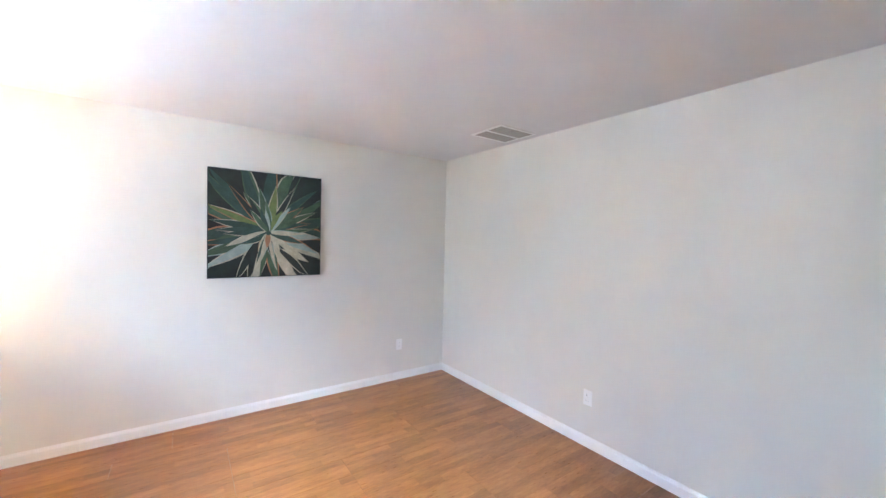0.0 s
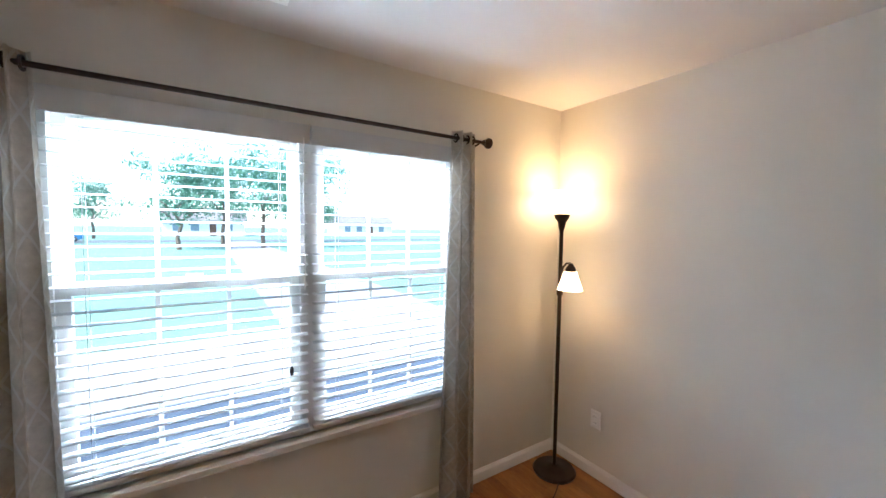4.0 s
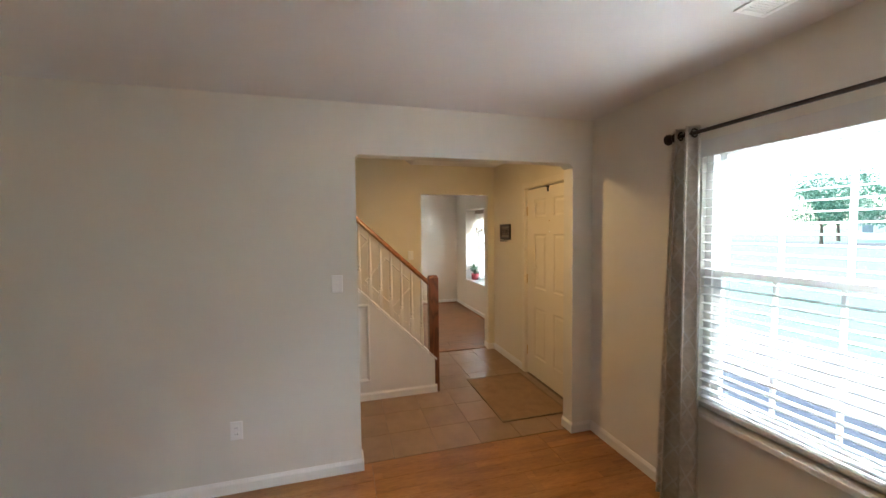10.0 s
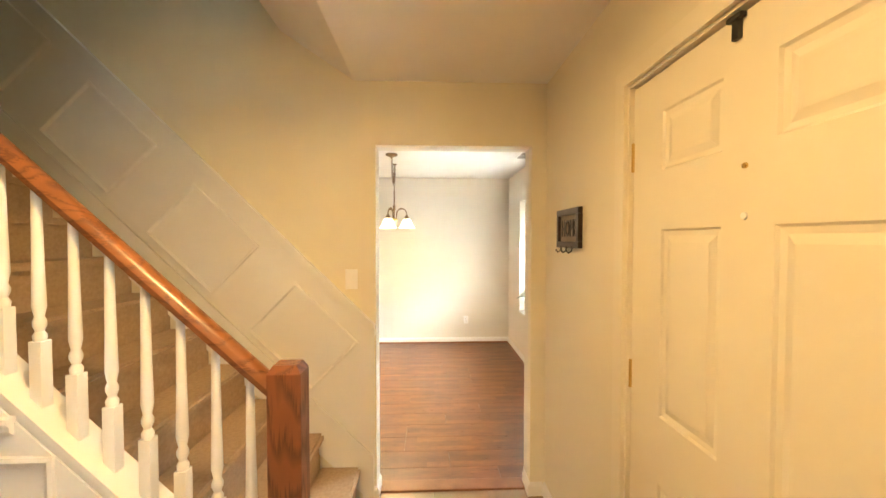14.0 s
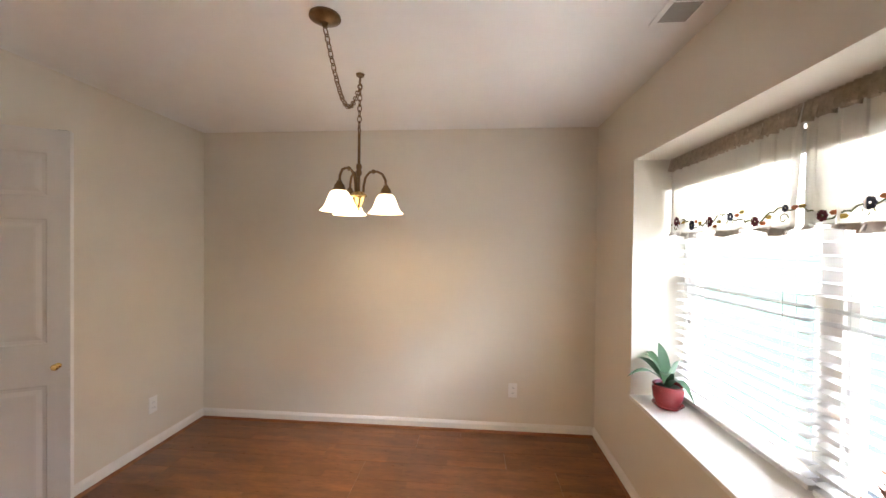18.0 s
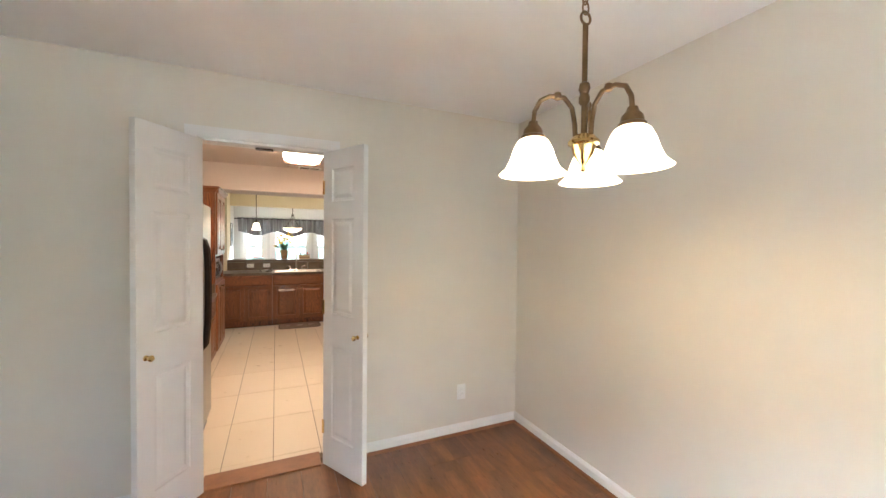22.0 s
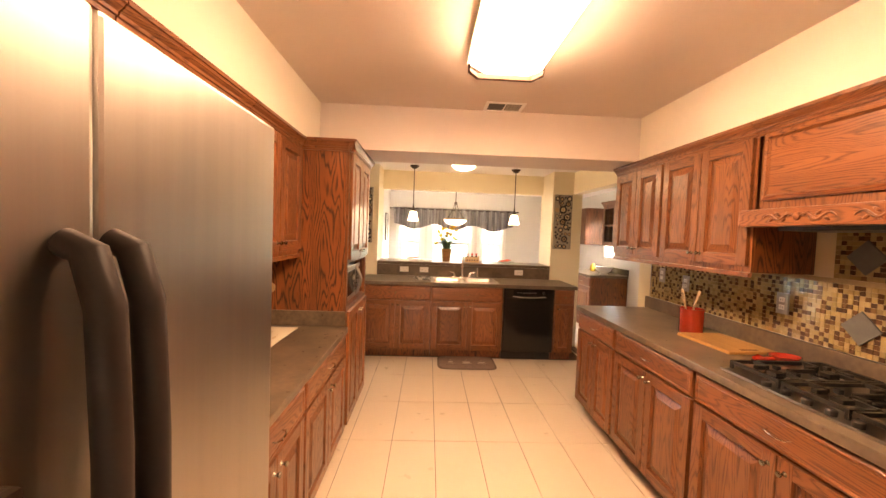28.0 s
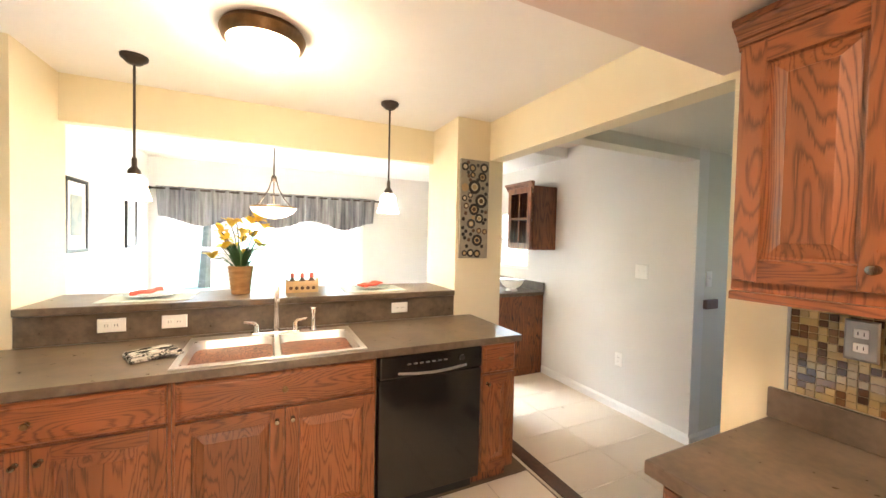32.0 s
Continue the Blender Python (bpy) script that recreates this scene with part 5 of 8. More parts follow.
for c in (0.28, 0.64):
    for s in (-1, 1):
        pts = [(c + s * (0.01 + 0.14 * t), -0.077, 1.613 + 0.013 * math.sin(t * 9.5)) for t in [i / 16 for i in range(17)]]
        part("carved_scroll", tube(pts, [0.003 + 0.004 * math.sin(math.pi * i / 16) for i in range(17)], 6), M_oakh, hood, "carved leaf scroll", True)
        for q, (dx, dz, a) in enumerate(((0.035, 0.012, 30), (0.06, -0.013, -25), (0.085, 0.013, 35), (0.115, -0.010, -30))):
            part("carved_leaf", lathe([(0, -0.016), (0.006, -0.008), (0.008, 0.002), (0.004, 0.012), (0, 0.017)], 8), M_oakh, hood, "", True, pose(c + s * dx, -0.076, 1.613 + dz, 0, s * (90 - a)) @ Matrix.Diagonal((1, 0.7, 1, 1)))
    part("carved_flower", lathe([(0, 0), (0.018, 0), (0.016, 0.008), (0.006, 0.010), (0, 0.014)], 10), M_oakh, hood, "", True, pose(c, -0.074, 1.615, 90))
part("hood_insert", boxes((0.06, 0.06, 1.56, HWD - 0.2, 0.32, 1.588), bevel=0.004), M_black, hood, "black metal hood liner")
ov = thing("oven_cabinet", "tall red oak cabinet round a steel wall oven", "cabinet", pose(-4.68, -3.462, 0, 0, 0, 90))
OW = 0.75
part("body", boxes((0, 0.018, 0.1, 0.02, 0.60, UZ1), (OW - 0.02, 0.018, 0.1, OW, 0.60, UZ1), (0.02, 0.58, 0.1, OW - 0.02, 0.60, UZ1), (0.02, 0.018, 0.10, OW - 0.02, 0.58, 0.50), (0.02, 0.018, 1.30, OW - 0.02, 0.58, UZ1), (0.001, 0.075, 0, OW - 0.001, 0.60, 0.099)), M_oakv, ov, "oak carcass")
part("face_frame", boxes((0, 0, 0.10, 0.035, 0.0175, UZ1), (OW - 0.035, 0, 0.10, OW, 0.0175, UZ1), (0.035, 0, 1.30, OW - 0.035, 0.0175, UZ1), (0.035, 0, 0.10, OW - 0.035, 0.0175, 0.50)), M_oakv, ov)
cab_door(ov, 0.02, 1.34, OW / 2 - 0.003, UZ1 - 0.03, ("r", "b")), cab_door(ov, OW / 2 + 0.003, 1.34, OW - 0.02, UZ1 - 0.03, ("l", "b"))
cab_drawer(ov, 0.02, 0.125, OW - 0.02, 0.32)
part("crown", extrude_profile(CROWN, (0, 0, UZ1 - 0.02), (OW, 0, UZ1 - 0.02), (0, -1, 0)), M_oakh, ov, "oak crown moulding")
oven = thing("wall_oven", "stainless steel wall oven with black glass window", "oven", pose(-4.68, -3.425, 0, 0, 0, 90))
part("case", boxes((0.0, 0.02, 0.505, 0.675, 0.55, 1.295)), M_black, oven)
part("control_panel", boxes((0.0, -0.02, 1.13, 0.675, 0.0195, 1.29), bevel=0.005), M_steel, oven, "steel control panel")
part("display", boxes((0.2, -0.0225, 1.17, 0.48, -0.02, 1.25)), M_blackg, oven, "black display")
part("door", boxes((0.0, -0.025, 0.62, 0.675, 0.0195, 1.11), bevel=0.006), M_steel, oven, "steel oven door")
part("window", boxes((0.14, -0.028, 0.70, 0.54, -0.025, 0.96)), M_blackg, oven, "black oven glass")
part("handle", tube([(0.05, -0.025, 1.04), (0.06, -0.06, 1.045), (0.34, -0.07, 1.05), (0.62, -0.06, 1.045), (0.63, -0.025, 1.04)], 0.013, 8), M_steel, oven, "steel bar handle", True)
part("lower_panel", boxes((0.0, -0.02, 0.51, 0.675, 0.0195, 0.605), bevel=0.005), M_steel, oven)
here = HOUSE

# ---- lamps ----
fl = thing("floor_lamp", "dark bronze floor lamp with glass uplight and reading arm", "lamp", pose(3.335, -0.19, 0))
part("base", lathe([(0, 0), (0.135, 0), (0.14, 0.012), (0.13, 0.022), (0.06, 0.03), (0.02, 0.045), (0, 0.045)], 28), M_iron, fl, "round weighted base", True)
part("pole", tube([(0, 0, 0.04), (0, 0, 1.66)], 0.0125, 10), M_iron, fl, "slim pole", True)
part("collar", lathe([(0.012, 1.18), (0.02, 1.19), (0.02, 1.23), (0.012, 1.24)], 12), M_iron, fl, "", True)
part("socket_cup", lathe([(0.012, 1.60), (0.022, 1.63), (0.026, 1.66), (0.045, 1.685), (0.05, 1.71), (0.045, 1.712), (0, 1.70)], 16), M_iron, fl, "ribbed socket cup", True)
part("shade", lathe([(0.045, 1.705), (0.075, 1.745), (0.12, 1.80), (0.152, 1.845), (0.155, 1.848), (0.148, 1.846), (0.115, 1.806), (0.07, 1.752), (0.04, 1.712)], 28), M_shadew, fl, "flared white glass uplight shade", True)
AX, AY = -0.045, -0.115
part("arm", tube([(0, 0, 1.24), (AX * 0.08, AY * 0.08, 1.33), (AX * 0.3, AY * 0.3, 1.375), (AX * 0.6, AY * 0.6, 1.40), (AX * 0.9, AY * 0.9, 1.405), (AX, AY, 1.385)], 0.007, 8), M_iron, fl, "curved reading arm", True)
part("arm_socket", lathe([(0, 0.012), (0.012, 0.01), (0.016, 0.0), (0.03, -0.02), (0.034, -0.05), (0.03, -0.052), (0, -0.05)], 14, (AX, AY, 1.395)), M_iron, fl, "dark ribbed socket", True)
part("reading_shade", lathe([(0.036, 0), (0.05, -0.04), (0.076, -0.115), (0.073, -0.115), (0.047, -0.04), (0.033, -0.002)], 20, (AX, AY, 1.355)), M_shadew, fl, "white glass reading shade", True)

fx = thing("ceiling_light", "small frosted glass dome light on the foyer ceiling", "ceiling light", pose(-0.58, -1.0, H))
part("canopy", lathe([(0, 0), (0.105, 0), (0.11, -0.010), (0.095, -0.022), (0, -0.022)], 28), M_gold, fx, "brass rim", True)
part("dome", lathe([(0.10, -0.018), (0.115, -0.035), (0.108, -0.065), (0.078, -0.088), (0.03, -0.10), (0, -0.102)], 28), M_shade, fx, "lit frosted glass dome", True)
part("finial", lathe([(0, -0.10), (0.016, -0.104), (0.014, -0.112), (0.007, -0.116), (0.010, -0.126), (0, -0.138)], 12), M_brass, fx, "brass finial", True)

here = WEST
# swagged three-arm chandelier
CX, CY = -4.287, -0.891
ch = thing("chandelier", "three-arm antique brass chandelier with lit white bell shades", "chandelier", pose(CX, CY, 0))
part("canopy", lathe([(0, H_DINING), (0.062, H_DINING), (0.064, H_DINING - 0.01), (0.045, H_DINING - 0.022), (0.015, H_DINING - 0.03), (0.01, H_DINING - 0.045), (0, H_DINING - 0.045)], 24, (0.537, 0.024, 0)), M_brass, ch, "round brass ceiling canopy", True)
part("swag_hook", tube([(0.02, 0.01, H_DINING), (0.02, 0.01, H_DINING - 0.03), (0.028, 0.01, H_DINING - 0.045), (0.02, 0.01, H_DINING - 0.06), (0.005, 0.01, H_DINING - 0.05)], 0.006, 8, lathe([(0, H_DINING), (0.024, H_DINING), (0.02, H_DINING - 0.012), (0, H_DINING - 0.014)], 14, (0.02, 0.01, 0))), M_brass, ch, "brass swag hook", True)


def chain(points, name="chain_link"):
    out = 0
    link = []
    bm = tube([(0.011 * math.cos(a), 0, 0.019 * math.sin(a)) for a in [2 * math.pi * i / 12 for i in range(12)]], 0.0028, 5, closed=True)
    me = mesh(name, bm, M_brass, True)
    for i, (p, q) in enumerate(zip(points, points[1:])):
        d = Vector(q) - Vector(p)
        r = d.to_track_quat("Z", "Y").to_matrix().to_4x4()
        ob = new(name, me)
        ob.parent = ch
        ob.matrix_basis = Matrix.Translation((Vector(p) + Vector(q)) / 2) @ r @ pose(0, 0, 0, 0, 0, 90 * (i % 2) + 30)


def along(fn, n):
    return [fn(i / n) for i in range(n + 1)]


# the slack chain between canopy and hook, then the straight one down to the stem
chain(along(lambda t: (0.537 + (0.02 - 0.537) * t, 0.024 - 0.014 * t, H_DINING - 0.05 - 0.205 * math.sin(math.pi * t ** 1.08) - 0.01 * t), 27))
chain([(0.02 - 0.02 * i / 8, 0.01 - 0.01 * i / 8, H_DINING - 0.055 - 0.0285 * i) for i in range(9)])
part("loop", tube([(0.018 * math.cos(a), 0, 2.132 + 0.018 * math.sin(a)) for a in [2 * math.pi * i / 14 for i in range(14)]], 0.004, 6, closed=True), M_brass, ch, "", True)
part("stem", lathe([(0, 2.118), (0.008, 2.113), (0.008, 1.945), (0.014, 1.94), (0.017, 1.925), (0.012, 1.91), (0.016, 1.90), (0.016, 1.885), (0.008, 1.875), (0.008, 1.77), (0, 1.77)], 14), M_brass, ch, "turned brass stem", True)
part("hub", lathe([(0, 1.79), (0.03, 1.787), (0.045, 1.77), (0.045, 1.762), (0.035, 1.757), (0.03, 1.735), (0.012, 1.705), (0.007, 1.695), (0.009, 1.685), (0, 1.678)], 18), M_gold, ch, "turned brass hub and finial", True)
for k, a in enumerate((97, 217, 337)):
    c, s = math.cos(radians(a)), math.sin(radians(a))
    R = 0.151
    pts = [(0.024, 1.76), (0.027, 1.82), (0.036, 1.868), (0.060, 1.898), (0.102, 1.902), (0.131, 1.888), (0.147, 1.857), (R, 1.82)]
    part("arm", tube([(r * c, r * s, z) for r, z in pts], 0.007, 8), M_brass, ch, "curved brass arm", True)
    part("arm_bead", lathe([(0, -0.014), (0.010, -0.009), (0.0125, 0), (0.010, 0.009), (0, 0.014)], 10, (0.08 * c, 0.08 * s, 1.902)), M_brass, ch, "", True)
    part("socket_cap", lathe([(0, 1.83), (0.013, 1.826), (0.016, 1.815), (0.027, 1.803), (0.03, 1.787), (0.035, 1.783), (0.035, 1.775), (0.024, 1.77), (0, 1.77)], 16, (R * c, R * s, 0)), M_brass, ch, "ribbed brass socket cap", True)
    part("shade", lathe([(0.028, 1.779), (0.045, 1.767), (0.058, 1.742), (0.067, 1.714), (0.079, 1.688), (0.099, 1.670), (0.0965, 1.668), (0.076, 1.685), (0.064, 1.711), (0.054, 1.739), (0.042, 1.763), (0.026, 1.773)], 28, (R * c, R * s, 0)), M_shade, ch, "lit white glass bell shade", True)

# kitchen ceiling box
kl = thing("kitchen_ceiling_light", "large box ceiling light with a bright acrylic diffuser", "ceiling light", pose(-3.73, -4.05, 0))
part("housing", boxes((-0.21, -0.62, 2.41, 0.21, 0.62, H - 0.002), bevel=0.004), M_white, kl)
bm = bmesh.new()
rings = []
for s, z in ((0.0, 2.415), (0.015, 2.38), (0.05, 2.345), (0.07, 2.34)):
    w, l = 0.205 - s, 0.615 - s
    ch_ = 0.045
    rings.append([bm.verts.new(p) for p in ((-w + ch_, -l, z), (w - ch_, -l, z), (w, -l + ch_, z), (w, l - ch_, z), (w - ch_, l, z), (-w + ch_, l, z), (-w, l - ch_, z), (-w, -l + ch_, z))])
for a, b in zip(rings, rings[1:]):
    for i in range(8):
        bm.faces.new((a[i], a[(i + 1) % 8], b[(i + 1) % 8], b[i]))
bm.faces.new(rings[-1])
part("diffuser", bm, M_diff, kl, "glowing acrylic cover")
for y, sd in ((-0.612, -1), (0.612, 1)):
    bm = bmesh.new()
    rim = [(-0.205, -0.06, 2.40), (-0.205, -0.045, 2.36), (-0.15, 0.0, 2.345), (0.15, 0.0, 2.345), (0.205, -0.045, 2.36), (0.205, -0.06, 2.40)]
    lo = [bm.verts.new((x, y + sd * (d + 0.012), z - 0.010)) for x, d, z in rim]
    hi = [bm.verts.new((x, y + sd * (d + 0.004), z + 0.022)) for x, d, z in rim]
    lo2 = [bm.verts.new((x * 0.95, y + sd * (d - 0.008), z - 0.008)) for x, d, z in rim]
    for i in range(len(rim) - 1):
        bm.faces.new((lo[i], lo[i + 1], hi[i + 1], hi[i])), bm.faces.new((lo[i], lo[i + 1], lo2[i + 1], lo2[i]))
    part("end_cap", bm, M_dark, kl, "dark wooden trim round the end")

al = thing("flush_light", "frosted dome light with a bronze rim on the ceiling", "ceiling light", pose(-3.73, -6.98, H_ALCOVE))
part("rim", lathe([(0, 0), (0.165, 0), (0.175, -0.02), (0.165, -0.05), (0.15, -0.06), (0.14, -0.05), (0, -0.04)], 32), M_brass, al, "bronze rim", True)
part("dome", lathe([(0.145, -0.05), (0.14, -0.085), (0.11, -0.115), (0.06, -0.133), (0, -0.138)], 32), M_shade, al, "lit frosted glass dome", True)

pend = thing("pendant_light", "slim dark pendant with a small lit glass shade", "pendant light", pose(-3.13, -7.54, 0), "pendants over the bar")
part("canopy", lathe([(0, H_ALCOVE), (0.06, H_ALCOVE), (0.058, H_ALCOVE - 0.015), (0.03, H_ALCOVE - 0.04), (0.01, H_ALCOVE - 0.045), (0, H_ALCOVE - 0.045)], 20), M_iron, pend, "dark canopy", True)
part("rod", tube([(0, 0, H_ALCOVE - 0.04), (0, 0, 1.84)], 0.006, 8), M_iron, pend, "", True)
part("socket", lathe([(0.006, 1.86), (0.012, 1.85), (0.012, 1.81), (0.028, 1.79), (0.03, 1.765), (0, 1.76)], 14), M_iron, pend, "", True)
part("shade", lathe([(0.028, 1.77), (0.05, 1.75), (0.055, 1.70), (0.07, 1.655), (0.073, 1.64), (0.07, 1.64), (0.066, 1.655), (0.051, 1.70), (0.046, 1.745), (0.026, 1.765)], 22), M_shade, pend, "lit white glass shade", True)
copy_thing(pend, here @ pose(-4.48, -7.54, 0))

bh = thing("bowl_pendant", "hanging glass bowl light over the breakfast table place", "pendant light", pose(-3.80, -9.10, -0.08))
part("canopy", lathe([(0, 2.42), (0.06, 2.42), (0.055, 2.405), (0.01, 2.39), (0, 2.39)], 18), M_iron, bh, "", True)
part("stem", tube([(0, 0, 2.40), (0, 0, 2.12)], 0.008, 8), M_iron, bh, "", True)
part("crown_cup", lathe([(0, 2.14), (0.02, 2.13), (0.03, 2.10), (0.02, 2.08), (0, 2.07)], 14), M_iron, bh, "", True)
for a in (30, 150, 270):
    c, s = math.cos(radians(a)), math.sin(radians(a))
    part("strut", tube([(0.02 * c, 0.02 * s, 2.1), (0.05 * c, 0.05 * s, 2.0), (0.11 * c, 0.11 * s, 1.9), (0.18 * c, 0.18 * s, 1.82)], 0.006, 6), M_iron, bh, "curved dark strut", True)
part("bowl", lathe([(0.20, 1.83), (0.205, 1.815), (0.18, 1.775), (0.11, 1.735), (0.03, 1.715), (0, 1.713), (0.03, 1.722), (0.11, 1.745), (0.17, 1.782), (0.192, 1.818)], 28), M_shade, bh, "lit alabaster glass bowl", True)
part("rim_band", lathe([(0.198, 1.835), (0.21, 1.832), (0.212, 1.815), (0.203, 1.812)], 28), M_brass, bh, "", True)
here = HOUSE

# ---- fittings and loose things ----
def text_mesh(name, body, size, m, parent, at, depth=0.0006, label=""):
    cu = bpy.data.curves.new(name, "FONT")
    cu.body, cu.size, cu.extrude, cu.align_x, cu.align_y = body, size, depth, "CENTER", "CENTER"
    cu.resolution_u = 2
    tmp = new(name, cu)
    me = bpy.data.meshes.new_from_object(tmp.evaluated_get(bpy.context.evaluated_depsgraph_get()))
    bpy.data.objects.remove(tmp)
    me.name = name
    me.materials.clear()
    me.materials.append(m)
    ob = new(name, me)
    ob.parent, ob.matrix_basis = parent, at
    return tagged(ob, label)


def faceplate(m, kind, label, group="", w=0.07, h=0.115):
    """A wall plate whose back is the plane y = 0 and whose front faces -y."""
    o = thing("wall_outlet" if kind == "outlet" else "light_switch", label, "outlet" if kind == "outlet" else "switch", m, group)
    bm = bmesh.new()
    nested(bm, -w / 2, -h / 2, w / 2, h / 2, 0.0, ((0, 0), (0, -0.003), (0.004, -0.006), (0.008, -0.006)))
    part("plate", bm, M_white, o)
    if kind == "outlet":
        for s in (-1, 1):
            c = (0, s * 0.02) if h > w else (s * 0.02, 0)
            part("socket", boxes((c[0] - 0.015, -0.0085, c[1] - 0.013, c[0] + 0.015, -0.006, c[1] + 0.013), bevel=0.003), M_white, o)
            part("slot", boxes((c[0] - 0.007, -0.0089, c[1] - 0.005, c[0] - 0.005, -0.0086, c[1] + 0.005), (c[0] + 0.005, -0.0089, c[1] - 0.005, c[0] + 0.007, -0.0086, c[1] + 0.005)), M_black, o)
    else:
        for x in ((0,) if w < 0.1 else (-0.023, 0.023)):
            part("toggle", boxes((x - 0.005, -0.016, -0.004, x + 0.005, -0.006, 0.012), bevel=0.002), M_white, o)
    for z in (-0.03, 0.03):
        part("screw", lathe([(0, 0), (0.003, 0), (0.002, 0.001), (0, 0.001)], 8), M_white, o, "", False, pose(0, -0.0062, z, 90))
    return o


P_S, P_N, P_E, P_W = 180, 0, -90, 90     # plate on a wall that faces +y, -y, -x, +x
for x, y, z, a in ((3.52, -3.39, 0.38, P_E), (3.52, -0.36, 0.38, P_E), (0.0, -2.55, 0.39, P_W), (1.61, -3.97, 0.37, P_S)):
    faceplate(pose(x, y, z, 0, 0, a), "outlet", "white duplex outlet low on the cream wall", "living room outlets")
here = WEST
for x, y, z, a in ((-5.25, 0.076, 0.34, P_W), (-4.75, -2.55, 0.32, P_S), (-2.23, -2.16, 0.36, P_E)):
    faceplate(pose(x, y, z, 0, 0, a), "outlet", "white duplex outlet low on the dining room wall", "dining room outlets")
here = HOUSE
faceplate(pose(0.0, -1.93, 1.27, 0, 0, P_W), "switch", "white toggle switch beside the foyer opening")
faceplate(pose(-2.12, -1.06, 1.30, 0, 0, P_W), "switch", "cream toggle switch above the stair wainscot")
here = WEST
faceplate(pose(-6.55, -7.18, 1.24, 0, 0, P_W), "switch", "white double toggle switch on the gray wall", w=0.115)
faceplate(pose(-6.55, -7.37, 0.45, 0, 0, P_W), "outlet", "white duplex outlet on the gray wall")
faceplate(pose(-6.72, -6.76, 1.22, 0, 0, P_S), "switch", "white switch in the side hall")
single("wall_box", boxes((-6.80, -6.76, 1.0, -6.66, -6.73, 1.07), bevel=0.004), M_dark, "small dark key box in the side hall", "wall box")
faceplate(pose(-2.385, -7.55, 1.22, 0, 0, P_S), "switch", "white rocker switch under the circle panel", w=0.045, h=0.075)
for x in (-3.035, -3.30, -4.578):
    faceplate(pose(x, -7.552, 0.995, 0, 0, P_S), "outlet", "white outlet laid sideways on the gray backsplash", "bar outlets", w=0.115, h=0.07)
for y, z in ((-5.56, 1.215), (-5.28, 1.185), (-4.53, 1.18)):
    o = faceplate(pose(-5.268, y, z, 0, 0, P_W), "outlet", "steel outlet plate on the mosaic backsplash", "backsplash outlets")
    o.children[0].data = o.children[0].data.copy()
    o.children[0].data.materials[0] = M_steel
o = faceplate(pose(-2.182, -4.92, 1.13, 0, 0, P_E), "outlet", "brown outlet plate with white sockets on the mosaic", "backsplash outlets")
o.children[0].data = o.children[0].data.copy()
o.children[0].data.materials[0] = mat("brown_plate", (0.17, 0.115, 0.06), 0.4, var=0.15, scale=30)


# dark vent slats: shade between the turned louvres put into their colour
M_ventshade = mat("shade_dark_vent_slat", (0.10, 0.095, 0.09), 0.6, var=0.1)


def vent(x0, y0, x1, y1, z, label, split=None, n=12, along="x", dark=0.5):
    v = thing("ceiling_vent", label, "vent")
    f = 0.025
    part("frame", boxes((x0, y0, z - 0.008, x1, y0 + f, z - 0.001), (x0, y1 - f, z - 0.008, x1, y1, z - 0.001), (x0, y0 + f, z - 0.008, x0 + f, y1 - f, z - 0.001), (x1 - f, y0 + f, z - 0.008, x1, y1 - f, z - 0.001), bevel=0.002), M_white, v)
    # black sheet painted in for the shade inside the duct
    part("backing", boxes((x0 + f, y0 + f, z - 0.003, x1 - f, y1 - f, z - 0.0015)), M_black, v)
    me = None
    c, s = math.cos(radians(38)), math.sin(radians(38))
    for k in range(n):
        t = (k + 0.5) / n
        flip = -1 if split and t < split else 1
        bm = bmesh.new()
        if along == "x":
            y = y0 + f + (y1 - y0 - 2 * f) * t
            w = 0.34 * (y1 - y0 - 2 * f) / n
            vs = [(x0 + f, y - w * c, z - 0.006 - flip * w * s * .3), (x1 - f, y - w * c, z - 0.006 - flip * w * s * .3), (x1 - f, y + w * c, z - 0.006 + flip * w * s * .3), (x0 + f, y + w * c, z - 0.006 + flip * w * s * .3)]
        else:
            x = x0 + f + (x1 - x0 - 2 * f) * t
            w = 0.42 * (x1 - x0 - 2 * f) / n * (0.85 if flip < 0 else 0.55)
            vs = [(x - w, y0 + f, z - 0.006), (x - w, y1 - f, z - 0.006), (x + w, y1 - f, z - 0.0045), (x + w, y0 + f, z - 0.0045)]
        a = [bm.verts.new(p) for p in vs]
        b = [bm.verts.new((p[0], p[1], p[2] - 0.001)) for p in vs]
        bm.faces.new(a), bm.faces.new(b[::-1])
        for i in range(4):
            bm.faces.new((a[i], a[(i + 1) % 4], b[(i + 1) % 4], b[i]))
        part("slat", bm, M_ventshade if split and flip > 0 else M_white, v)
    if split:
        xm = x0 + f + (x1 - x0 - 2 * f) * split
        part("divider", boxes((xm - 0.004, y0 + f, z - 0.008, xm + 0.004, y1 - f, z - 0.003)), M_white, v)
    return v


here = HOUSE
v = vent(2.12, -3.89, 2.49, -3.48, H, "white square return grille on the living room ceiling", n=16)
M_grille = mat("gray_tan_grille", (0.36, 0.34, 0.30), 0.5, var=0.06)
for ob in v.children:
    if ob.name.startswith("slat"):
        ob.data.materials[0] = M_grille
part("divider", boxes((2.295, -3.865, H - 0.009, 2.315, -3.505, H - 0.003)), M_white, v)
vent(1.37, -0.42, 1.68, -0.26, H, "white supply register above the front window, one half coloured dark for shade", 0.5, 20, "y")
here = WEST
v = vent(-3.90, 0.47, -3.58, 0.63, H_DINING, "white supply register near the dining room recess", 0.5, 20, "y")
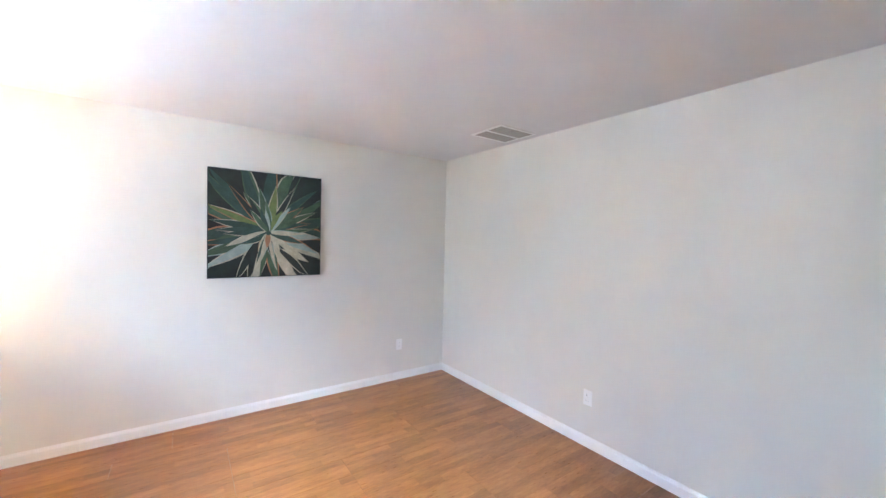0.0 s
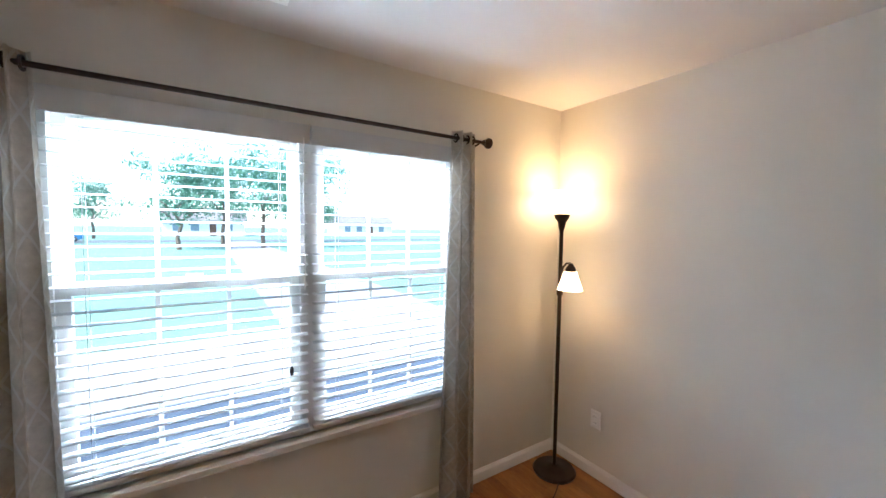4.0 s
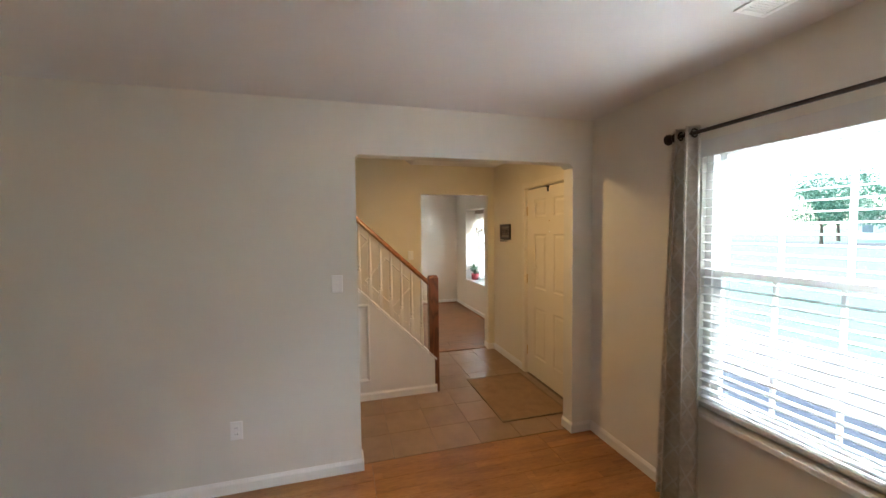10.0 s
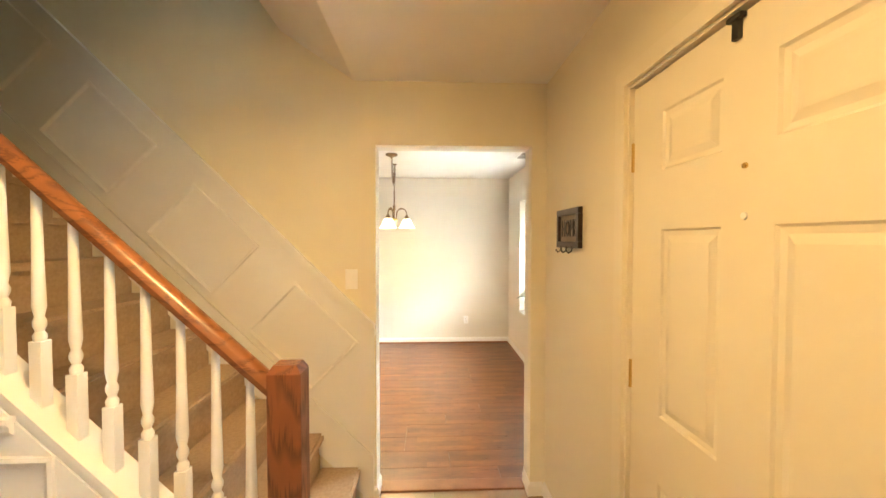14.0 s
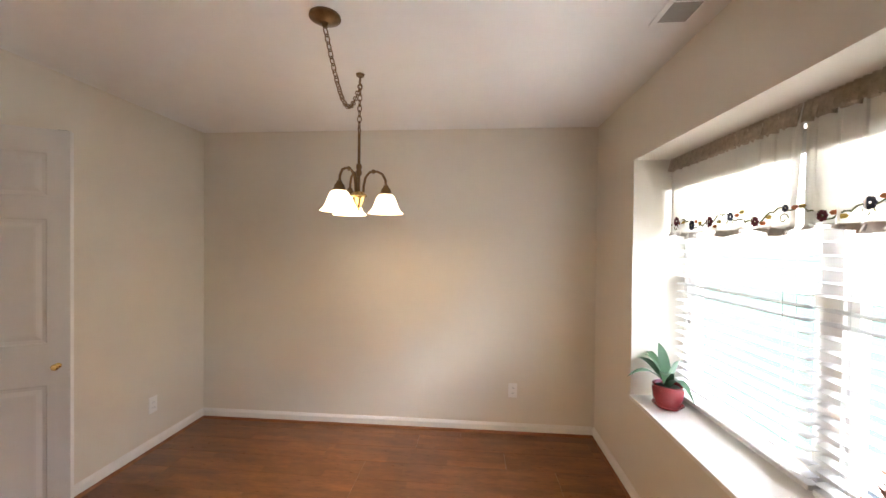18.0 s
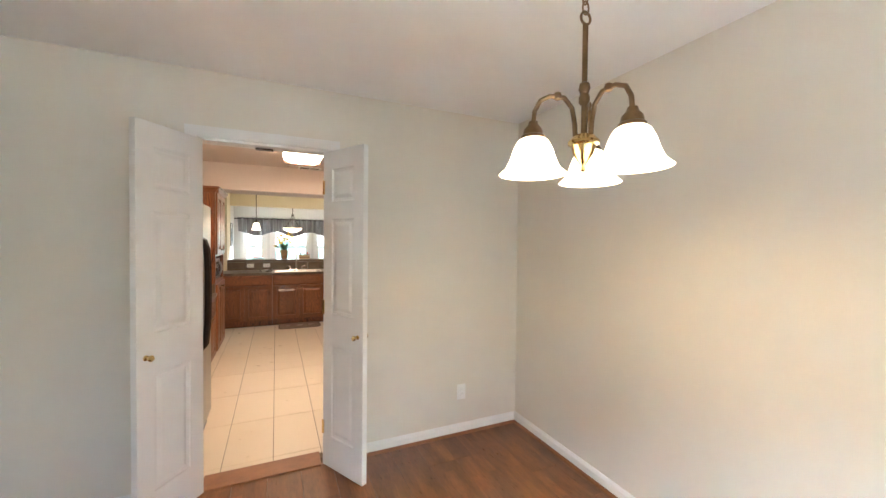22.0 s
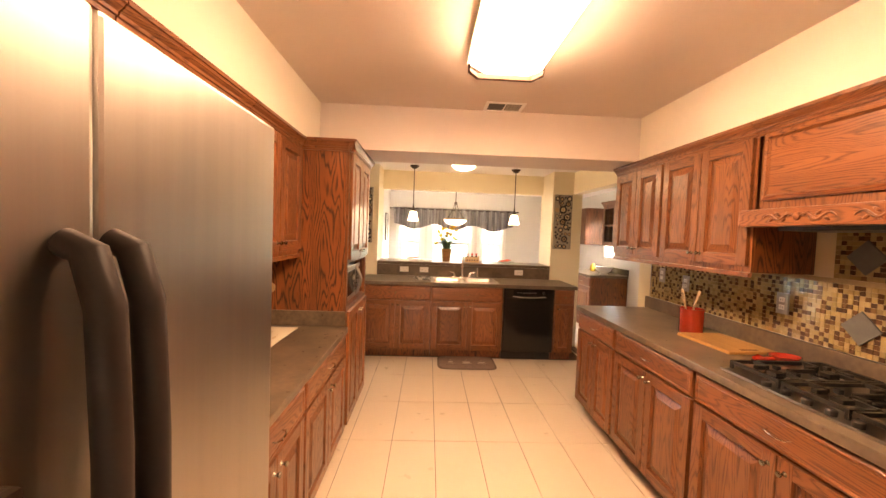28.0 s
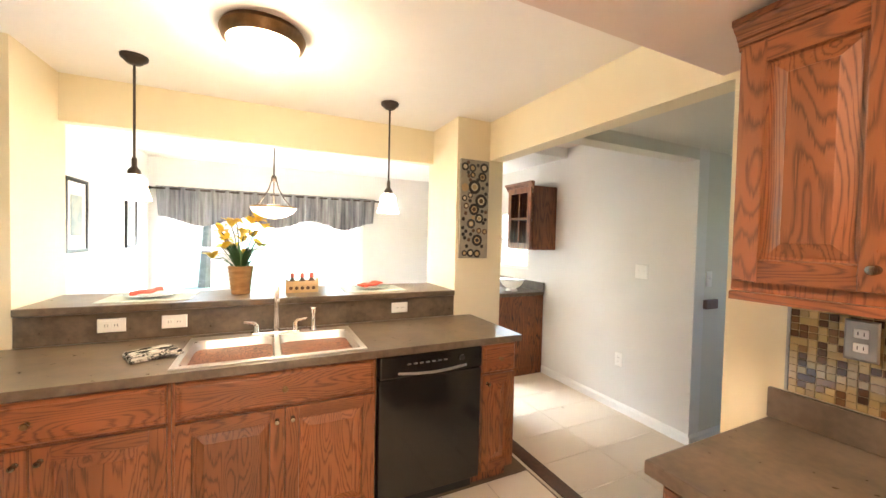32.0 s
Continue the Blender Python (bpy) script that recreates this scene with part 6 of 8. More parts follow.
for ob in v.children:
    if ob.name.startswith("slat"):
        ob.data.materials[0] = M_grille
v = vent(-4.015, -5.465, -3.725, -5.275, H, "white supply register on the kitchen ceiling", 0.5, 20, "y")
for ob in v.children:
    if ob.name.startswith("slat") and ob.data.materials[0] is M_white:
        ob.data.materials[0] = M_grille

here = HOUSE
# canvas picture of a succulent
cv = thing("canvas_picture", "square canvas print of green and cream agave leaves", "picture", pose(3.518, -2.07, 1.622, 0, 0, -90))
CW = 0.445
part("canvas", boxes((-CW, -0.05, -CW, CW, 0, CW), bevel=0.003), mat("dark_green_canvas", (0.022, 0.036, 0.032), 0.75, second=(0.009, 0.012, 0.016), scale=7, bump=0.2, bump_scale=500), cv, "dark canvas wrapped over a frame")
AG = [mat("agave_" + n, c, 0.7, second=s, scale=16, stretch=(1, 1, 1), bump=0.15, bump_scale=400, fine=0.9) for n, c, s in (
    ("green", (0.075, 0.125, 0.07), (0.03, 0.055, 0.035)), ("teal", (0.04, 0.08, 0.066), (0.015, 0.035, 0.032)), ("cream", (0.52, 0.46, 0.34), (0.27, 0.25, 0.18)), ("olive", (0.17, 0.20, 0.06), (0.08, 0.11, 0.04)), ("rust", (0.36, 0.17, 0.08), (0.22, 0.11, 0.06)), ("pale", (0.34, 0.38, 0.33), (0.19, 0.25, 0.22)), ("shadow", (0.02, 0.035, 0.035), (0.008, 0.012, 0.014)))]
rnd = random.Random(12)
leaf_no = 0


def agave(ang, length, width, m, edge, base, curl):
    """A pointed leaf that starts near the heart, clipped to the canvas, with a pale rim under it."""
    global leaf_no
    c, s = math.cos(radians(ang)), math.sin(radians(ang))
    for mm, ww, lift in ((edge, 1.0, 0.0), (m, 0.76, 0.0006)):
        y = -0.0512 - leaf_no * 0.00006 - lift
        bm = bmesh.new()
        row = []
        for i in range(9):
            t = i / 8
            half = width * ww * (math.sin(math.pi * min(1, 0.12 + 0.88 * t) ** 0.8) ** 0.9 if t < 1 else 0.0)
            r = base + length * t
            bend = curl * t * t
            pts = []
            for sd in (-1, 1):
                px, pz = r * c - (sd * half + bend) * s, r * s + (sd * half + bend) * c
                pts.append((max(-CW + 0.004, min(CW - 0.004, px + 0.0)), max(-CW + 0.004, min(CW - 0.004, pz - 0.06))))
            row.append([bm.verts.new((p[0], y, p[1])) for p in pts])
        for a, b in zip(row, row[1:]):
            bm.faces.new((a[0], a[1], b[1], b[0]))
        bmesh.ops.dissolve_degenerate(bm, dist=0.0005, edges=bm.edges)
        part("leaf", bm, mm, cv)
    leaf_no += 1


for k in range(16):
    agave(2 + k * 11.6 + rnd.uniform(-5, 5), rnd.uniform(0.5, 0.8), rnd.uniform(0.035, 0.065), AG[rnd.choice((0, 1, 0, 6, 1))], AG[rnd.choice((2, 0, 5, 4, 2, 6))], 0.06, rnd.uniform(-0.1, 0.1))
for k in range(15):
    agave(183 + k * 12 + rnd.uniform(-5, 5), rnd.uniform(0.34, 0.58), rnd.uniform(0.03, 0.052), AG[rnd.choice((1, 2, 6, 2, 0, 5))], AG[rnd.choice((2, 5, 2, 2, 4))], 0.05, rnd.uniform(-0.1, 0.1))
for k in range(14):
    agave(6 + k * 13 + rnd.uniform(-6, 6), rnd.uniform(0.25, 0.52), rnd.uniform(0.025, 0.045), AG[rnd.choice((0, 3, 0, 1, 6))], AG[rnd.choice((5, 2, 4, 2, 2))], 0.03, rnd.uniform(-0.08, 0.08))
for k in range(13):
    agave(188 + k * 13.5 + rnd.uniform(-7, 7), rnd.uniform(0.16, 0.36), rnd.uniform(0.018, 0.034), AG[rnd.choice((1, 2, 2, 6, 0))], AG[rnd.choice((2, 4, 2, 5))], 0.02, rnd.uniform(-0.07, 0.07))
for k in range(6):
    agave(50 + k * 17 + rnd.uniform(-5, 5), rnd.uniform(0.16, 0.3), 0.027, AG[(5, 3, 0, 5, 1, 0)[k]], AG[(2, 3, 5, 2, 0, 2)[k]], 0.01, rnd.uniform(-0.04, 0.04))
agave(265, 0.12, 0.028, AG[4], AG[2], 0.02, 0.0), agave(262, 0.03, 0.03, AG[1], AG[1], 0.0, 0.0)

# curtains and rod
M_curt = M_fabric.copy()
M_curt.name = "trellis_curtain"
_t = M_curt.node_tree
_n, _l = _t.nodes, _t.links
_uv = _n.new("ShaderNodeUVMap")
_wave = []
for sgn in (1, -1):
    mp = _n.new("ShaderNodeVectorMath")
    mp.operation = "DOT_PRODUCT"
    mp.inputs[1].default_value = (1 / 0.115, sgn / 0.19, 0)
    _l.new(_uv.outputs[0], mp.inputs[0])
    pp = _n.new("ShaderNodeMath")
    pp.operation = "PINGPONG"
    pp.inputs[1].default_value = 0.5
    _l.new(mp.outputs["Value"], pp.inputs[0])
    lt = _n.new("ShaderNodeMath")
    lt.operation = "LESS_THAN"
    lt.inputs[1].default_value = 0.045
    _l.new(pp.outputs[0], lt.inputs[0])
    _wave.append(lt)
mx = _n.new("ShaderNodeMath")
mx.operation = "MAXIMUM"
_l.new(_wave[0].outputs[0], mx.inputs[0]), _l.new(_wave[1].outputs[0], mx.inputs[1])
mc = _n.new("ShaderNodeMixRGB")
_b = _n["Principled BSDF"]
_src = _b.inputs["Base Color"].links[0].from_socket
_l.new(mx.outputs[0], mc.inputs[0]), _l.new(_src, mc.inputs[1])
mc.inputs[2].default_value = (0.70, 0.68, 0.65, 1)
_l.new(mc.outputs[0], _b.inputs["Base Color"])
_b.inputs["Sheen Weight"].default_value = 0.2
_tr, _ad, _o = _n.new("ShaderNodeBsdfTranslucent"), _n.new("ShaderNodeMixShader"), _n["Material Output"]
_l.new(mc.outputs[0], _tr.inputs[0]), _l.new(_b.outputs[0], _ad.inputs[1]), _l.new(_tr.outputs[0], _ad.inputs[2]), _l.new(_ad.outputs[0], _o.inputs[0])
_ad.inputs[0].default_value = 0.5


def hanging(name, x0t, x1t, x0b, x1b, z1, z0, y, folds, amp, m, parent, label="", cloth=None, rows=26, cols=72, scallop=None, thick=0.003):
    """Gathered cloth: a folded sheet with thickness; its UV runs along the cloth in metres."""
    cloth = cloth or (x1t - x0t) * 3
    verts, faces, uvs = [], [], []
    for side in (0, 1):
        for r in range(rows + 1):
            t = r / rows
            for c in range(cols + 1):
                s = c / cols
                x = (x0t + (x1t - x0t) * s) * (1 - t) + (x0b + (x1b - x0b) * s) * t
                zz = z0 + (scallop(s) if scallop else 0)
                ph = s * folds * 2 * math.pi
                a = amp * (0.75 + 0.5 * t) * (1 + 0.3 * math.sin(3.1 * s + 2 * t))
                yy = y + a * math.sin(ph + 0.5 * t * math.sin(5 * s)) - 0.012 * t
                x += 0.35 * a * math.sin(2 * ph)
                verts.append((x, yy + side * thick, z1 + (zz - z1) * t))
                uvs.append((s * cloth, t * (z1 - z0)))
    n = (rows + 1) * (cols + 1)
    for side in (0, 1):
        for r in range(rows):
            for c in range(cols):
                i = side * n + r * (cols + 1) + c
                q = (i, i + 1, i + cols + 2, i + cols + 1)
                faces.append(q if side == 0 else q[::-1])
    for r in range(rows):
        for c in (0, cols):
            i = r * (cols + 1) + c
            faces.append((i, i + cols + 1, i + cols + 1 + n, i + n))
    for c in range(cols):
        for r in (0, rows):
            i = r * (cols + 1) + c
            faces.append((i, i + 1, i + 1 + n, i + n))
    me = bpy.data.meshes.new(name)
    me.from_pydata(verts, [], faces)
    lay = me.uv_layers.new(name="cloth")
    for lp in me.loops:
        lay.data[lp.index].uv = uvs[lp.vertex_index]
    for p in me.polygons:
        p.use_smooth = True
    me.materials.append(m)
    ob = new(name, me)
    ob.parent = parent
    return tagged(ob, label)


rod = thing("curtain_rod", "dark bronze curtain rod with round finials over the window", "curtain rod")
part("rod", tube([(0.82, -0.09, 2.105), (2.755, -0.09, 2.105)], 0.010, 10), M_iron, rod, "", True)
for x, s in ((0.82, -1), (2.755, 1)):
    part("finial", lathe([(0.010, 0), (0.016, 0.006), (0.012, 0.014), (0.020, 0.02), (0.030, 0.035), (0.031, 0.048), (0.022, 0.058), (0, 0.06)], 16), M_iron, rod, "turned finial", True, pose(x, -0.09, 2.105, 0, 90 * s))
for x in (0.86, 2.725):
    part("bracket", tube([(x, 0, 2.09), (x, -0.05, 2.085), (x, -0.09, 2.092)], 0.006, 8), M_iron, rod, "", True)
for x0t, x1t, x0b, x1b, label in ((0.80, 0.955, 0.735, 1.0, "gray beige trellis-pattern grommet curtain gathered at the window edge"), (2.55, 2.70, 2.49, 2.735, "gray beige trellis-pattern grommet curtain drawn to the lamp side")):
    cu = thing("curtain", label, "curtain", group="front window curtains")
    hanging("panel", x0t, x1t, x0b, x1b, 2.145, 0.015, -0.088, 2.5, 0.034, M_curt, cu, cloth=0.72)
    for k in range(4):
        x = x0t + (x1t - x0t) * (k + 0.5) / 4
        part("grommet", tube([(x, -0.09 + 0.021 * math.cos(a), 2.105 + 0.021 * math.sin(a)) for a in [2 * math.pi * i / 14 for i in range(14)]], 0.005, 6, closed=True), M_iron, cu, "dark metal grommet", True)
# lamp cord
cord = thing("lamp_cord", "dark lamp cord lying loose along the floor", "cord")
cp = [(3.25, -0.30, 0.006), (3.05, -0.38, 0.005), (2.80, -0.30, 0.005), (2.55, -0.34, 0.005), (2.3, -0.25, 0.005), (2.05, -0.24, 0.005), (1.86, -0.23, 0.005), (1.7, -0.18, 0.006), (1.55, -0.19, 0.02), (1.46, -0.23, 0.006), (1.3, -0.30, 0.005), (1.12, -0.36, 0.005), (0.98, -0.36, 0.005), (0.9, -0.28, 0.005), (0.86, -0.18, 0.005)]
fine = []
for i in range(len(cp) - 1):
    for k in range(5):
        t = k / 5
        p0, p1, p2, p3 = [Vector(cp[max(0, min(len(cp) - 1, i + j))]) for j in (-1, 0, 1, 2)]
        fine.append(0.5 * ((2 * p1) + (p2 - p0) * t + (2 * p0 - 5 * p1 + 4 * p2 - p3) * t * t + (3 * p1 - p0 - 3 * p2 + p3) * t ** 3))
part("cable", tube(fine, 0.0035, 6), M_iron, cord, "", True)
part("plug", boxes((1.53, -0.21, 0.001, 1.575, -0.175, 0.025), bevel=0.006), M_iron, cord, "inline plug")

# foyer
rug = thing("door_mat", "tan woven door mat lying in front of the front door", "mat")
M_matt = mat("tan_woven_mat", (0.31, 0.20, 0.12), 0.9, second=(0.24, 0.15, 0.088), scale=10, bump=0.5, bump_scale=300, spec=0.1)
part("field", boxes((-1.20, -0.62, 0.0005, -0.30, -0.02, 0.010), bevel=0.003), M_matt, rug)
part("binding", boxes((-1.215, -0.635, 0.0005, -1.20, -0.005, 0.0115), (-0.30, -0.635, 0.0005, -0.285, -0.005, 0.0115), (-1.20, -0.635, 0.0005, -0.30, -0.62, 0.0115), (-1.20, -0.02, 0.0005, -0.30, -0.005, 0.0115)), mat("dark_tan_binding", (0.22, 0.15, 0.09), 0.9, var=0.2, scale=40), rug, "darker bound edge")
sg = thing("key_holder", "dark framed HOME sign with three key hooks on the wall", "key holder", pose(-1.745, 0.08, 1.585))
part("frame", boxes((-0.14, -0.022, 0.065, 0.14, 0, 0.095), (-0.14, -0.022, -0.095, 0.14, 0, -0.065), (-0.14, -0.022, -0.065, -0.115, 0, 0.065), (0.115, -0.022, -0.065, 0.14, 0, 0.065), bevel=0.003), M_iron, sg, "dark wooden frame")
part("backing", boxes((-0.115, -0.008, -0.065, 0.115, -0.001, 0.065)), mat("taupe_board", (0.20, 0.15, 0.11), 0.7, var=0.15, scale=15), sg, "taupe board")
text_mesh("lettering", "HOME", 0.095, M_iron, sg, pose(0, -0.009, -0.004, 90) @ Matrix.Diagonal((0.72, 1.25, 1, 1)), 0.003, "raised dark letters")
for x in (-0.07, 0, 0.07):
    part("hook", tube([(x, -0.02, -0.085), (x, -0.024, -0.11), (x, -0.038, -0.118), (x, -0.05, -0.105)], 0.004, 6), M_iron, sg, "curled metal hook", True)

here = WEST
# dining recess: valance, pots
vl = thing("valance", "sheer white valance with embroidered flower vine in the recess", "valance")
M_sheer = mat("sheer_white_cloth", (0.80, 0.77, 0.70), 0.8, var=0.04, scale=30, spec=0.1)
_b = M_sheer.node_tree.nodes["Principled BSDF"]
_tr = M_sheer.node_tree.nodes.new("ShaderNodeBsdfTranslucent")
_tr.inputs[0].default_value = (0.80, 0.78, 0.73, 1)
_ad = M_sheer.node_tree.nodes.new("ShaderNodeMixShader")
_ad.inputs[0].default_value = 0.42
_o = M_sheer.node_tree.nodes["Material Output"]
M_sheer.node_tree.links.new(_b.outputs[0], _ad.inputs[1]), M_sheer.node_tree.links.new(_tr.outputs[0], _ad.inputs[2]), M_sheer.node_tree.links.new(_ad.outputs[0], _o.inputs[0])
for a, b in ((-4.575, -3.70), (-3.69, -2.785)):
    hanging("cloth", a, b, a + 0.01, b - 0.01, 2.005, 1.565, 0.925, 11, 0.014, M_sheer, vl, "sheer gathered cloth", rows=8, cols=110, scallop=lambda s: 0.02 * math.sin(s * 19), thick=0.001)
M_vhead = mat("tan_gathered_header", (0.66, 0.57, 0.46), 0.85, second=(0.46, 0.38, 0.29), scale=40, bump=0.5, bump_scale=120)
M_vhem = mat("gray_tan_hem", (0.60, 0.54, 0.48), 0.85, var=0.1, scale=60)
for a, b in ((-4.58, -3.70), (-3.69, -2.785)):
    hanging("header", a, b, a, b, 2.018, 1.945, 0.915, 34, 0.009, M_vhead, vl, "tan gathered header over its rod", rows=5, cols=210, scallop=lambda s: 0.006 * math.sin(s * 140), thick=0.004)
    hanging("hem", a + 0.01, b - 0.01, a + 0.01, b - 0.01, 1.578, 1.563, 0.911, 11, 0.0175, M_vhem, vl, "gray tan hem", rows=1, cols=110, scallop=lambda s: 0.02 * math.sin(s * 19), thick=0.002)
part("rod", tube([(-4.59, 0.93, 1.985), (-2.775, 0.93, 1.985)], 0.009, 8), M_white, vl, "white curtain rod", True)
M_vine = mat("green_embroidery", (0.14, 0.15, 0.06), 0.8, var=0.3, scale=40)
FL = [mat("embroidery_" + n, c, 0.8, var=0.3, scale=60) for n, c in (("burgundy", (0.13, 0.02, 0.03)), ("navy", (0.04, 0.045, 0.07)), ("rust", (0.45, 0.14, 0.04)), ("gold", (0.40, 0.28, 0.05)))]
rnd = random.Random(5)
for k in range(12):
    x0 = -4.54 + k * 0.147
    pts = [(x0 + 0.147 * t, 0.905, 1.625 + 0.022 * math.sin((k + t) * 2.6) + 0.01 * math.sin(9 * t)) for t in [i / 8 for i in range(9)]]
    part("vine", tube(pts, 0.0028, 5), M_vine, vl)
    part("tendril", tube([(x0 + 0.05 + 0.022 * math.cos(a) * (1 - a / 9), 0.904, 1.608 + 0.022 * math.sin(a) * (1 - a / 9)) for a in [0.5 * i for i in range(13)]], 0.002, 4), M_vine, vl)
    r = rnd.choice((0.020, 0.014, 0.026))
    zz = 1.625 + 0.022 * math.sin((k + 0.4) * 2.6)
    bm = bmesh.new()
    for p in range(7):
        a = p * 2 * math.pi / 7
        lathe([(0, 0), (r * 0.42, 0.001), (r * 0.4, 0.003), (0, 0.004)], 8, (r * 0.62 * math.cos(a), r * 0.62 * math.sin(a), 0), bm)
    part("flower", bm, FL[k % 2], vl, "", False, pose(x0 + 0.06, 0.903, zz, 90))
    for j in range(2):
        bm = lathe([(0, 0), (0.011, 0.001), (0.010, 0.002), (0, 0.003)], 6)
        part("leaf", bm, FL[2 + j], vl, "", False, pose(x0 + 0.1 + 0.03 * j, 0.903, zz + rnd.uniform(-0.025, 0.02), 90) @ Matrix.Diagonal((1.6, 0.8, 1, 1)))


def blade(bm, base, tip, width, droop, seg=7):
    """A bent leaf with a fold along its middle."""
    b, t = Vector(base), Vector(tip)
    d = t - b
    side = d.cross(Vector((0, 0, 1)))
    side = side.normalized() if side.length > 1e-4 else Vector((1, 0, 0))
    rows = []
    for i in range(seg + 1):
        s = i / seg
        p = b + d * s + Vector((0, 0, droop * (s - s * s) * 4 * 0.5))
        w = width * math.sin(math.pi * (0.08 + 0.92 * s) ** 0.75) if i < seg else 0.0004
        rows.append([bm.verts.new(p - side * w + Vector((0, 0, w * 0.3))), bm.verts.new(p), bm.verts.new(p + side * w + Vector((0, 0, w * 0.3)))])
    for a, c in zip(rows, rows[1:]):
        bm.faces.new((a[0], a[1], c[1], c[0])), bm.faces.new((a[1], a[2], c[2], c[1]))
    return bm


M_green = mat("house_plant_green", (0.042, 0.125, 0.045), 0.4, second=(0.02, 0.07, 0.025), scale=14)
M_soil = mat("potting_soil", (0.05, 0.035, 0.025), 0.95, var=0.4, scale=60, bump=0.8, bump_scale=120)
pt = thing("potted_plant", "green leafy plant in a red glazed pot on the sill", "plant", pose(-4.43, 0.845, 0.605) @ Matrix.Diagonal((1.18, 1.18, 1.0, 1)))
M_redpot = mat("red_glazed_clay", (0.32, 0.035, 0.04), 0.25, var=0.2, scale=15, coat=0.4)
part("saucer", lathe([(0, 0.0), (0.055, 0.0), (0.068, 0.018), (0.066, 0.02), (0.05, 0.008), (0, 0.008)], 24), M_redpot, pt, "", True)
part("pot", lathe([(0, 0.009), (0.048, 0.009), (0.064, 0.05), (0.068, 0.10), (0.063, 0.115), (0.067, 0.125), (0.062, 0.127), (0.056, 0.11), (0, 0.105)], 24), M_redpot, pt, "red glazed ribbed pot", True)
part("soil", lathe([(0, 0.112), (0.056, 0.110)], 16), M_soil, pt)
for tip, w, dr in (((-0.17, -0.10, 0.20), 0.028, 0.12), ((-0.24, -0.05, 0.24), 0.020, 0.16), ((-0.10, 0.0, 0.33), 0.026, 0.08), ((0.16, -0.10, 0.19), 0.030, 0.13), ((0.03, -0.20, 0.17), 0.028, 0.12), ((0.25, -0.02, 0.13), 0.020, 0.14), ((0.06, 0.03, 0.28), 0.024, 0.09), ((-0.06, -0.10, 0.27), 0.022, 0.10), ((-0.20, 0.02, 0.15), 0.018, 0.14)):
    part("leaf", blade(bmesh.new(), (0, 0, 0.11), tip, w, dr), M_green, pt, "", True)
dv = thing("dried_arrangement", "dark basket of dried twigs and faded flowers on the sill", "arrangement", pose(-3.21, 0.83, 0.605) @ Matrix.Diagonal((0.84, 0.84, 1.0, 1)))
M_twig = mat("dry_twigs", (0.17, 0.075, 0.04), 0.9, var=0.35, scale=20, island=True)
part("tray", lathe([(0, 0), (0.095, 0), (0.1, 0.012), (0.09, 0.012), (0, 0.006)], 20), M_glass, dv, "clear plastic tray")
part("basket", lathe([(0, 0.01), (0.085, 0.01), (0.105, 0.06), (0.11, 0.12), (0.10, 0.17), (0.085, 0.17), (0.09, 0.12), (0, 0.10)], 22), mat("dark_moss_basket", (0.045, 0.035, 0.03), 0.95, second=(0.10, 0.07, 0.05), scale=30, bump=1.0, bump_scale=110), dv, "dark moss covered basket", True)
rnd = random.Random(8)
M_dryf = mat("faded_orange_flowers", (0.38, 0.12, 0.05), 0.9, second=(0.17, 0.055, 0.03), scale=30)
for k in range(120):
    a, r = rnd.uniform(0, 6.28), rnd.uniform(0.0, 0.09)
    b0 = Vector((r * math.cos(a), r * math.sin(a), 0.15))
    tip = b0 + Vector((rnd.gauss(0, 0.045), rnd.gauss(0, 0.045), rnd.uniform(0.04, 0.20)))
    part("twig", tube([b0, (b0 + tip) / 2 + Vector((rnd.gauss(0, 0.012), rnd.gauss(0, 0.012), 0)), tip], [0.0025, 0.002, 0.001], 4), M_twig, dv, "dry twig")
    if k % 2 == 0:
        bm2 = bmesh.new()
        for j in range(4):
            blade(bm2, tip, tip + Vector((rnd.gauss(0, 0.027), rnd.gauss(0, 0.027), rnd.uniform(-0.015, 0.035))), 0.0085, 0.006, 3)
        part("dry_flower", bm2, M_dryf, dv)
M_straw = mat("pale_straw", (0.45, 0.36, 0.22), 0.9, var=0.2)
for k in range(9):
    a = rnd.uniform(0, 6.28)
    bm3 = tube([(0.104 * math.cos(a), 0.104 * math.sin(a), 0.16), (0.118 * math.cos(a + 0.1), 0.118 * math.sin(a + 0.1), 0.10), (0.108 * math.cos(a + 0.25), 0.108 * math.sin(a + 0.25), 0.03)], 0.003, 5)
    part("straw", bm3, M_straw, dv, "pale straw over the basket")
sp = thing("potted_plant", "spiky green plant in a small black pot on the sill", "plant", pose(-2.95, 0.87, 0.605))
part("pot", lathe([(0, 0), (0.04, 0), (0.052, 0.08), (0.05, 0.082), (0.044, 0.07), (0, 0.07)], 18), M_black, sp, "small black pot", True)
for tip, w in (((-0.22, -0.10, 0.09), 0.016), ((-0.25, 0.0, 0.20), 0.009), ((-0.10, 0.04, 0.24), 0.01), ((0.03, -0.12, 0.16), 0.012), ((0.05, 0.03, 0.22), 0.01)):
    part("leaf", blade(bmesh.new(), (0, 0, 0.07), tip, w, 0.05), mat("yellow_green_blade", (0.22, 0.27, 0.07), 0.5, var=0.25, scale=12) if w == 0.016 else M_green, sp, "", True)

# ---- kitchen things ----
sk = thing("kitchen_sink", "double bowl stainless steel sink set into the counter", "sink", pose(0, 0, 0.91))
bm = bmesh.new()
xa, xb, ya, yb, xm = SX0 - 0.012, SX1 + 0.012, SY0 - 0.012, SY1 + 0.012, (SX0 + SX1) / 2
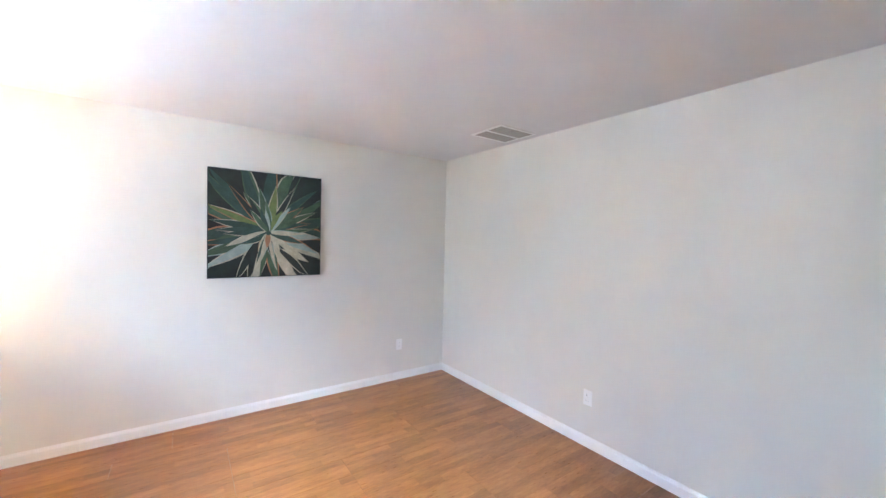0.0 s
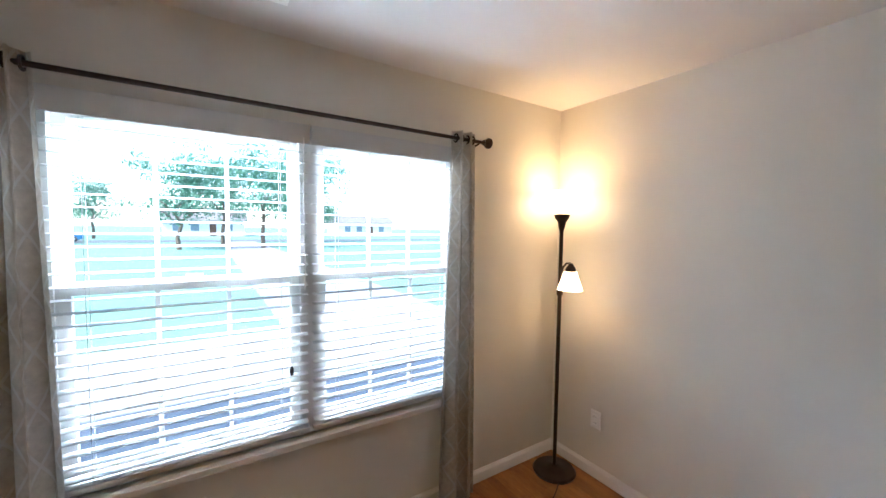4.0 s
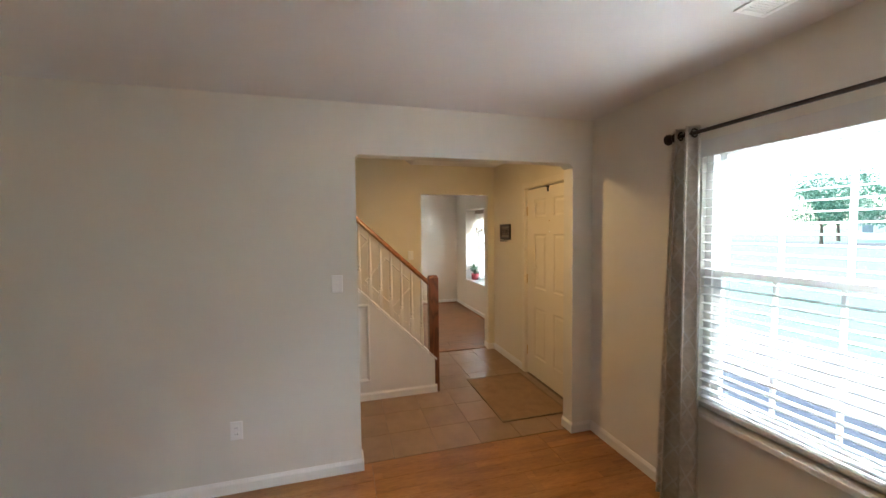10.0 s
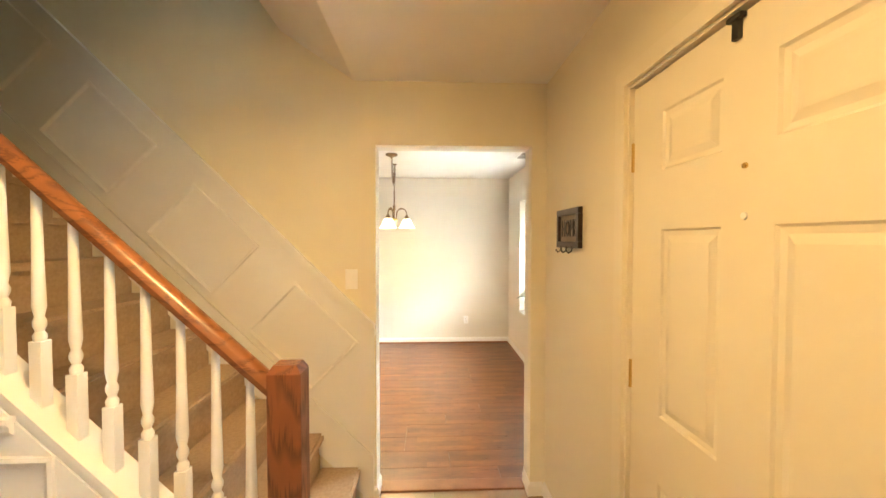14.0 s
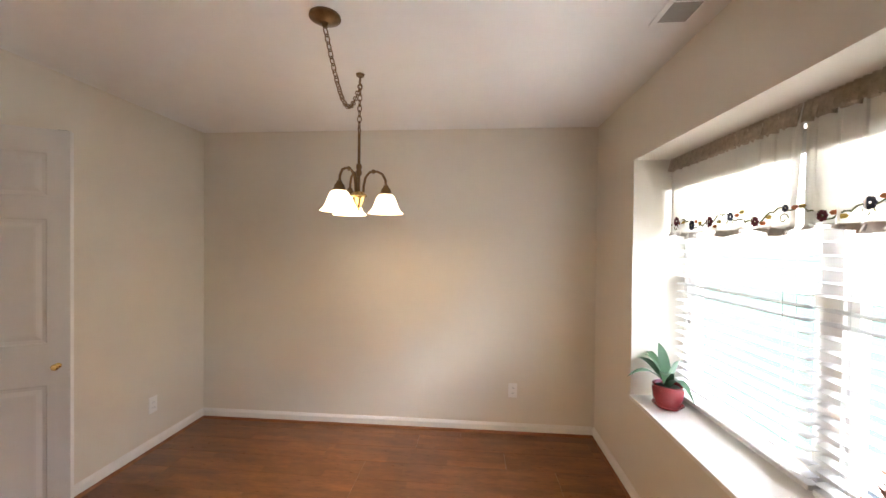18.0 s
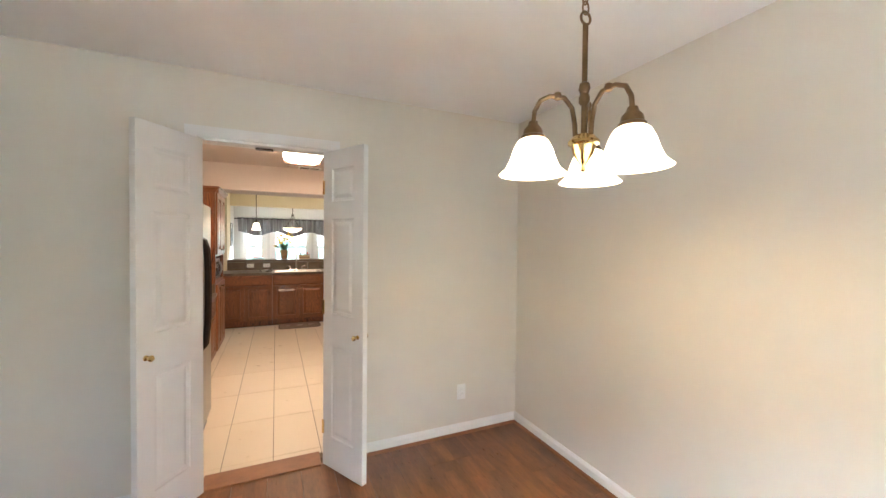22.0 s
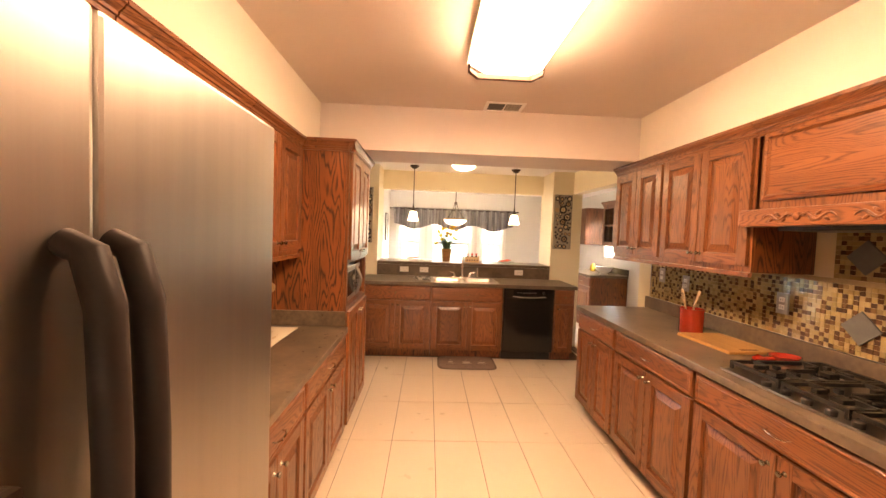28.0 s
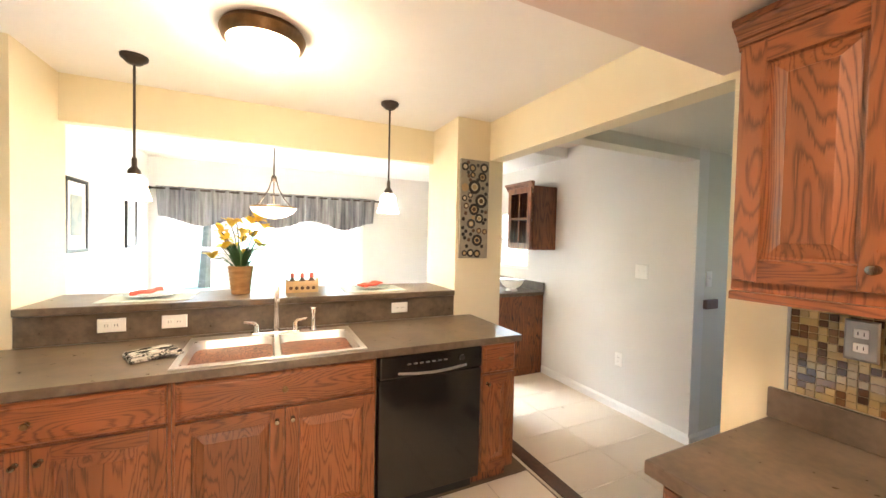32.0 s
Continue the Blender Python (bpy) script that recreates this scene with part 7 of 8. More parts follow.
part("rim", boxes((xa, ya, 0.0008, xb, ya + 0.075, 0.007), (xa, yb - 0.03, 0.0008, xb, yb, 0.007), (xa, ya + 0.075, 0.0008, xa + 0.03, yb - 0.03, 0.007), (xb - 0.03, ya + 0.075, 0.0008, xb, yb - 0.03, 0.007), (xm - 0.014, ya + 0.075, 0.0008, xm + 0.014, yb - 0.03, 0.007), bevel=0.002), M_sink, sk, "flat brushed steel rim")
for x0, x1 in ((xa + 0.029, xm - 0.013), (xm + 0.013, xb - 0.029)):
    bm = bmesh.new()
    y0, y1 = ya + 0.074, yb - 0.029
    rings = []
    for s, z in ((0, 0.003), (0.006, -0.01), (0.012, -0.14), (0.035, -0.168), (0.09, -0.172)):
        ring = []
        cr = 0.05
        for cx, cy, a0 in ((x1 - s - cr, y1 - s - cr, 0), (x0 + s + cr, y1 - s - cr, 90), (x0 + s + cr, y0 + s + cr, 180), (x1 - s - cr, y0 + s + cr, 270)):
            for q in range(5):
                a = radians(a0 + q * 22.5)
                ring.append(bm.verts.new((cx + cr * math.cos(a), cy + cr * math.sin(a), z)))
        rings.append(ring)
    for a, b in zip(rings, rings[1:]):
        for i in range(20):
            bm.faces.new((a[i], a[(i + 1) % 20], b[(i + 1) % 20], b[i]))
    bm.faces.new(rings[-1])
    part("bowl", bm, M_sink, sk, "deep steel bowl", True)
    part("drain", lathe([(0, 0.002), (0.03, 0.002), (0.04, 0.004), (0.042, 0)], 16, ((x0 + x1) / 2, (y0 + y1) / 2, -0.172)), M_chrome, sk, "", True)
fc = thing("faucet", "brushed two-handle kitchen faucet with side sprayer", "faucet", pose(xm, SY0 + 0.025, 0.917))
part("deck_plate", boxes((-0.13, -0.025, 0, 0.13, 0.025, 0.014), bevel=0.006), M_chrome, fc)
part("spout", tube([(0, 0, 0.01), (0, 0, 0.20), (0, 0.01, 0.24), (0, 0.05, 0.275), (0, 0.10, 0.27), (0, 0.13, 0.235), (0, 0.135, 0.20)], [0.018, 0.014, 0.012, 0.012, 0.012, 0.012, 0.014], 12), M_chrome, fc, "tall gooseneck spout", True)
for x, s in ((-0.10, -1), (0.10, 1)):
    part("handle", tube([(x, 0, 0.01), (x, 0, 0.05), (x + s * 0.015, 0.0, 0.065), (x + s * 0.065, 0.01, 0.075)], [0.018, 0.014, 0.010, 0.006], 10), M_chrome, fc, "lever handle", True)
part("sprayer", lathe([(0, 0), (0.02, 0), (0.02, 0.01), (0.012, 0.02), (0.012, 0.10), (0.018, 0.12), (0.018, 0.135), (0, 0.14)], 14, (-0.20, 0, 0)), M_chrome, fc, "side sprayer", True)
tw = thing("dish_towel", "folded black and white patterned dish towel beside the sink", "towel", pose(-3.29, -7.20, 0.912, 0, 0, 25))
M_towel = mat("black_white_towel", (0.62, 0.61, 0.58), 0.9, second=(0.03, 0.03, 0.03), scale=16, stretch=(1, 3, 1), spec=0.1)
_r = [n for n in M_towel.node_tree.nodes if n.type == "VALTORGB"][0]
_r.color_ramp.elements[0].position, _r.color_ramp.elements[1].position = 0.47, 0.52
for k, (w, d) in enumerate(((0.10, 0.065), (0.095, 0.06), (0.085, 0.05))):
    part("fold", boxes((-w, -d, k * 0.011, w, d, k * 0.011 + 0.0105), bevel=0.004), M_towel, tw, at=pose(0.005 * k, 0, 0, 0, 0, 4 * k))

# bar: place settings, flowers, condiments
M_plate = mat("pale_aqua_plate", (0.62, 0.72, 0.68), 0.2, var=0.03, coat=0.3)
M_red = mat("coral_red_napkin", (0.62, 0.09, 0.05), 0.8, var=0.15, scale=40)
M_pm = mat("pale_aqua_placemat", (0.50, 0.58, 0.56), 0.8, var=0.08, scale=60, bump=0.3, bump_scale=300)
for x in (-3.15, -4.44):
    pm = single("placemat", boxes((-0.21, -0.15, 0, 0.21, 0.15, 0.003), bevel=0.001), M_pm, "pale aqua woven placemat on the bar top", "placemat", pose(x, -7.76, 1.1005), "bar place settings")
    pl = single("plate", lathe([(0, 0.002), (0.06, 0.002), (0.075, 0.008), (0.125, 0.016), (0.127, 0.018), (0.122, 0.019), (0.073, 0.012), (0, 0.006)], 30), M_plate, "pale aqua dinner plate on a placemat", "plate", pose(x, -7.76, 1.104), "bar place settings", smooth=True)
    nk = thing("napkin", "folded coral red napkin lying on a plate", "napkin", pose(x + 0.02, -7.75, 1.116, 0, 0, 15), "bar place settings")
    bm = bmesh.new()
    n = 12
    a = [[bm.verts.new((-0.075 + 0.15 * i / n, sy * 0.05, 0.004 + th + (0.022 * (1 - i / n) if i < n * 0.55 else 0.008) + 0.004 * math.sin(i))) for i in range(n + 1)] for sy, th in ((-1, 0), (1, 0), (1, 0.012), (-1, 0.012))]
    for r in range(4):
        for i in range(n):
            bm.faces.new((a[r][i], a[r][i + 1], a[(r + 1) % 4][i + 1], a[(r + 1) % 4][i]))
    bm.faces.new([q[0] for q in a]), bm.faces.new([q[-1] for q in a][::-1])
    part("cloth", bm, M_red, nk, "", True)
fw = thing("flower_basket", "woven basket of yellow silk lilies on the bar", "flowers", pose(-3.60, -7.78, 1.101))
M_wick = mat("honey_wicker", (0.34, 0.19, 0.07), 0.7, second=(0.20, 0.10, 0.035), scale=14, stretch=(1, 1, 5))
prof = []
for k in range(15):
    z = 0.175 * k / 14
    prof.append((0.052 + 0.02 * k / 14 + (0.0025 if k % 2 else -0.0015), z))
part("basket", lathe([(0, 0)] + prof + [(0.066, 0.175), (0.06, 0.15), (0, 0.15)], 24), M_wick, fw, "honey wicker basket", True)
rnd = random.Random(21)
M_yel = mat("yellow_petals", (0.80, 0.58, 0.03), 0.6, second=(0.70, 0.45, 0.02), scale=20)
for k in range(15):
    a = rnd.uniform(0, 6.28)
    R, zt = rnd.uniform(0.05, 0.20), rnd.uniform(0.28, 0.46)
    if R > 0.14:
        zt = rnd.uniform(0.22, 0.36)
    tip = Vector((R * math.cos(a), R * math.sin(a), zt))
    part("stem", tube([(0.02 * math.cos(a), 0.02 * math.sin(a), 0.14), tip * 0.6 + Vector((0, 0, 0.09)), tip], 0.003, 5), M_green, fw)
    bm = bmesh.new()
    for p in range(6):
        q = p * math.pi / 3 + a
        blade(bm, tip, tip + Vector((0.062 * math.cos(q), 0.062 * math.sin(q), rnd.uniform(-0.01, 0.06))), 0.021, 0.018, 4)
    part("bloom", bm, M_yel, fw, "yellow lily bloom", True)
for k in range(30):
    a = rnd.uniform(0, 6.28)
    part("leaf", blade(bmesh.new(), (0.02 * math.cos(a), 0.02 * math.sin(a), 0.15), (rnd.uniform(0.08, 0.2) * math.cos(a), rnd.uniform(0.08, 0.2) * math.sin(a), rnd.uniform(0.2, 0.38)), 0.013, 0.05), M_green, fw, "", True)
rk = thing("condiment_rack", "small wooden rack with red-capped condiment bottles on the bar", "rack", pose(-3.96, -7.75, 1.101))
M_birch = mat("pale_birch_wood", (0.52, 0.36, 0.19), 0.55, var=0.15, scale=12, stretch=(0.3, 1, 3))
part("tray", boxes((-0.10, -0.04, 0, 0.10, 0.04, 0.008), (-0.10, -0.04, 0.008, 0.10, -0.034, 0.075), (-0.10, 0.034, 0.008, 0.10, 0.04, 0.075), (-0.10, -0.034, 0.008, -0.093, 0.034, 0.09), (0.093, -0.034, 0.008, 0.10, 0.034, 0.09), bevel=0.0015), M_birch, rk, "pale wood tray")
for k in range(3):
    x = -0.06 + 0.06 * k
    bt = part("bottle", lathe([(0, 0.009), (0.022, 0.009), (0.022, 0.075), (0.010, 0.092), (0.010, 0.098), (0, 0.098)], 14, (x, 0, 0)), M_dark, rk, "dark bottle", True)
    part("cap", lathe([(0, 0.125), (0.012, 0.125), (0.013, 0.097), (0, 0.097)], 12, (x, 0, 0)), M_red, bt, "red cap", True)
for k in range(5):
    part("carving", lathe([(0, 0), (0.012, 0), (0.009, 0.004), (0, 0.005)], 8), M_dark, rk, "", False, pose(-0.07 + 0.035 * k, 0.04, 0.03, -90))

# panels of circles on the columns
CIR = [mat("circle_" + n, c, 0.7, var=0.15, scale=30) for n, c in (("charcoal", (0.03, 0.03, 0.035)), ("brown", (0.09, 0.05, 0.03)), ("tan", (0.40, 0.28, 0.15)), ("slate", (0.13, 0.15, 0.17)), ("cream", (0.55, 0.47, 0.33)), ("rust", (0.32, 0.08, 0.04)), ("black", (0.012, 0.012, 0.014)))]
M_artb = mat("taupe_art_board", (0.33, 0.29, 0.22), 0.7, second=(0.20, 0.19, 0.165), scale=11)


def circle_panel(m, seed, label):
    p = thing("wall_art", label, "wall art", m, "circle panels")
    part("board", boxes((-0.12, -0.025, -0.365, 0.12, 0, 0.365), bevel=0.003), M_artb, p, "taupe canvas board")
    rnd = random.Random(seed)
    spots = []
    for _ in range(900):
        r = rnd.choice((0.052, 0.044, 0.036, 0.03, 0.022, 0.014))
        x, z = rnd.uniform(-0.118 + r, 0.118 - r), rnd.uniform(-0.363 + r, 0.363 - r)
        if all((x - a) ** 2 + (z - b) ** 2 > (r + c) ** 2 * 0.8 for a, b, c in spots):
            spots.append((x, z, r))
        if len(spots) >= 46:
            break
    for i, (x, z, r) in enumerate(spots):
        y = -0.0256 - 0.0002 * (i % 5)
        ring = lathe([(0, 0), (r, 0), (r, 0.0006), (0, 0.0007)], 18)
        o = part("disc", ring, CIR[rnd.choice((0, 6, 6, 1, 2, 0, 6, 6, 1) if r > 0.012 else (0, 2, 5, 4, 6))], p, "", False, pose(x, y, z, 90))
        if r > 0.015:
            part("inner_disc", lathe([(0, 0), (r * 0.55, 0), (r * 0.53, 0.0006), (0, 0.0006)], 16), CIR[rnd.choice((4, 2, 2, 4))], o, "", False, pose(0, 0, 0.0008))
            if r > 0.03:
                part("inner_ring", lathe([(0, 0), (r * 0.36, 0), (r * 0.34, 0.0005), (0, 0.0005)], 14), CIR[rnd.choice((0, 1, 2, 4))], o, "", False, pose(0, 0, 0.0015))
    return p


circle_panel(pose(-5.14, -7.55, 1.70, 0, 0, 180), 31, "tall taupe panel of dark and cream circles on a column")
circle_panel(pose(-2.48, -7.55, 1.70, 0, 0, 180), 32, "tall taupe panel of dark circles beside the family room opening")

# cooktop and counter things
ck = thing("gas_cooktop", "steel gas cooktop with heavy black grates", "cooktop", pose(-4.955, -3.88, 0.911))
part("plate", boxes((-0.255, -0.375, 0, 0.245, 0.375, 0.012), bevel=0.005), M_steel, ck, "stainless steel plate")
for x, y, r in ((-0.13, -0.26, 0.045), (0.10, -0.26, 0.035), (-0.02, 0.0, 0.055), (-0.13, 0.26, 0.04), (0.10, 0.26, 0.045)):
    part("burner", lathe([(0, 0.012), (r, 0.012), (r * 1.05, 0.02), (r * 0.8, 0.028), (r * 0.75, 0.036), (0, 0.038)], 18, (x, y, 0)), M_blackg, ck, "black burner cap", True)
for y0 in (-0.365, -0.12, 0.125):
    y1 = y0 + 0.235
    bm = bmesh.new()
    b = 0.006
    for x in (-0.225, 0.20):
        box(bm, x - b, y0, 0.034, x + b, y1, 0.048)
    for y in (y0 + b, y1 - b):
        box(bm, -0.225, y - b, 0.034, 0.20, y + b, 0.048)
    ym = (y0 + y1) / 2
    for x in (-0.13, 0.10):
        for k in range(4):
            a = radians(45 + 90 * k)
            box(bm, x + 0.03 * math.cos(a) - b, ym + 0.03 * math.sin(a) - b, 0.036, x + 0.075 * math.cos(a) + b, ym + 0.075 * math.sin(a) + b, 0.052)
        box(bm, x - b, y0, 0.036, x + b, ym - 0.04, 0.052), box(bm, x - b, ym + 0.04, 0.036, x + b, y1, 0.052)
    box(bm, -0.225, ym - b, 0.036, -0.17, ym + b, 0.052), box(bm, -0.07, ym - b, 0.036, 0.05, ym + b, 0.052)
    for x in (-0.225, 0.20):
        for y in (y0 + b, y1 - b):
            box(bm, x - b, y - b, 0.012, x + b, y + b, 0.034)
    part("grate", bm, M_black, ck, "black cast iron grate")
for k in range(5):
    part("knob", lathe([(0, 0.012), (0.016, 0.012), (0.017, 0.03), (0.013, 0.034), (0, 0.034)], 14, (0.225, -0.16 + 0.08 * k, 0)), M_black, ck, "", True)
cr = thing("utensil_crock", "glossy red crock holding wooden spoons on the counter", "crock", pose(-5.05, -4.91, 0.911) @ Matrix.Diagonal((0.9, 0.9, 0.95, 1)))
M_redg = mat("glossy_red_ceramic", (0.34, 0.03, 0.018), 0.16, var=0.1, scale=8, coat=0.5)
part("pot", lathe([(0, 0), (0.072, 0), (0.076, 0.008), (0.076, 0.15), (0.080, 0.158), (0.080, 0.166), (0.072, 0.166), (0.070, 0.15), (0.068, 0.02), (0, 0.018)], 30), M_redg, cr, "glossy red crock", True)
for x, y, lx, ly, slot, turn in ((0.0, -0.03, 0.012, -0.035, True, 74), (0.01, 0.025, 0.03, 0.045, False, 62)):
    bm = tube([(x, y, 0.03), (x + lx * 0.5, y + ly * 0.5, 0.13), (x + lx, y + ly, 0.20)], 0.006, 6)
    spn = part("spoon_handle", bm, M_birch, cr, "wooden handle", True)
    hd = bmesh.new()
    half = [(0.008, 0.0), (0.022, 0.018), (0.030, 0.045), (0.031, 0.078), (0.026, 0.09), (0.0, 0.094)] if slot else [(0.008, 0.0), (0.018, 0.02), (0.027, 0.06), (0.033, 0.098), (0.0, 0.105)]
    ring = [(u, v) for u, v in half] + [(-u, v) for u, v in half[-2::-1]]
    fa, ba = [hd.verts.new((u, -0.003, v)) for u, v in ring], [hd.verts.new((u, 0.003, v)) for u, v in ring]
    hd.faces.new(fa), hd.faces.new(ba[::-1])
    for i in range(len(ring)):
        j = (i + 1) % len(ring)
        hd.faces.new((fa[i], fa[j], ba[j], ba[i]))
    head = part("spoon_head", hd, M_birch, spn, "slotted wooden head" if slot else "flat wooden head", False, pose(x + lx, y + ly, 0.195, -ly * 350, lx * 200, turn))
    if slot:
        for u in (-0.014, 0.0, 0.014):
            box_ = boxes((u - 0.0028, -0.0036, 0.03, u + 0.0028, 0.0036, 0.072))
            part("slot", box_, M_dark, cr, "dark slot in the spoon", False, head.matrix_basis.copy())
cbd = thing("cutting_board", "honey bamboo cutting board lying on the counter", "cutting board", pose(-5.067, -4.666, 0.911, 0, 0, 3))
M_bamboo = mat("bamboo_board", (0.50, 0.28, 0.10), 0.45, second=(0.40, 0.21, 0.07), scale=10, stretch=(6, 0.4, 1))
for k in range(5):
    part("strip", boxes((-0.14 + 0.056 * k, -0.187, 0, -0.1402 + 0.056 * (k + 1), 0.187, 0.016), bevel=0.002), M_bamboo, cbd)
# grip slot is a thin strip laid on top, its shade put into the colour
part("grip_slot", boxes((-0.05, 0.150, 0.0155, 0.05, 0.168, 0.0168), bevel=0.0004), mat("slot_shade_strip", (0.12, 0.055, 0.02), 0.8, var=0.1), cbd, "flat dark strip for the shade in the grip slot")
sr = thing("spoon_rest", "glossy red ceramic spoon rest behind the cooktop", "spoon rest", pose(-5.075, -4.36, 0.912, 0, 0, 4))
part("bowl", lathe([(0, 0.006), (0.035, 0.006), (0.050, 0.020), (0.058, 0.034), (0.061, 0.034), (0.055, 0.018), (0.040, 0.0), (0, 0.0)], 22), M_redg, sr, "", True, pose(-0.055, 0, 0) @ Matrix.Diagonal((1.25, 0.95, 1, 1)))
part("handle", tube([(0.0, 0, 0.024), (0.03, 0, 0.018), (0.06, 0, 0.018), (0.09, 0, 0.022), (0.112, 0, 0.020)], [0.016, 0.012, 0.014, 0.020, 0.012], 10), M_redg, sr, "", True)
pmk = thing("counter_mat", "white printed counter mat lying on the gray counter", "counter mat", pose(-2.345, -4.85, 0.831))
part("sheet", boxes((-0.16, -0.225, 0, 0.16, 0.225, 0.003), bevel=0.001), mat("ivory_vinyl", (0.70, 0.66, 0.52), 0.4, second=(0.66, 0.60, 0.45), scale=9), pmk, "ivory sheet")
M_print = mat("faded_tan_print", (0.44, 0.32, 0.16), 0.5, var=0.3, scale=30)
M_printl = mat("faint_sand_print", (0.57, 0.47, 0.29), 0.5, var=0.1, scale=30)


def leaf_print(x, y, a, size, m):
    bm = bmesh.new()
    pts = [(0, 0), (0.3, 0.13), (0.65, 0.16), (1, 0.02), (0.7, -0.10), (0.35, -0.08)]
    bm.faces.new([bm.verts.new((u * size, v * size, 0)) for u, v in pts[::-1]])
    part("leaf_print", bm, m, pmk, "faded printed leaf", False, pose(x, y, 0.0036, 0, 0, a))


for x, y, a, size, m in ((-0.02, 0.06, 110, 0.09, M_print), (0.0, 0.06, 60, 0.08, M_printl), (-0.03, 0.02, 150, 0.07, M_printl), (-0.05, 0.12, 30, 0.06, M_print), (0.03, -0.03, 100, 0.10, M_printl),
                         (-0.04, -0.12, 80, 0.07, M_printl), (0.02, -0.15, 140, 0.06, M_print), (0.08, 0.15, 200, 0.05, M_printl), (-0.10, -0.02, 95, 0.08, M_printl), (0.10, -0.05, 75, 0.05, M_print)):
    leaf_print(x, y, a, size, m)
for k in range(5):
    part("stem_print", tube([(-0.09 + 0.04 * k + 0.012 * math.sin(i * 1.1 + k), 0.13 - 0.035 * i - 0.02 * k, 0.0035) for i in range(6)], 0.0011, 4), M_print if k % 2 else M_printl, pmk, "thin printed stem")
mg = thing("mug", "plain white ceramic mug on the counter", "mug", pose(-2.27, -4.31, 0.831))
part("cup", lathe([(0, 0), (0.032, 0), (0.038, 0.03), (0.045, 0.10), (0.043, 0.101), (0.036, 0.03), (0.028, 0.008), (0, 0.007)], 22), M_white, mg, "", True)
part("handle", tube([(0, 0.04, 0.08), (0, 0.068, 0.075), (0, 0.072, 0.045), (0, 0.036, 0.03)], 0.006, 8), M_white, mg, "", True)
single("wooden_disc", lathe([(0, 0), (0.032, 0), (0.034, 0.004), (0.034, 0.016), (0.03, 0.02), (0.008, 0.02), (0.006, 0.017), (0, 0.017)], 24), M_birch, "round pale wood disc fixed to the pantry side", "wood disc", pose(-2.295, -5.14, 1.084, -90), smooth=True)

# kitchen mat
km = thing("kitchen_mat", "brown printed coffee mat lying in front of the sink", "mat", pose(-3.83, -6.82, 0))


def round_rect(w, d, r, z0, z1, n=6):
    bm = bmesh.new()
    ring = []
    for cx, cy, a0 in ((w - r, d - r, 0), (-w + r, d - r, 90), (-w + r, -d + r, 180), (w - r, -d + r, 270)):
        for q in range(n + 1):
            a = radians(a0 + 90 * q / n)
            ring.append((cx + r * math.cos(a), cy + r * math.sin(a)))
    lo, hi = [bm.verts.new((*p, z0)) for p in ring], [bm.verts.new((p[0] * 0.995, p[1] * 0.992, z1)) for p in ring]
    for i in range(len(ring)):
        bm.faces.new((lo[i], lo[(i + 1) % len(ring)], hi[(i + 1) % len(ring)], hi[i]))
    bm.faces.new(hi), bm.faces.new(lo[::-1])
    return bm


part("border", round_rect(0.335, 0.215, 0.10, 0.0005, 0.008), mat("dark_brown_mat_edge", (0.17, 0.115, 0.09), 0.9, var=0.2, scale=40), km, "dark brown border")
part("field", round_rect(0.312, 0.193, 0.085, 0.008, 0.0095), mat("taupe_mat", (0.27, 0.185, 0.15), 0.9, second=(0.22, 0.15, 0.12), scale=20, bump=0.3, bump_scale=200), km, "taupe field")
M_mcup = mat("pale_print", (0.50, 0.42, 0.34), 0.85, var=0.1)
for x, w, t in ((0.18, 0.032, "Café Mocha"), (0.0, 0.05, "Café Latte"), (-0.18, 0.045, "Cappuccino")):
    bm = lathe([(0, 0), (w * 0.8, 0.0), (w, 0.0008), (0, 0.0009)], 14, a0=180, a1=360)
    part("cup_print", bm, M_mcup, km, "pale printed cup", False, pose(x, -0.02, 0.0097, 0, 0, 180))
    part("saucer_print", boxes((x - w * 1.2, 0.035, 0.0096, x + w * 1.2, 0.045, 0.0103)), M_mcup, km)
    part("steam_print", tube([(x + 0.01 * math.sin(i), -0.035 - i * 0.012, 0.0098) for i in range(6)], 0.002, 4), M_mcup, km)
    text_mesh("lettering", t, 0.032, M_dark, km, pose(x, 0.075, 0.0098, 0, 0, 180), 0.0003, "dark script lettering")

# mosaic backsplashes
def mosaic_mat(name, island, dark):
    m = bpy.data.materials.new(name)
    m.use_nodes = True
    n, l = m.node_tree.nodes, m.node_tree.links
    b = n["Principled BSDF"]
    b.inputs["Roughness"].default_value, b.inputs["Coat Weight"].default_value = 0.08, 0.5
    src = (n.new("ShaderNodeNewGeometry").outputs["Random Per Island"] if island else n.new("ShaderNodeObjectInfo").outputs["Random"])
    r = n.new("ShaderNodeValToRGB")
    r.color_ramp.interpolation = "CONSTANT"
    cols = [(0.44, 0.33, 0.15), (0.39, 0.30, 0.13), (0.47, 0.37, 0.19), (0.36, 0.27, 0.12), (0.30, 0.22, 0.10), (0.42, 0.32, 0.16)]
    if dark:
        cols = [(0.10, 0.05, 0.022), (0.13, 0.066, 0.028), (0.08, 0.042, 0.022), (0.19, 0.115, 0.05), (0.15, 0.082, 0.036), (0.07, 0.04, 0.022)]
    e = r.color_ramp.elements
    e[0].color, e[0].position = (*cols[0], 1), 0
    e[1].color, e[1].position = (*cols[1], 1), 0.2
    for k, p in enumerate((0.38, 0.56, 0.72, 0.84)):
        x = e.new(p)
        x.color = (*cols[k + 2], 1)
    l.new(src, r.inputs[0]), l.new(r.outputs[0], b.inputs["Base Color"])
    return m


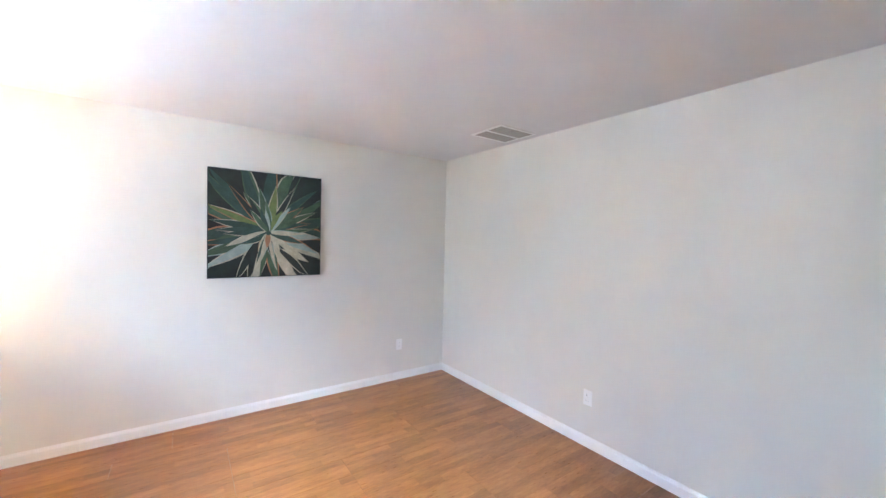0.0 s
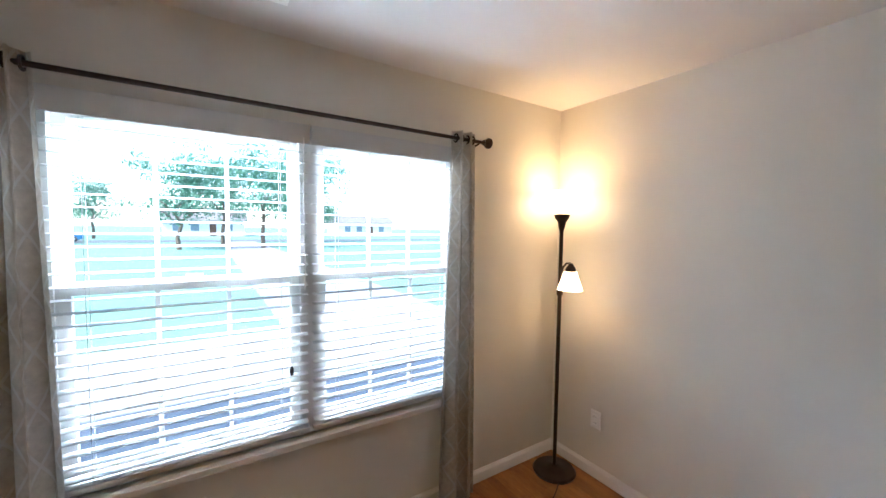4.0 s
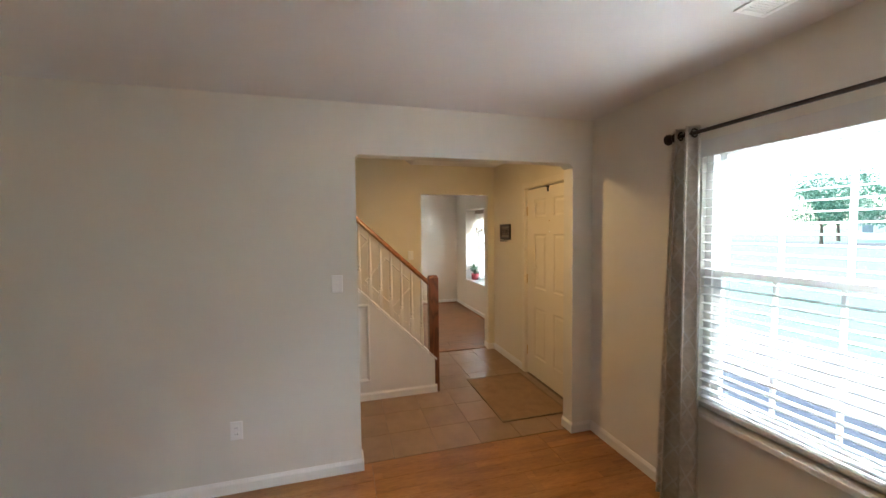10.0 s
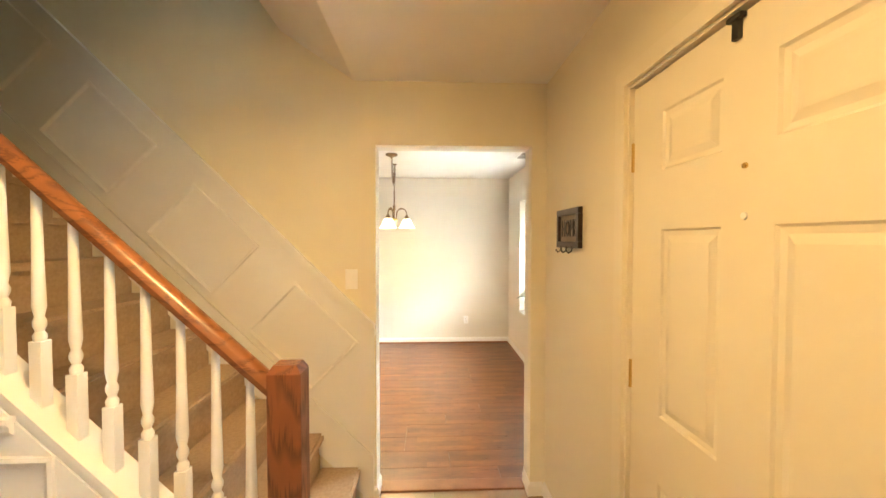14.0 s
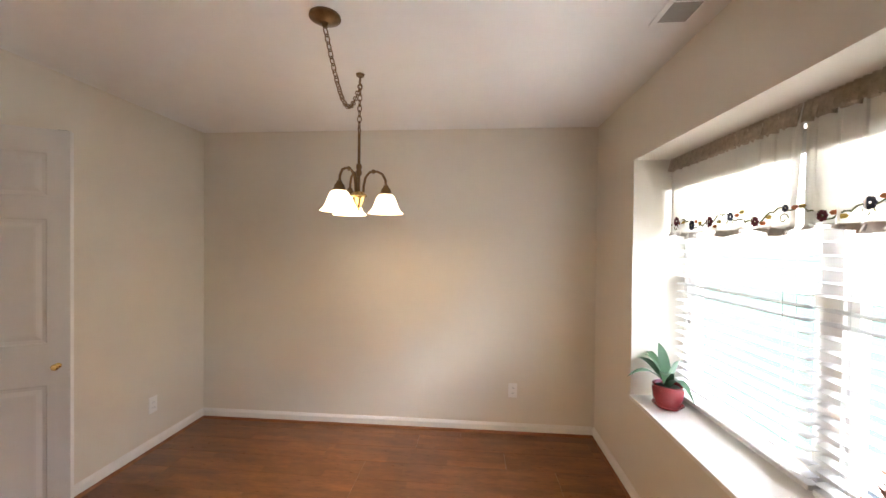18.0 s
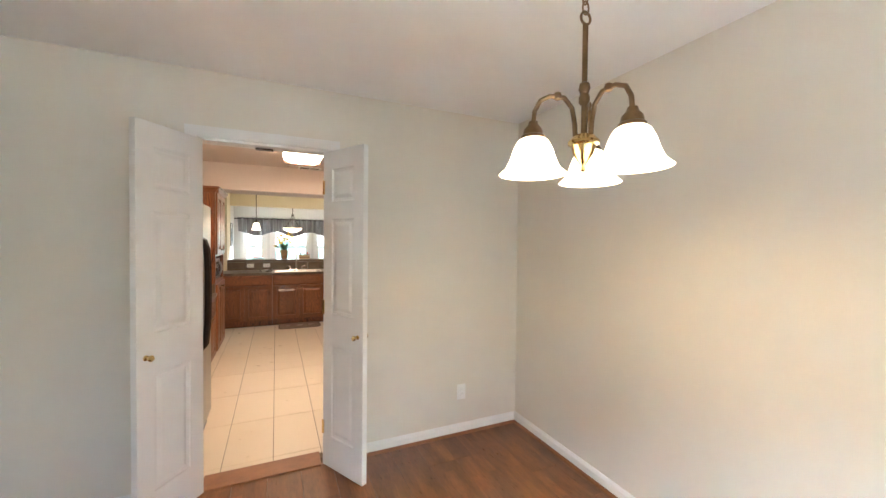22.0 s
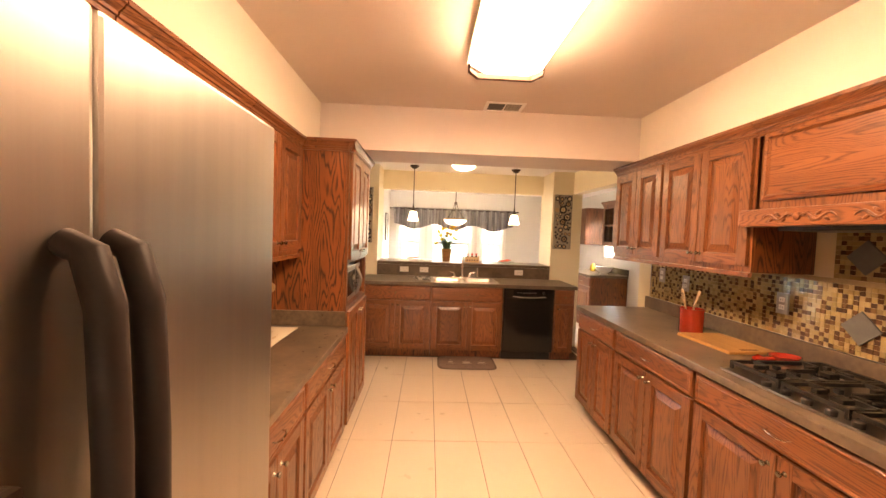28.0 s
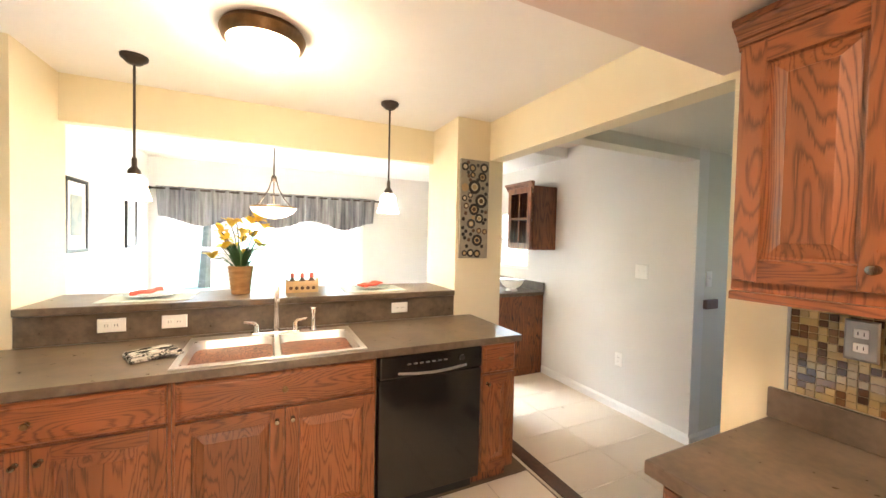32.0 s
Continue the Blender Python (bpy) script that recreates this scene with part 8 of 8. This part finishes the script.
M_mos = [mosaic_mat("sand_glass_mosaic", False, False), mosaic_mat("brown_glass_mosaic", False, True)]
M_mosi = [mosaic_mat("sand_glass_mosaic_field", True, False), mosaic_mat("brown_glass_mosaic_field", True, True)]
M_mgrout = mat("sand_grout", (0.46, 0.37, 0.22), 0.9, var=0.08, scale=60)


def mosaic(name, x, face, y0, y1, z0, z1, near, s, label):
    """Courses of small glass pieces: sand bricks with brown squares strewn between them."""
    bs = single(name, boxes((x, y0, z0, x + face * 0.004, y1, z1)), M_mgrout, label, "backsplash")
    g, th = s / 2 - 0.001, 0.0035
    shapes = {}
    for span in (1, 2):
        q = ((-g - (span - 1) * s / 2, -g), (g + (span - 1) * s / 2, -g), (g + (span - 1) * s / 2, g), (-g - (span - 1) * s / 2, g))
        for dark in (0, 1):
            bm = bmesh.new()
            rings = [[bm.verts.new((face * d, a * k, b * k)) for a, b in q] for d, k in ((0, 1), (th * 0.7, 1), (th, 0.93))]
            for u, v in zip(rings, rings[1:]):
                for i in range(4):
                    bm.faces.new((u[i], u[(i + 1) % 4], v[(i + 1) % 4], v[i]))
            bm.faces.new(rings[-1])
            shapes[span, dark] = (q, mesh("mosaic_tile", bm, M_mos[dark]))
    rnd = random.Random(17)
    fields = [([], []), ([], [])]
    cells = int((y1 - y0) / s)
    for k in range(int((z1 - z0) / s)):
        i, last = 0, 0
        while i < cells:
            dark = int(rnd.random() < (0.19 if last else 0.48))
            span = 2 if i + 1 < cells and rnd.random() < (0.02 if dark else 0.12) else 1
            last = dark
            y, z = y0 + (i + span / 2) * s, z0 + (k + 0.5) * s
            i += span
            q, me = shapes[span, dark]
            if near[0] <= y <= near[1]:
                ob = new("mosaic_tile", me)
                ob.parent, ob.location = bs, (x + face * 0.004, y, z)
            else:
                verts, faces = fields[dark]
                o = len(verts)
                for d, kk in ((0, 1), (th * 0.7, 1), (th, 0.93)):
                    verts += [(x + face * (0.004 + d), y + a * kk, z + b * kk) for a, b in q]
                for r in (0, 4):
                    for j in range(4):
                        faces.append((o + r + j, o + r + (j + 1) % 4, o + r + 4 + (j + 1) % 4, o + r + 4 + j))
                faces.append((o + 8, o + 9, o + 10, o + 11))
    for dark, (verts, faces) in enumerate(fields):
        fm = bpy.data.meshes.new("mosaic_field")
        fm.from_pydata(verts, [], faces)
        fm.materials.append(M_mosi[dark])
        f = new("mosaic_field", fm)
        f.parent = bs
        tagged(f, kind="stuff")
    return bs


bs = mosaic("mosaic_backsplash", -5.28, 1, -5.72, -3.47, 1.012, 1.345, (-5.72, -5.44), 0.0222, "brown and cream glass mosaic behind the cooktop")
mosaic("mosaic_backsplash", -5.28, 1, -4.30, -3.47, 1.346, 1.575, (-9, -9), 0.0222, "brown and cream glass mosaic under the hood")
mosaic("mosaic_backsplash", -2.17, -1, -5.139, -3.68, 0.938, 1.315, (-4.90, -4.48), 0.0236, "brown and cream glass mosaic behind the counter")
setting("trim_mosaic_edge", boxes((-5.28, -5.728, 1.012, -5.272, -5.7205, 1.345)), M_steel, "thin metal edge of the mosaic", "trim")
for y, z in ((-4.167, 1.137), (-4.167, 1.45)):
    single("slate_inset", boxes((-0.004, -0.055, -0.055, 0.004, 0.055, 0.055), bevel=0.002), mat("slate_tile", (0.12, 0.125, 0.12), 0.5, var=0.15, scale=20), "gray slate diamond tile in the mosaic", "tile", pose(-5.2665, y, z, 45), "slate diamonds")

# breakfast room
vb = thing("valance", "gray striped scalloped valance across the breakfast windows", "valance")
M_vstr = mat("gray_striped_cloth", (0.34, 0.34, 0.35), 0.85, second=(0.10, 0.10, 0.11), scale=26, stretch=(1.2, 0.1, 0.05), spec=0.1)
hanging("cloth", -5.12, -2.60, -5.10, -2.62, 2.005, 1.62, -10.30, 17, 0.022, M_vstr, vb, "gathered gray striped cloth", rows=10, cols=200, scallop=lambda s: 0.055 * math.cos(s * 6 * math.pi) - 0.01, thick=0.002)
part("rod", tube([(-5.19, -10.30, 1.978), (-2.545, -10.30, 1.978)], 0.011, 8), M_iron, vb, "", True)
for x in (-5.19, -2.55):
    part("finial", lathe([(0, -0.02), (0.018, -0.012), (0.022, 0), (0.018, 0.012), (0, 0.02)], 12, (x, -10.30, 1.978)), M_iron, vb, "", True)
for y, w in ((-8.6, 0.17), (-9.75, 0.15)):
    fp = thing("framed_picture", "dark framed picture with a pale mat on the gray wall", "picture", pose(-2.52, y, 1.58, 0, 0, -90), "breakfast pictures")
    h = 0.26
    part("frame", boxes((-w, -0.02, h - 0.025, w, 0, h), (-w, -0.02, -h, w, 0, -h + 0.025), (-w, -0.02, -h + 0.025, -w + 0.025, 0, h - 0.025), (w - 0.025, -0.02, -h + 0.025, w, 0, h - 0.025), bevel=0.002), M_black, fp, "thin black frame")
    part("mat_board", boxes((-w + 0.025, -0.010, -h + 0.025, w - 0.025, -0.001, h - 0.025)), M_white, fp, "white mat board")
    part("print", boxes((-w * 0.5, -0.012, -h * 0.55, w * 0.5, -0.0102, h * 0.55)), mat("blue_gray_print", (0.22, 0.30, 0.34), 0.6, second=(0.45, 0.46, 0.40), scale=9), fp, "soft blue gray print")

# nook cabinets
# copy of the red oak with shade put into its darker grain
M_oakd = oak("red_oak_shade_copy", "z", (0.24, 0.085, 0.035), (0.09, 0.028, 0.012))
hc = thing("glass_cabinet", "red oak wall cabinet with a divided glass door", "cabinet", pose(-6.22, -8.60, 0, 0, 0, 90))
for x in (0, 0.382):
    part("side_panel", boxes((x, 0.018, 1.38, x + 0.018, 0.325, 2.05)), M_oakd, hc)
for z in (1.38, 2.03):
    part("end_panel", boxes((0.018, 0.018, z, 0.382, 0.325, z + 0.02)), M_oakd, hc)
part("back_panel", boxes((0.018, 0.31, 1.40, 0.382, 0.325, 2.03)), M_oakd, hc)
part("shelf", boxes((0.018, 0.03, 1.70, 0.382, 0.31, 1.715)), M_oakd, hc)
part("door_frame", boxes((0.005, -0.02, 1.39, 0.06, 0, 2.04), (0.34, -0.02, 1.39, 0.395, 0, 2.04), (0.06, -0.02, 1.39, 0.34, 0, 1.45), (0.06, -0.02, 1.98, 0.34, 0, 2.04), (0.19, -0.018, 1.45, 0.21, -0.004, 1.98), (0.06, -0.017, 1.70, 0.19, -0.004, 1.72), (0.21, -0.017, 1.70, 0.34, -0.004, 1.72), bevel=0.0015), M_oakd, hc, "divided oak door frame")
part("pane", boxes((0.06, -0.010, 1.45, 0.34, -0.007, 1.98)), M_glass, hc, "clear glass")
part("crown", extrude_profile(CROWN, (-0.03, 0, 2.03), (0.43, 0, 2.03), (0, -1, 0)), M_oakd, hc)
wc = thing("wall_cabinet", "red oak wall cabinet beyond the nook window, shade put into its colour", "cabinet", pose(-6.22, -9.565, 0, 0, 0, 90))
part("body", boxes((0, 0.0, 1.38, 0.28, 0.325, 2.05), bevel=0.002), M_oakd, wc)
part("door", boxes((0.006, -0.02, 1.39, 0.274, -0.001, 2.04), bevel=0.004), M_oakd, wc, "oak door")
for k in range(2):
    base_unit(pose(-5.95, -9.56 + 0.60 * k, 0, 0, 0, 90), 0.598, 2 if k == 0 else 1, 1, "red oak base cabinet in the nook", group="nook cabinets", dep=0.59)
counter("countertop", "gray laminate countertop in the nook", [(-6.545, -9.565, -5.92, -8.35)])
single("backsplash_ledge", boxes((-6.546, -9.56, 0.912, -6.526, -8.35, 1.01), bevel=0.004), M_count, "gray laminate upstand in the nook", "backsplash")
cb = thing("colander", "white enamel footed bowl on the nook counter", "bowl", pose(-6.22, -8.52, 0.911))
part("bowl", lathe([(0, 0.03), (0.05, 0.03), (0.10, 0.06), (0.135, 0.12), (0.15, 0.125), (0.15, 0.129), (0.13, 0.127), (0.095, 0.067), (0, 0.038)], 26), M_white, cb, "white enamel bowl with dark rim", True)
part("foot", lathe([(0.065, 0), (0.07, 0.004), (0.05, 0.032), (0.045, 0.032), (0.06, 0.004)], 20), M_white, cb, "", True)
part("rim", tube([(0.15 * math.cos(a), 0.15 * math.sin(a), 0.128) for a in [2 * math.pi * i / 28 for i in range(28)]], 0.004, 6, closed=True), M_black, cb, "dark rim", True)
single("yellow_jar", lathe([(0, 0), (0.04, 0), (0.05, 0.05), (0.045, 0.10), (0.02, 0.13), (0.018, 0.14), (0, 0.142)], 18), mat("yellow_ceramic", (0.65, 0.42, 0.05), 0.3, var=0.1), "round yellow jar on the nook counter", "jar", pose(-6.3, -9.1, 0.911), smooth=True)
# thresholds and back door mat
setting("trim_strip_west", boxes((-5.40, -7.55, -0.005, -5.30, -5.91, 0.008), bevel=0.003), M_dark, "dark wooden floor strip under the opening", "trim")
setting("trim_strip_east", boxes((-2.34, -7.55, -0.005, -2.22, -6.15, 0.010), bevel=0.003), M_dark, "dark wooden floor strip at the carpet", "trim")
single("door_mat", boxes((-1.58, -8.33, -0.0035, -0.6, -7.75, 0.008), bevel=0.003), M_black, "dark rubber mat inside the back door", "mat")
here = HOUSE

# ---- floor pieces ----
def planks(parent, x0, y0, x1, y1, width, length, m, seed):
    """Boards that run along y, in staggered rows; each is an object under the floor, cut to fit."""
    rnd = random.Random(seed)
    shared = {}
    ob_floor = bpy.data.objects[parent]
    x = x0
    while x < x1 - 0.005:
        w = min(width, x1 - x)
        y = y0 - rnd.choice((0.0, 0.25, 0.5, 0.75)) * length
        while y < y1 - 0.005:
            a, b = max(y, y0), min(y + length, y1)
            if b - a > 0.01:
                key = (round(w, 3), round(b - a, 3))
                if key not in shared:
                    bm = bmesh.new()
                    hx, hy = w / 2 - 0.0003, (b - a) / 2 - 0.0003
                    lo = [bm.verts.new(p) for p in ((-hx, -hy, -0.008), (hx, -hy, -0.008), (hx, hy, -0.008), (-hx, hy, -0.008))]
                    up = [bm.verts.new((px * (1 - 0.0007 / hx), py * (1 - 0.0007 / hy), 0.0)) for px, py in ((-hx, -hy), (hx, -hy), (hx, hy), (-hx, hy))]
                    for i in range(4):
                        bm.faces.new((lo[i], lo[(i + 1) % 4], up[(i + 1) % 4], up[i]))
                    bm.faces.new(up)
                    shared[key] = mesh("plank", bm, m)
                ob = new("plank", shared[key])
                ob.parent = ob_floor
                ob.location = (x + w / 2, (a + b) / 2, 0)
            y += length
        x += width


def tiles(parent, x0, y0, x1, y1, w, l, m, ox=0.0, oy=0.0, stagger=0.0, joint=0.004, skip=None, low=0.005):
    ob_floor = bpy.data.objects[parent]
    shared = {}
    n0, n1 = math.floor((x0 - ox) / w), math.ceil((x1 - ox) / w)
    for i in range(n0, n1):
        off = oy + stagger * l * (i % 2)
        for k in range(math.floor((y0 - off) / l), math.ceil((y1 - off) / l)):
            a, b, c, d = max(x0, ox + i * w), min(x1, ox + (i + 1) * w), max(y0, off + k * l), min(y1, off + (k + 1) * l)
            if b - a < 0.02 or d - c < 0.02 or (skip and skip((a + b) / 2, (c + d) / 2)):
                continue
            key = (round(b - a, 3), round(d - c, 3))
            if key not in shared:
                bm = bmesh.new()
                hx, hy = (b - a) / 2 - joint / 2, (d - c) / 2 - joint / 2
                q = ((-hx, -hy), (hx, -hy), (hx, hy), (-hx, hy))
                r = [[bm.verts.new((px * (1 - s / hx), py * (1 - s / hy), z)) for px, py in q] for s, z in ((0, -low), (0, -0.0015), (0.0008, 0.0))]
                for u, v in zip(r, r[1:]):
                    for j in range(4):
                        bm.faces.new((u[j], u[(j + 1) % 4], v[(j + 1) % 4], v[j]))
                bm.faces.new(r[-1])
                shared[key] = mesh("tile", bm, m)
            ob = new("tile", shared[key])
            ob.parent = ob_floor
            ob.location = ((a + b) / 2, (c + d) / 2, 0)


planks("floor_living", -0.055, -3.97, 3.52, 0.0, 0.192, 1.28, M_lam, 3)
planks("floor_dining", -5.33, -2.575, -2.03, 0.71, 0.192, 1.28, M_lamd, 4)
tiles("floor_foyer", -2.17, -3.2, -0.06, 0.08, 0.33, 0.33, M_tile, -0.06, 0.08, joint=0.003)
tiles("floor_kitchen", -5.28, -7.0, -2.22, -2.70, 0.305, 0.61, M_ktile, -3.44, -4.60, 0.0, skip=lambda x, y: (x > -2.55 and y > -6.1) or (x < -4.9 and y > -5.66))
tiles("floor_kitchen", -6.55, -10.37, -5.28, -4.9, 0.61, 0.305, M_ktile, -5.28, -7.0)

# ---- outdoors ----
M_grass = mat("lawn_grass", (0.095, 0.18, 0.125), 0.9, second=(0.075, 0.145, 0.098), scale=3, bump=0.6, bump_scale=80)
M_leaf = mat("tree_leaves", (0.07, 0.18, 0.11), 0.7, second=(0.045, 0.12, 0.07), scale=2, island=True)
M_bark = mat("tree_bark", (0.10, 0.075, 0.055), 0.9, var=0.3, scale=8, bump=0.6, bump_scale=30)
M_road = mat("asphalt", (0.06, 0.06, 0.06), 0.9, var=0.15, scale=10, bump=0.3, bump_scale=200)
M_conc = mat("concrete_drive", (0.21, 0.205, 0.195), 0.85, var=0.1, scale=4, bump=0.2, bump_scale=120)
setting("ground", boxes((-400, -400, -0.6, 400, 400, -0.35)), M_grass, "green lawn that reaches the horizon", "ground")
setting("road", boxes((-150, 48, -0.40, 150, 56, -0.33)), M_road, "gray street beyond the lawn", "road")
setting("pavement_walk", boxes((-6, 1.2, -0.40, 2.6, 5.6, -0.335)), M_conc, "pale concrete front walk", "pavement")
setting("pavement_drive", boxes((2.6, 1.2, -0.40, 6.2, 48, -0.335)), M_conc, "pale concrete driveway", "pavement")


def tree(x, y, h, r, seed, label):
    rnd = random.Random(seed)
    t = thing("tree", label, "tree", pose(x, y, -0.36), "street trees")
    pts = [(rnd.uniform(-.1, .1) * k, rnd.uniform(-.1, .1) * k, h * 0.55 * k / 4) for k in range(5)]
    bm = tube(pts, [0.2 * h / 8, 0.16 * h / 8, 0.14 * h / 8, 0.11 * h / 8, 0.07 * h / 8], 8)
    for k in range(6):
        a = rnd.uniform(0, 6.28)
        z = h * rnd.uniform(0.25, 0.5)
        tube([(0, 0, z), (math.cos(a) * r * 0.4, math.sin(a) * r * 0.4, z + h * 0.13), (math.cos(a) * r * 0.75, math.sin(a) * r * 0.75, z + h * 0.2)], [0.06, 0.04, 0.015], 5, bm)
    part("trunk", bm, M_bark, t, "gray brown trunk and limbs")
    n = 4200
    verts, faces = [], []
    clumps = [(rnd.gauss(0, r * 0.45), rnd.gauss(0, r * 0.45), h * rnd.uniform(0.36, 0.98)) for _ in range(44)]
    for _ in range(n):
        cx, cy, cz = rnd.choice(clumps)
        p = Vector((cx + rnd.gauss(0, r * 0.17), cy + rnd.gauss(0, r * 0.17), cz + rnd.gauss(0, h * 0.05)))
        s = rnd.uniform(0.09, 0.18) * (1 if y > 0 else 0.7) * h / 8
        e = Euler((rnd.uniform(0, 6), rnd.uniform(0, 6), rnd.uniform(0, 6))).to_matrix()
        i = len(verts)
        verts += [tuple(p + e @ Vector(q)) for q in ((-s, 0, 0), (0, -s * .5, 0.02), (s, 0, 0), (0, s * .5, 0.02))]
        faces.append((i, i + 1, i + 2, i + 3))
    me = bpy.data.meshes.new("crown")
    me.from_pydata(verts, [], faces)
    me.materials.append(M_leaf)
    c = new("crown", me)
    c.parent = t
    return tagged(c, "loose green crown of small leaves")


for i, (x, y, h, r) in enumerate(((-0.5, 33, 7, 2.6), (5.5, 34, 8.5, 3.8), (2.6, 40, 8, 3.4), (10, 40, 9, 4.0), (-17.5, 44, 5.5, 2.8), (-14, 46, 5, 2.6), (-11, 62, 8, 3.2), (-24, 46, 7, 3.0), (12, 44, 8, 3.0), (-30, 60, 9, 3.6),
                                  (-7, -18, 9, 3.6), (-2, -20, 10, 4.0), (2.5, -18, 9, 3.6), (-11, -19, 10, 4), (-14, -12, 9, 3.5))):
    tree(x, y, h, r, 40 + i, "leafy green garden tree" if y < 0 else "leafy green tree along the street")
M_hwin = mat("gray_house_window", (0.16, 0.19, 0.21), 0.2, var=0.1)
M_hsid = mat("pale_siding", (0.55, 0.53, 0.48), 0.8, var=0.05, scale=3)
M_roofm = mat("gray_shingles", (0.12, 0.11, 0.10), 0.9, var=0.2, scale=10)
for x in (-30, 1, 30):
    hs = thing("house", "pale single-storey house across the street", "house", pose(x, 74, -0.36), "houses across the street")
    part("wall", boxes((-6, 0, 0, 6, 8, 2.8)), M_hsid, hs)
    bm = bmesh.new()
    v = [bm.verts.new(p) for p in ((-6.5, -0.5, 2.75), (6.5, -0.5, 2.75), (6.5, 8.5, 2.75), (-6.5, 8.5, 2.75), (-6.5, 4, 5.0), (6.5, 4, 5.0))]
    for f in ((0, 1, 5, 4), (2, 3, 4, 5), (0, 4, 3), (1, 2, 5), (0, 3, 2, 1)):
        bm.faces.new([v[i] for i in f])
    part("roof", bm, M_roofm, hs)
    for wx in (-4, -1.5, 3.5):
        part("window", boxes((wx - 0.6, -0.03, 0.9, wx + 0.6, 0.02, 2.1)), M_hwin, hs)
    part("door", boxes((0.6, -0.03, 0, 1.6, 0.02, 2.1)), M_dark, hs)

def car(m, paint, label):
    c = thing("car", label, "car", m)
    bm = bmesh.new()
    rings = []
    for x, lo, hi, w in ((-2.1, 0.35, 0.75, 0.74), (-1.95, 0.25, 0.92, 0.84), (-0.9, 0.22, 0.98, 0.88), (0.6, 0.22, 0.98, 0.88), (1.7, 0.25, 0.84, 0.86), (2.1, 0.35, 0.66, 0.76)):
        rings.append([bm.verts.new(p) for p in ((x, -w, lo), (x, w, lo), (x, w, hi - 0.1), (x, w - 0.08, hi), (x, -w + 0.08, hi), (x, -w, hi - 0.1))])
    for a, b in zip(rings, rings[1:]):
        for i in range(6):
            bm.faces.new((a[i], a[(i + 1) % 6], b[(i + 1) % 6], b[i]))
    bm.faces.new(rings[0]), bm.faces.new(rings[-1])
    part("body", bm, paint, c, "", True)
    bm = bmesh.new()
    rings = [[bm.verts.new(p) for p in ((x, -w, z), (x, w, z))] for x, w, z in ((-1.7, 0.74, 0.97), (-1.1, 0.62, 1.42), (0.3, 0.62, 1.45), (1.1, 0.74, 0.96))]
    for a, b in zip(rings, rings[1:]):
        bm.faces.new((a[0], a[1], b[1], b[0]))
    for i in (0, 1):
        bm.faces.new([r[i] for r in rings])
    bm.faces.new((rings[0][0], rings[0][1], rings[-1][1], rings[-1][0]))
    part("cabin", bm, M_blackg, c, "dark cabin glass")
    part("roof", boxes((-1.08, -0.6, 1.43, 0.28, 0.6, 1.47), bevel=0.01), paint, c)
    for x in (-1.3, 1.3):
        for y, s in ((-0.88, -1), (0.88, 1)):
            w = part("wheel", lathe([(0, -0.1), (0.3, -0.1), (0.33, -0.07), (0.33, 0.07), (0.3, 0.1), (0, 0.1)], 18), M_black, c, "", True, pose(x, y - 0.06 * s, 0.33, 90))
            part("rim", lathe([(0, 0.105), (0.2, 0.104), (0.2, 0.09)], 14), M_steel, w)
            part("rim", lathe([(0, -0.105), (0.2, -0.104), (0.2, -0.09)], 14), M_steel, w)
    return c


car(pose(-11.6, 50.5, -0.33, 0, 0, 8), mat("blue_car_paint", (0.05, 0.16, 0.30), 0.25, var=0.05, coat=0.6), "blue car parked along the far street")
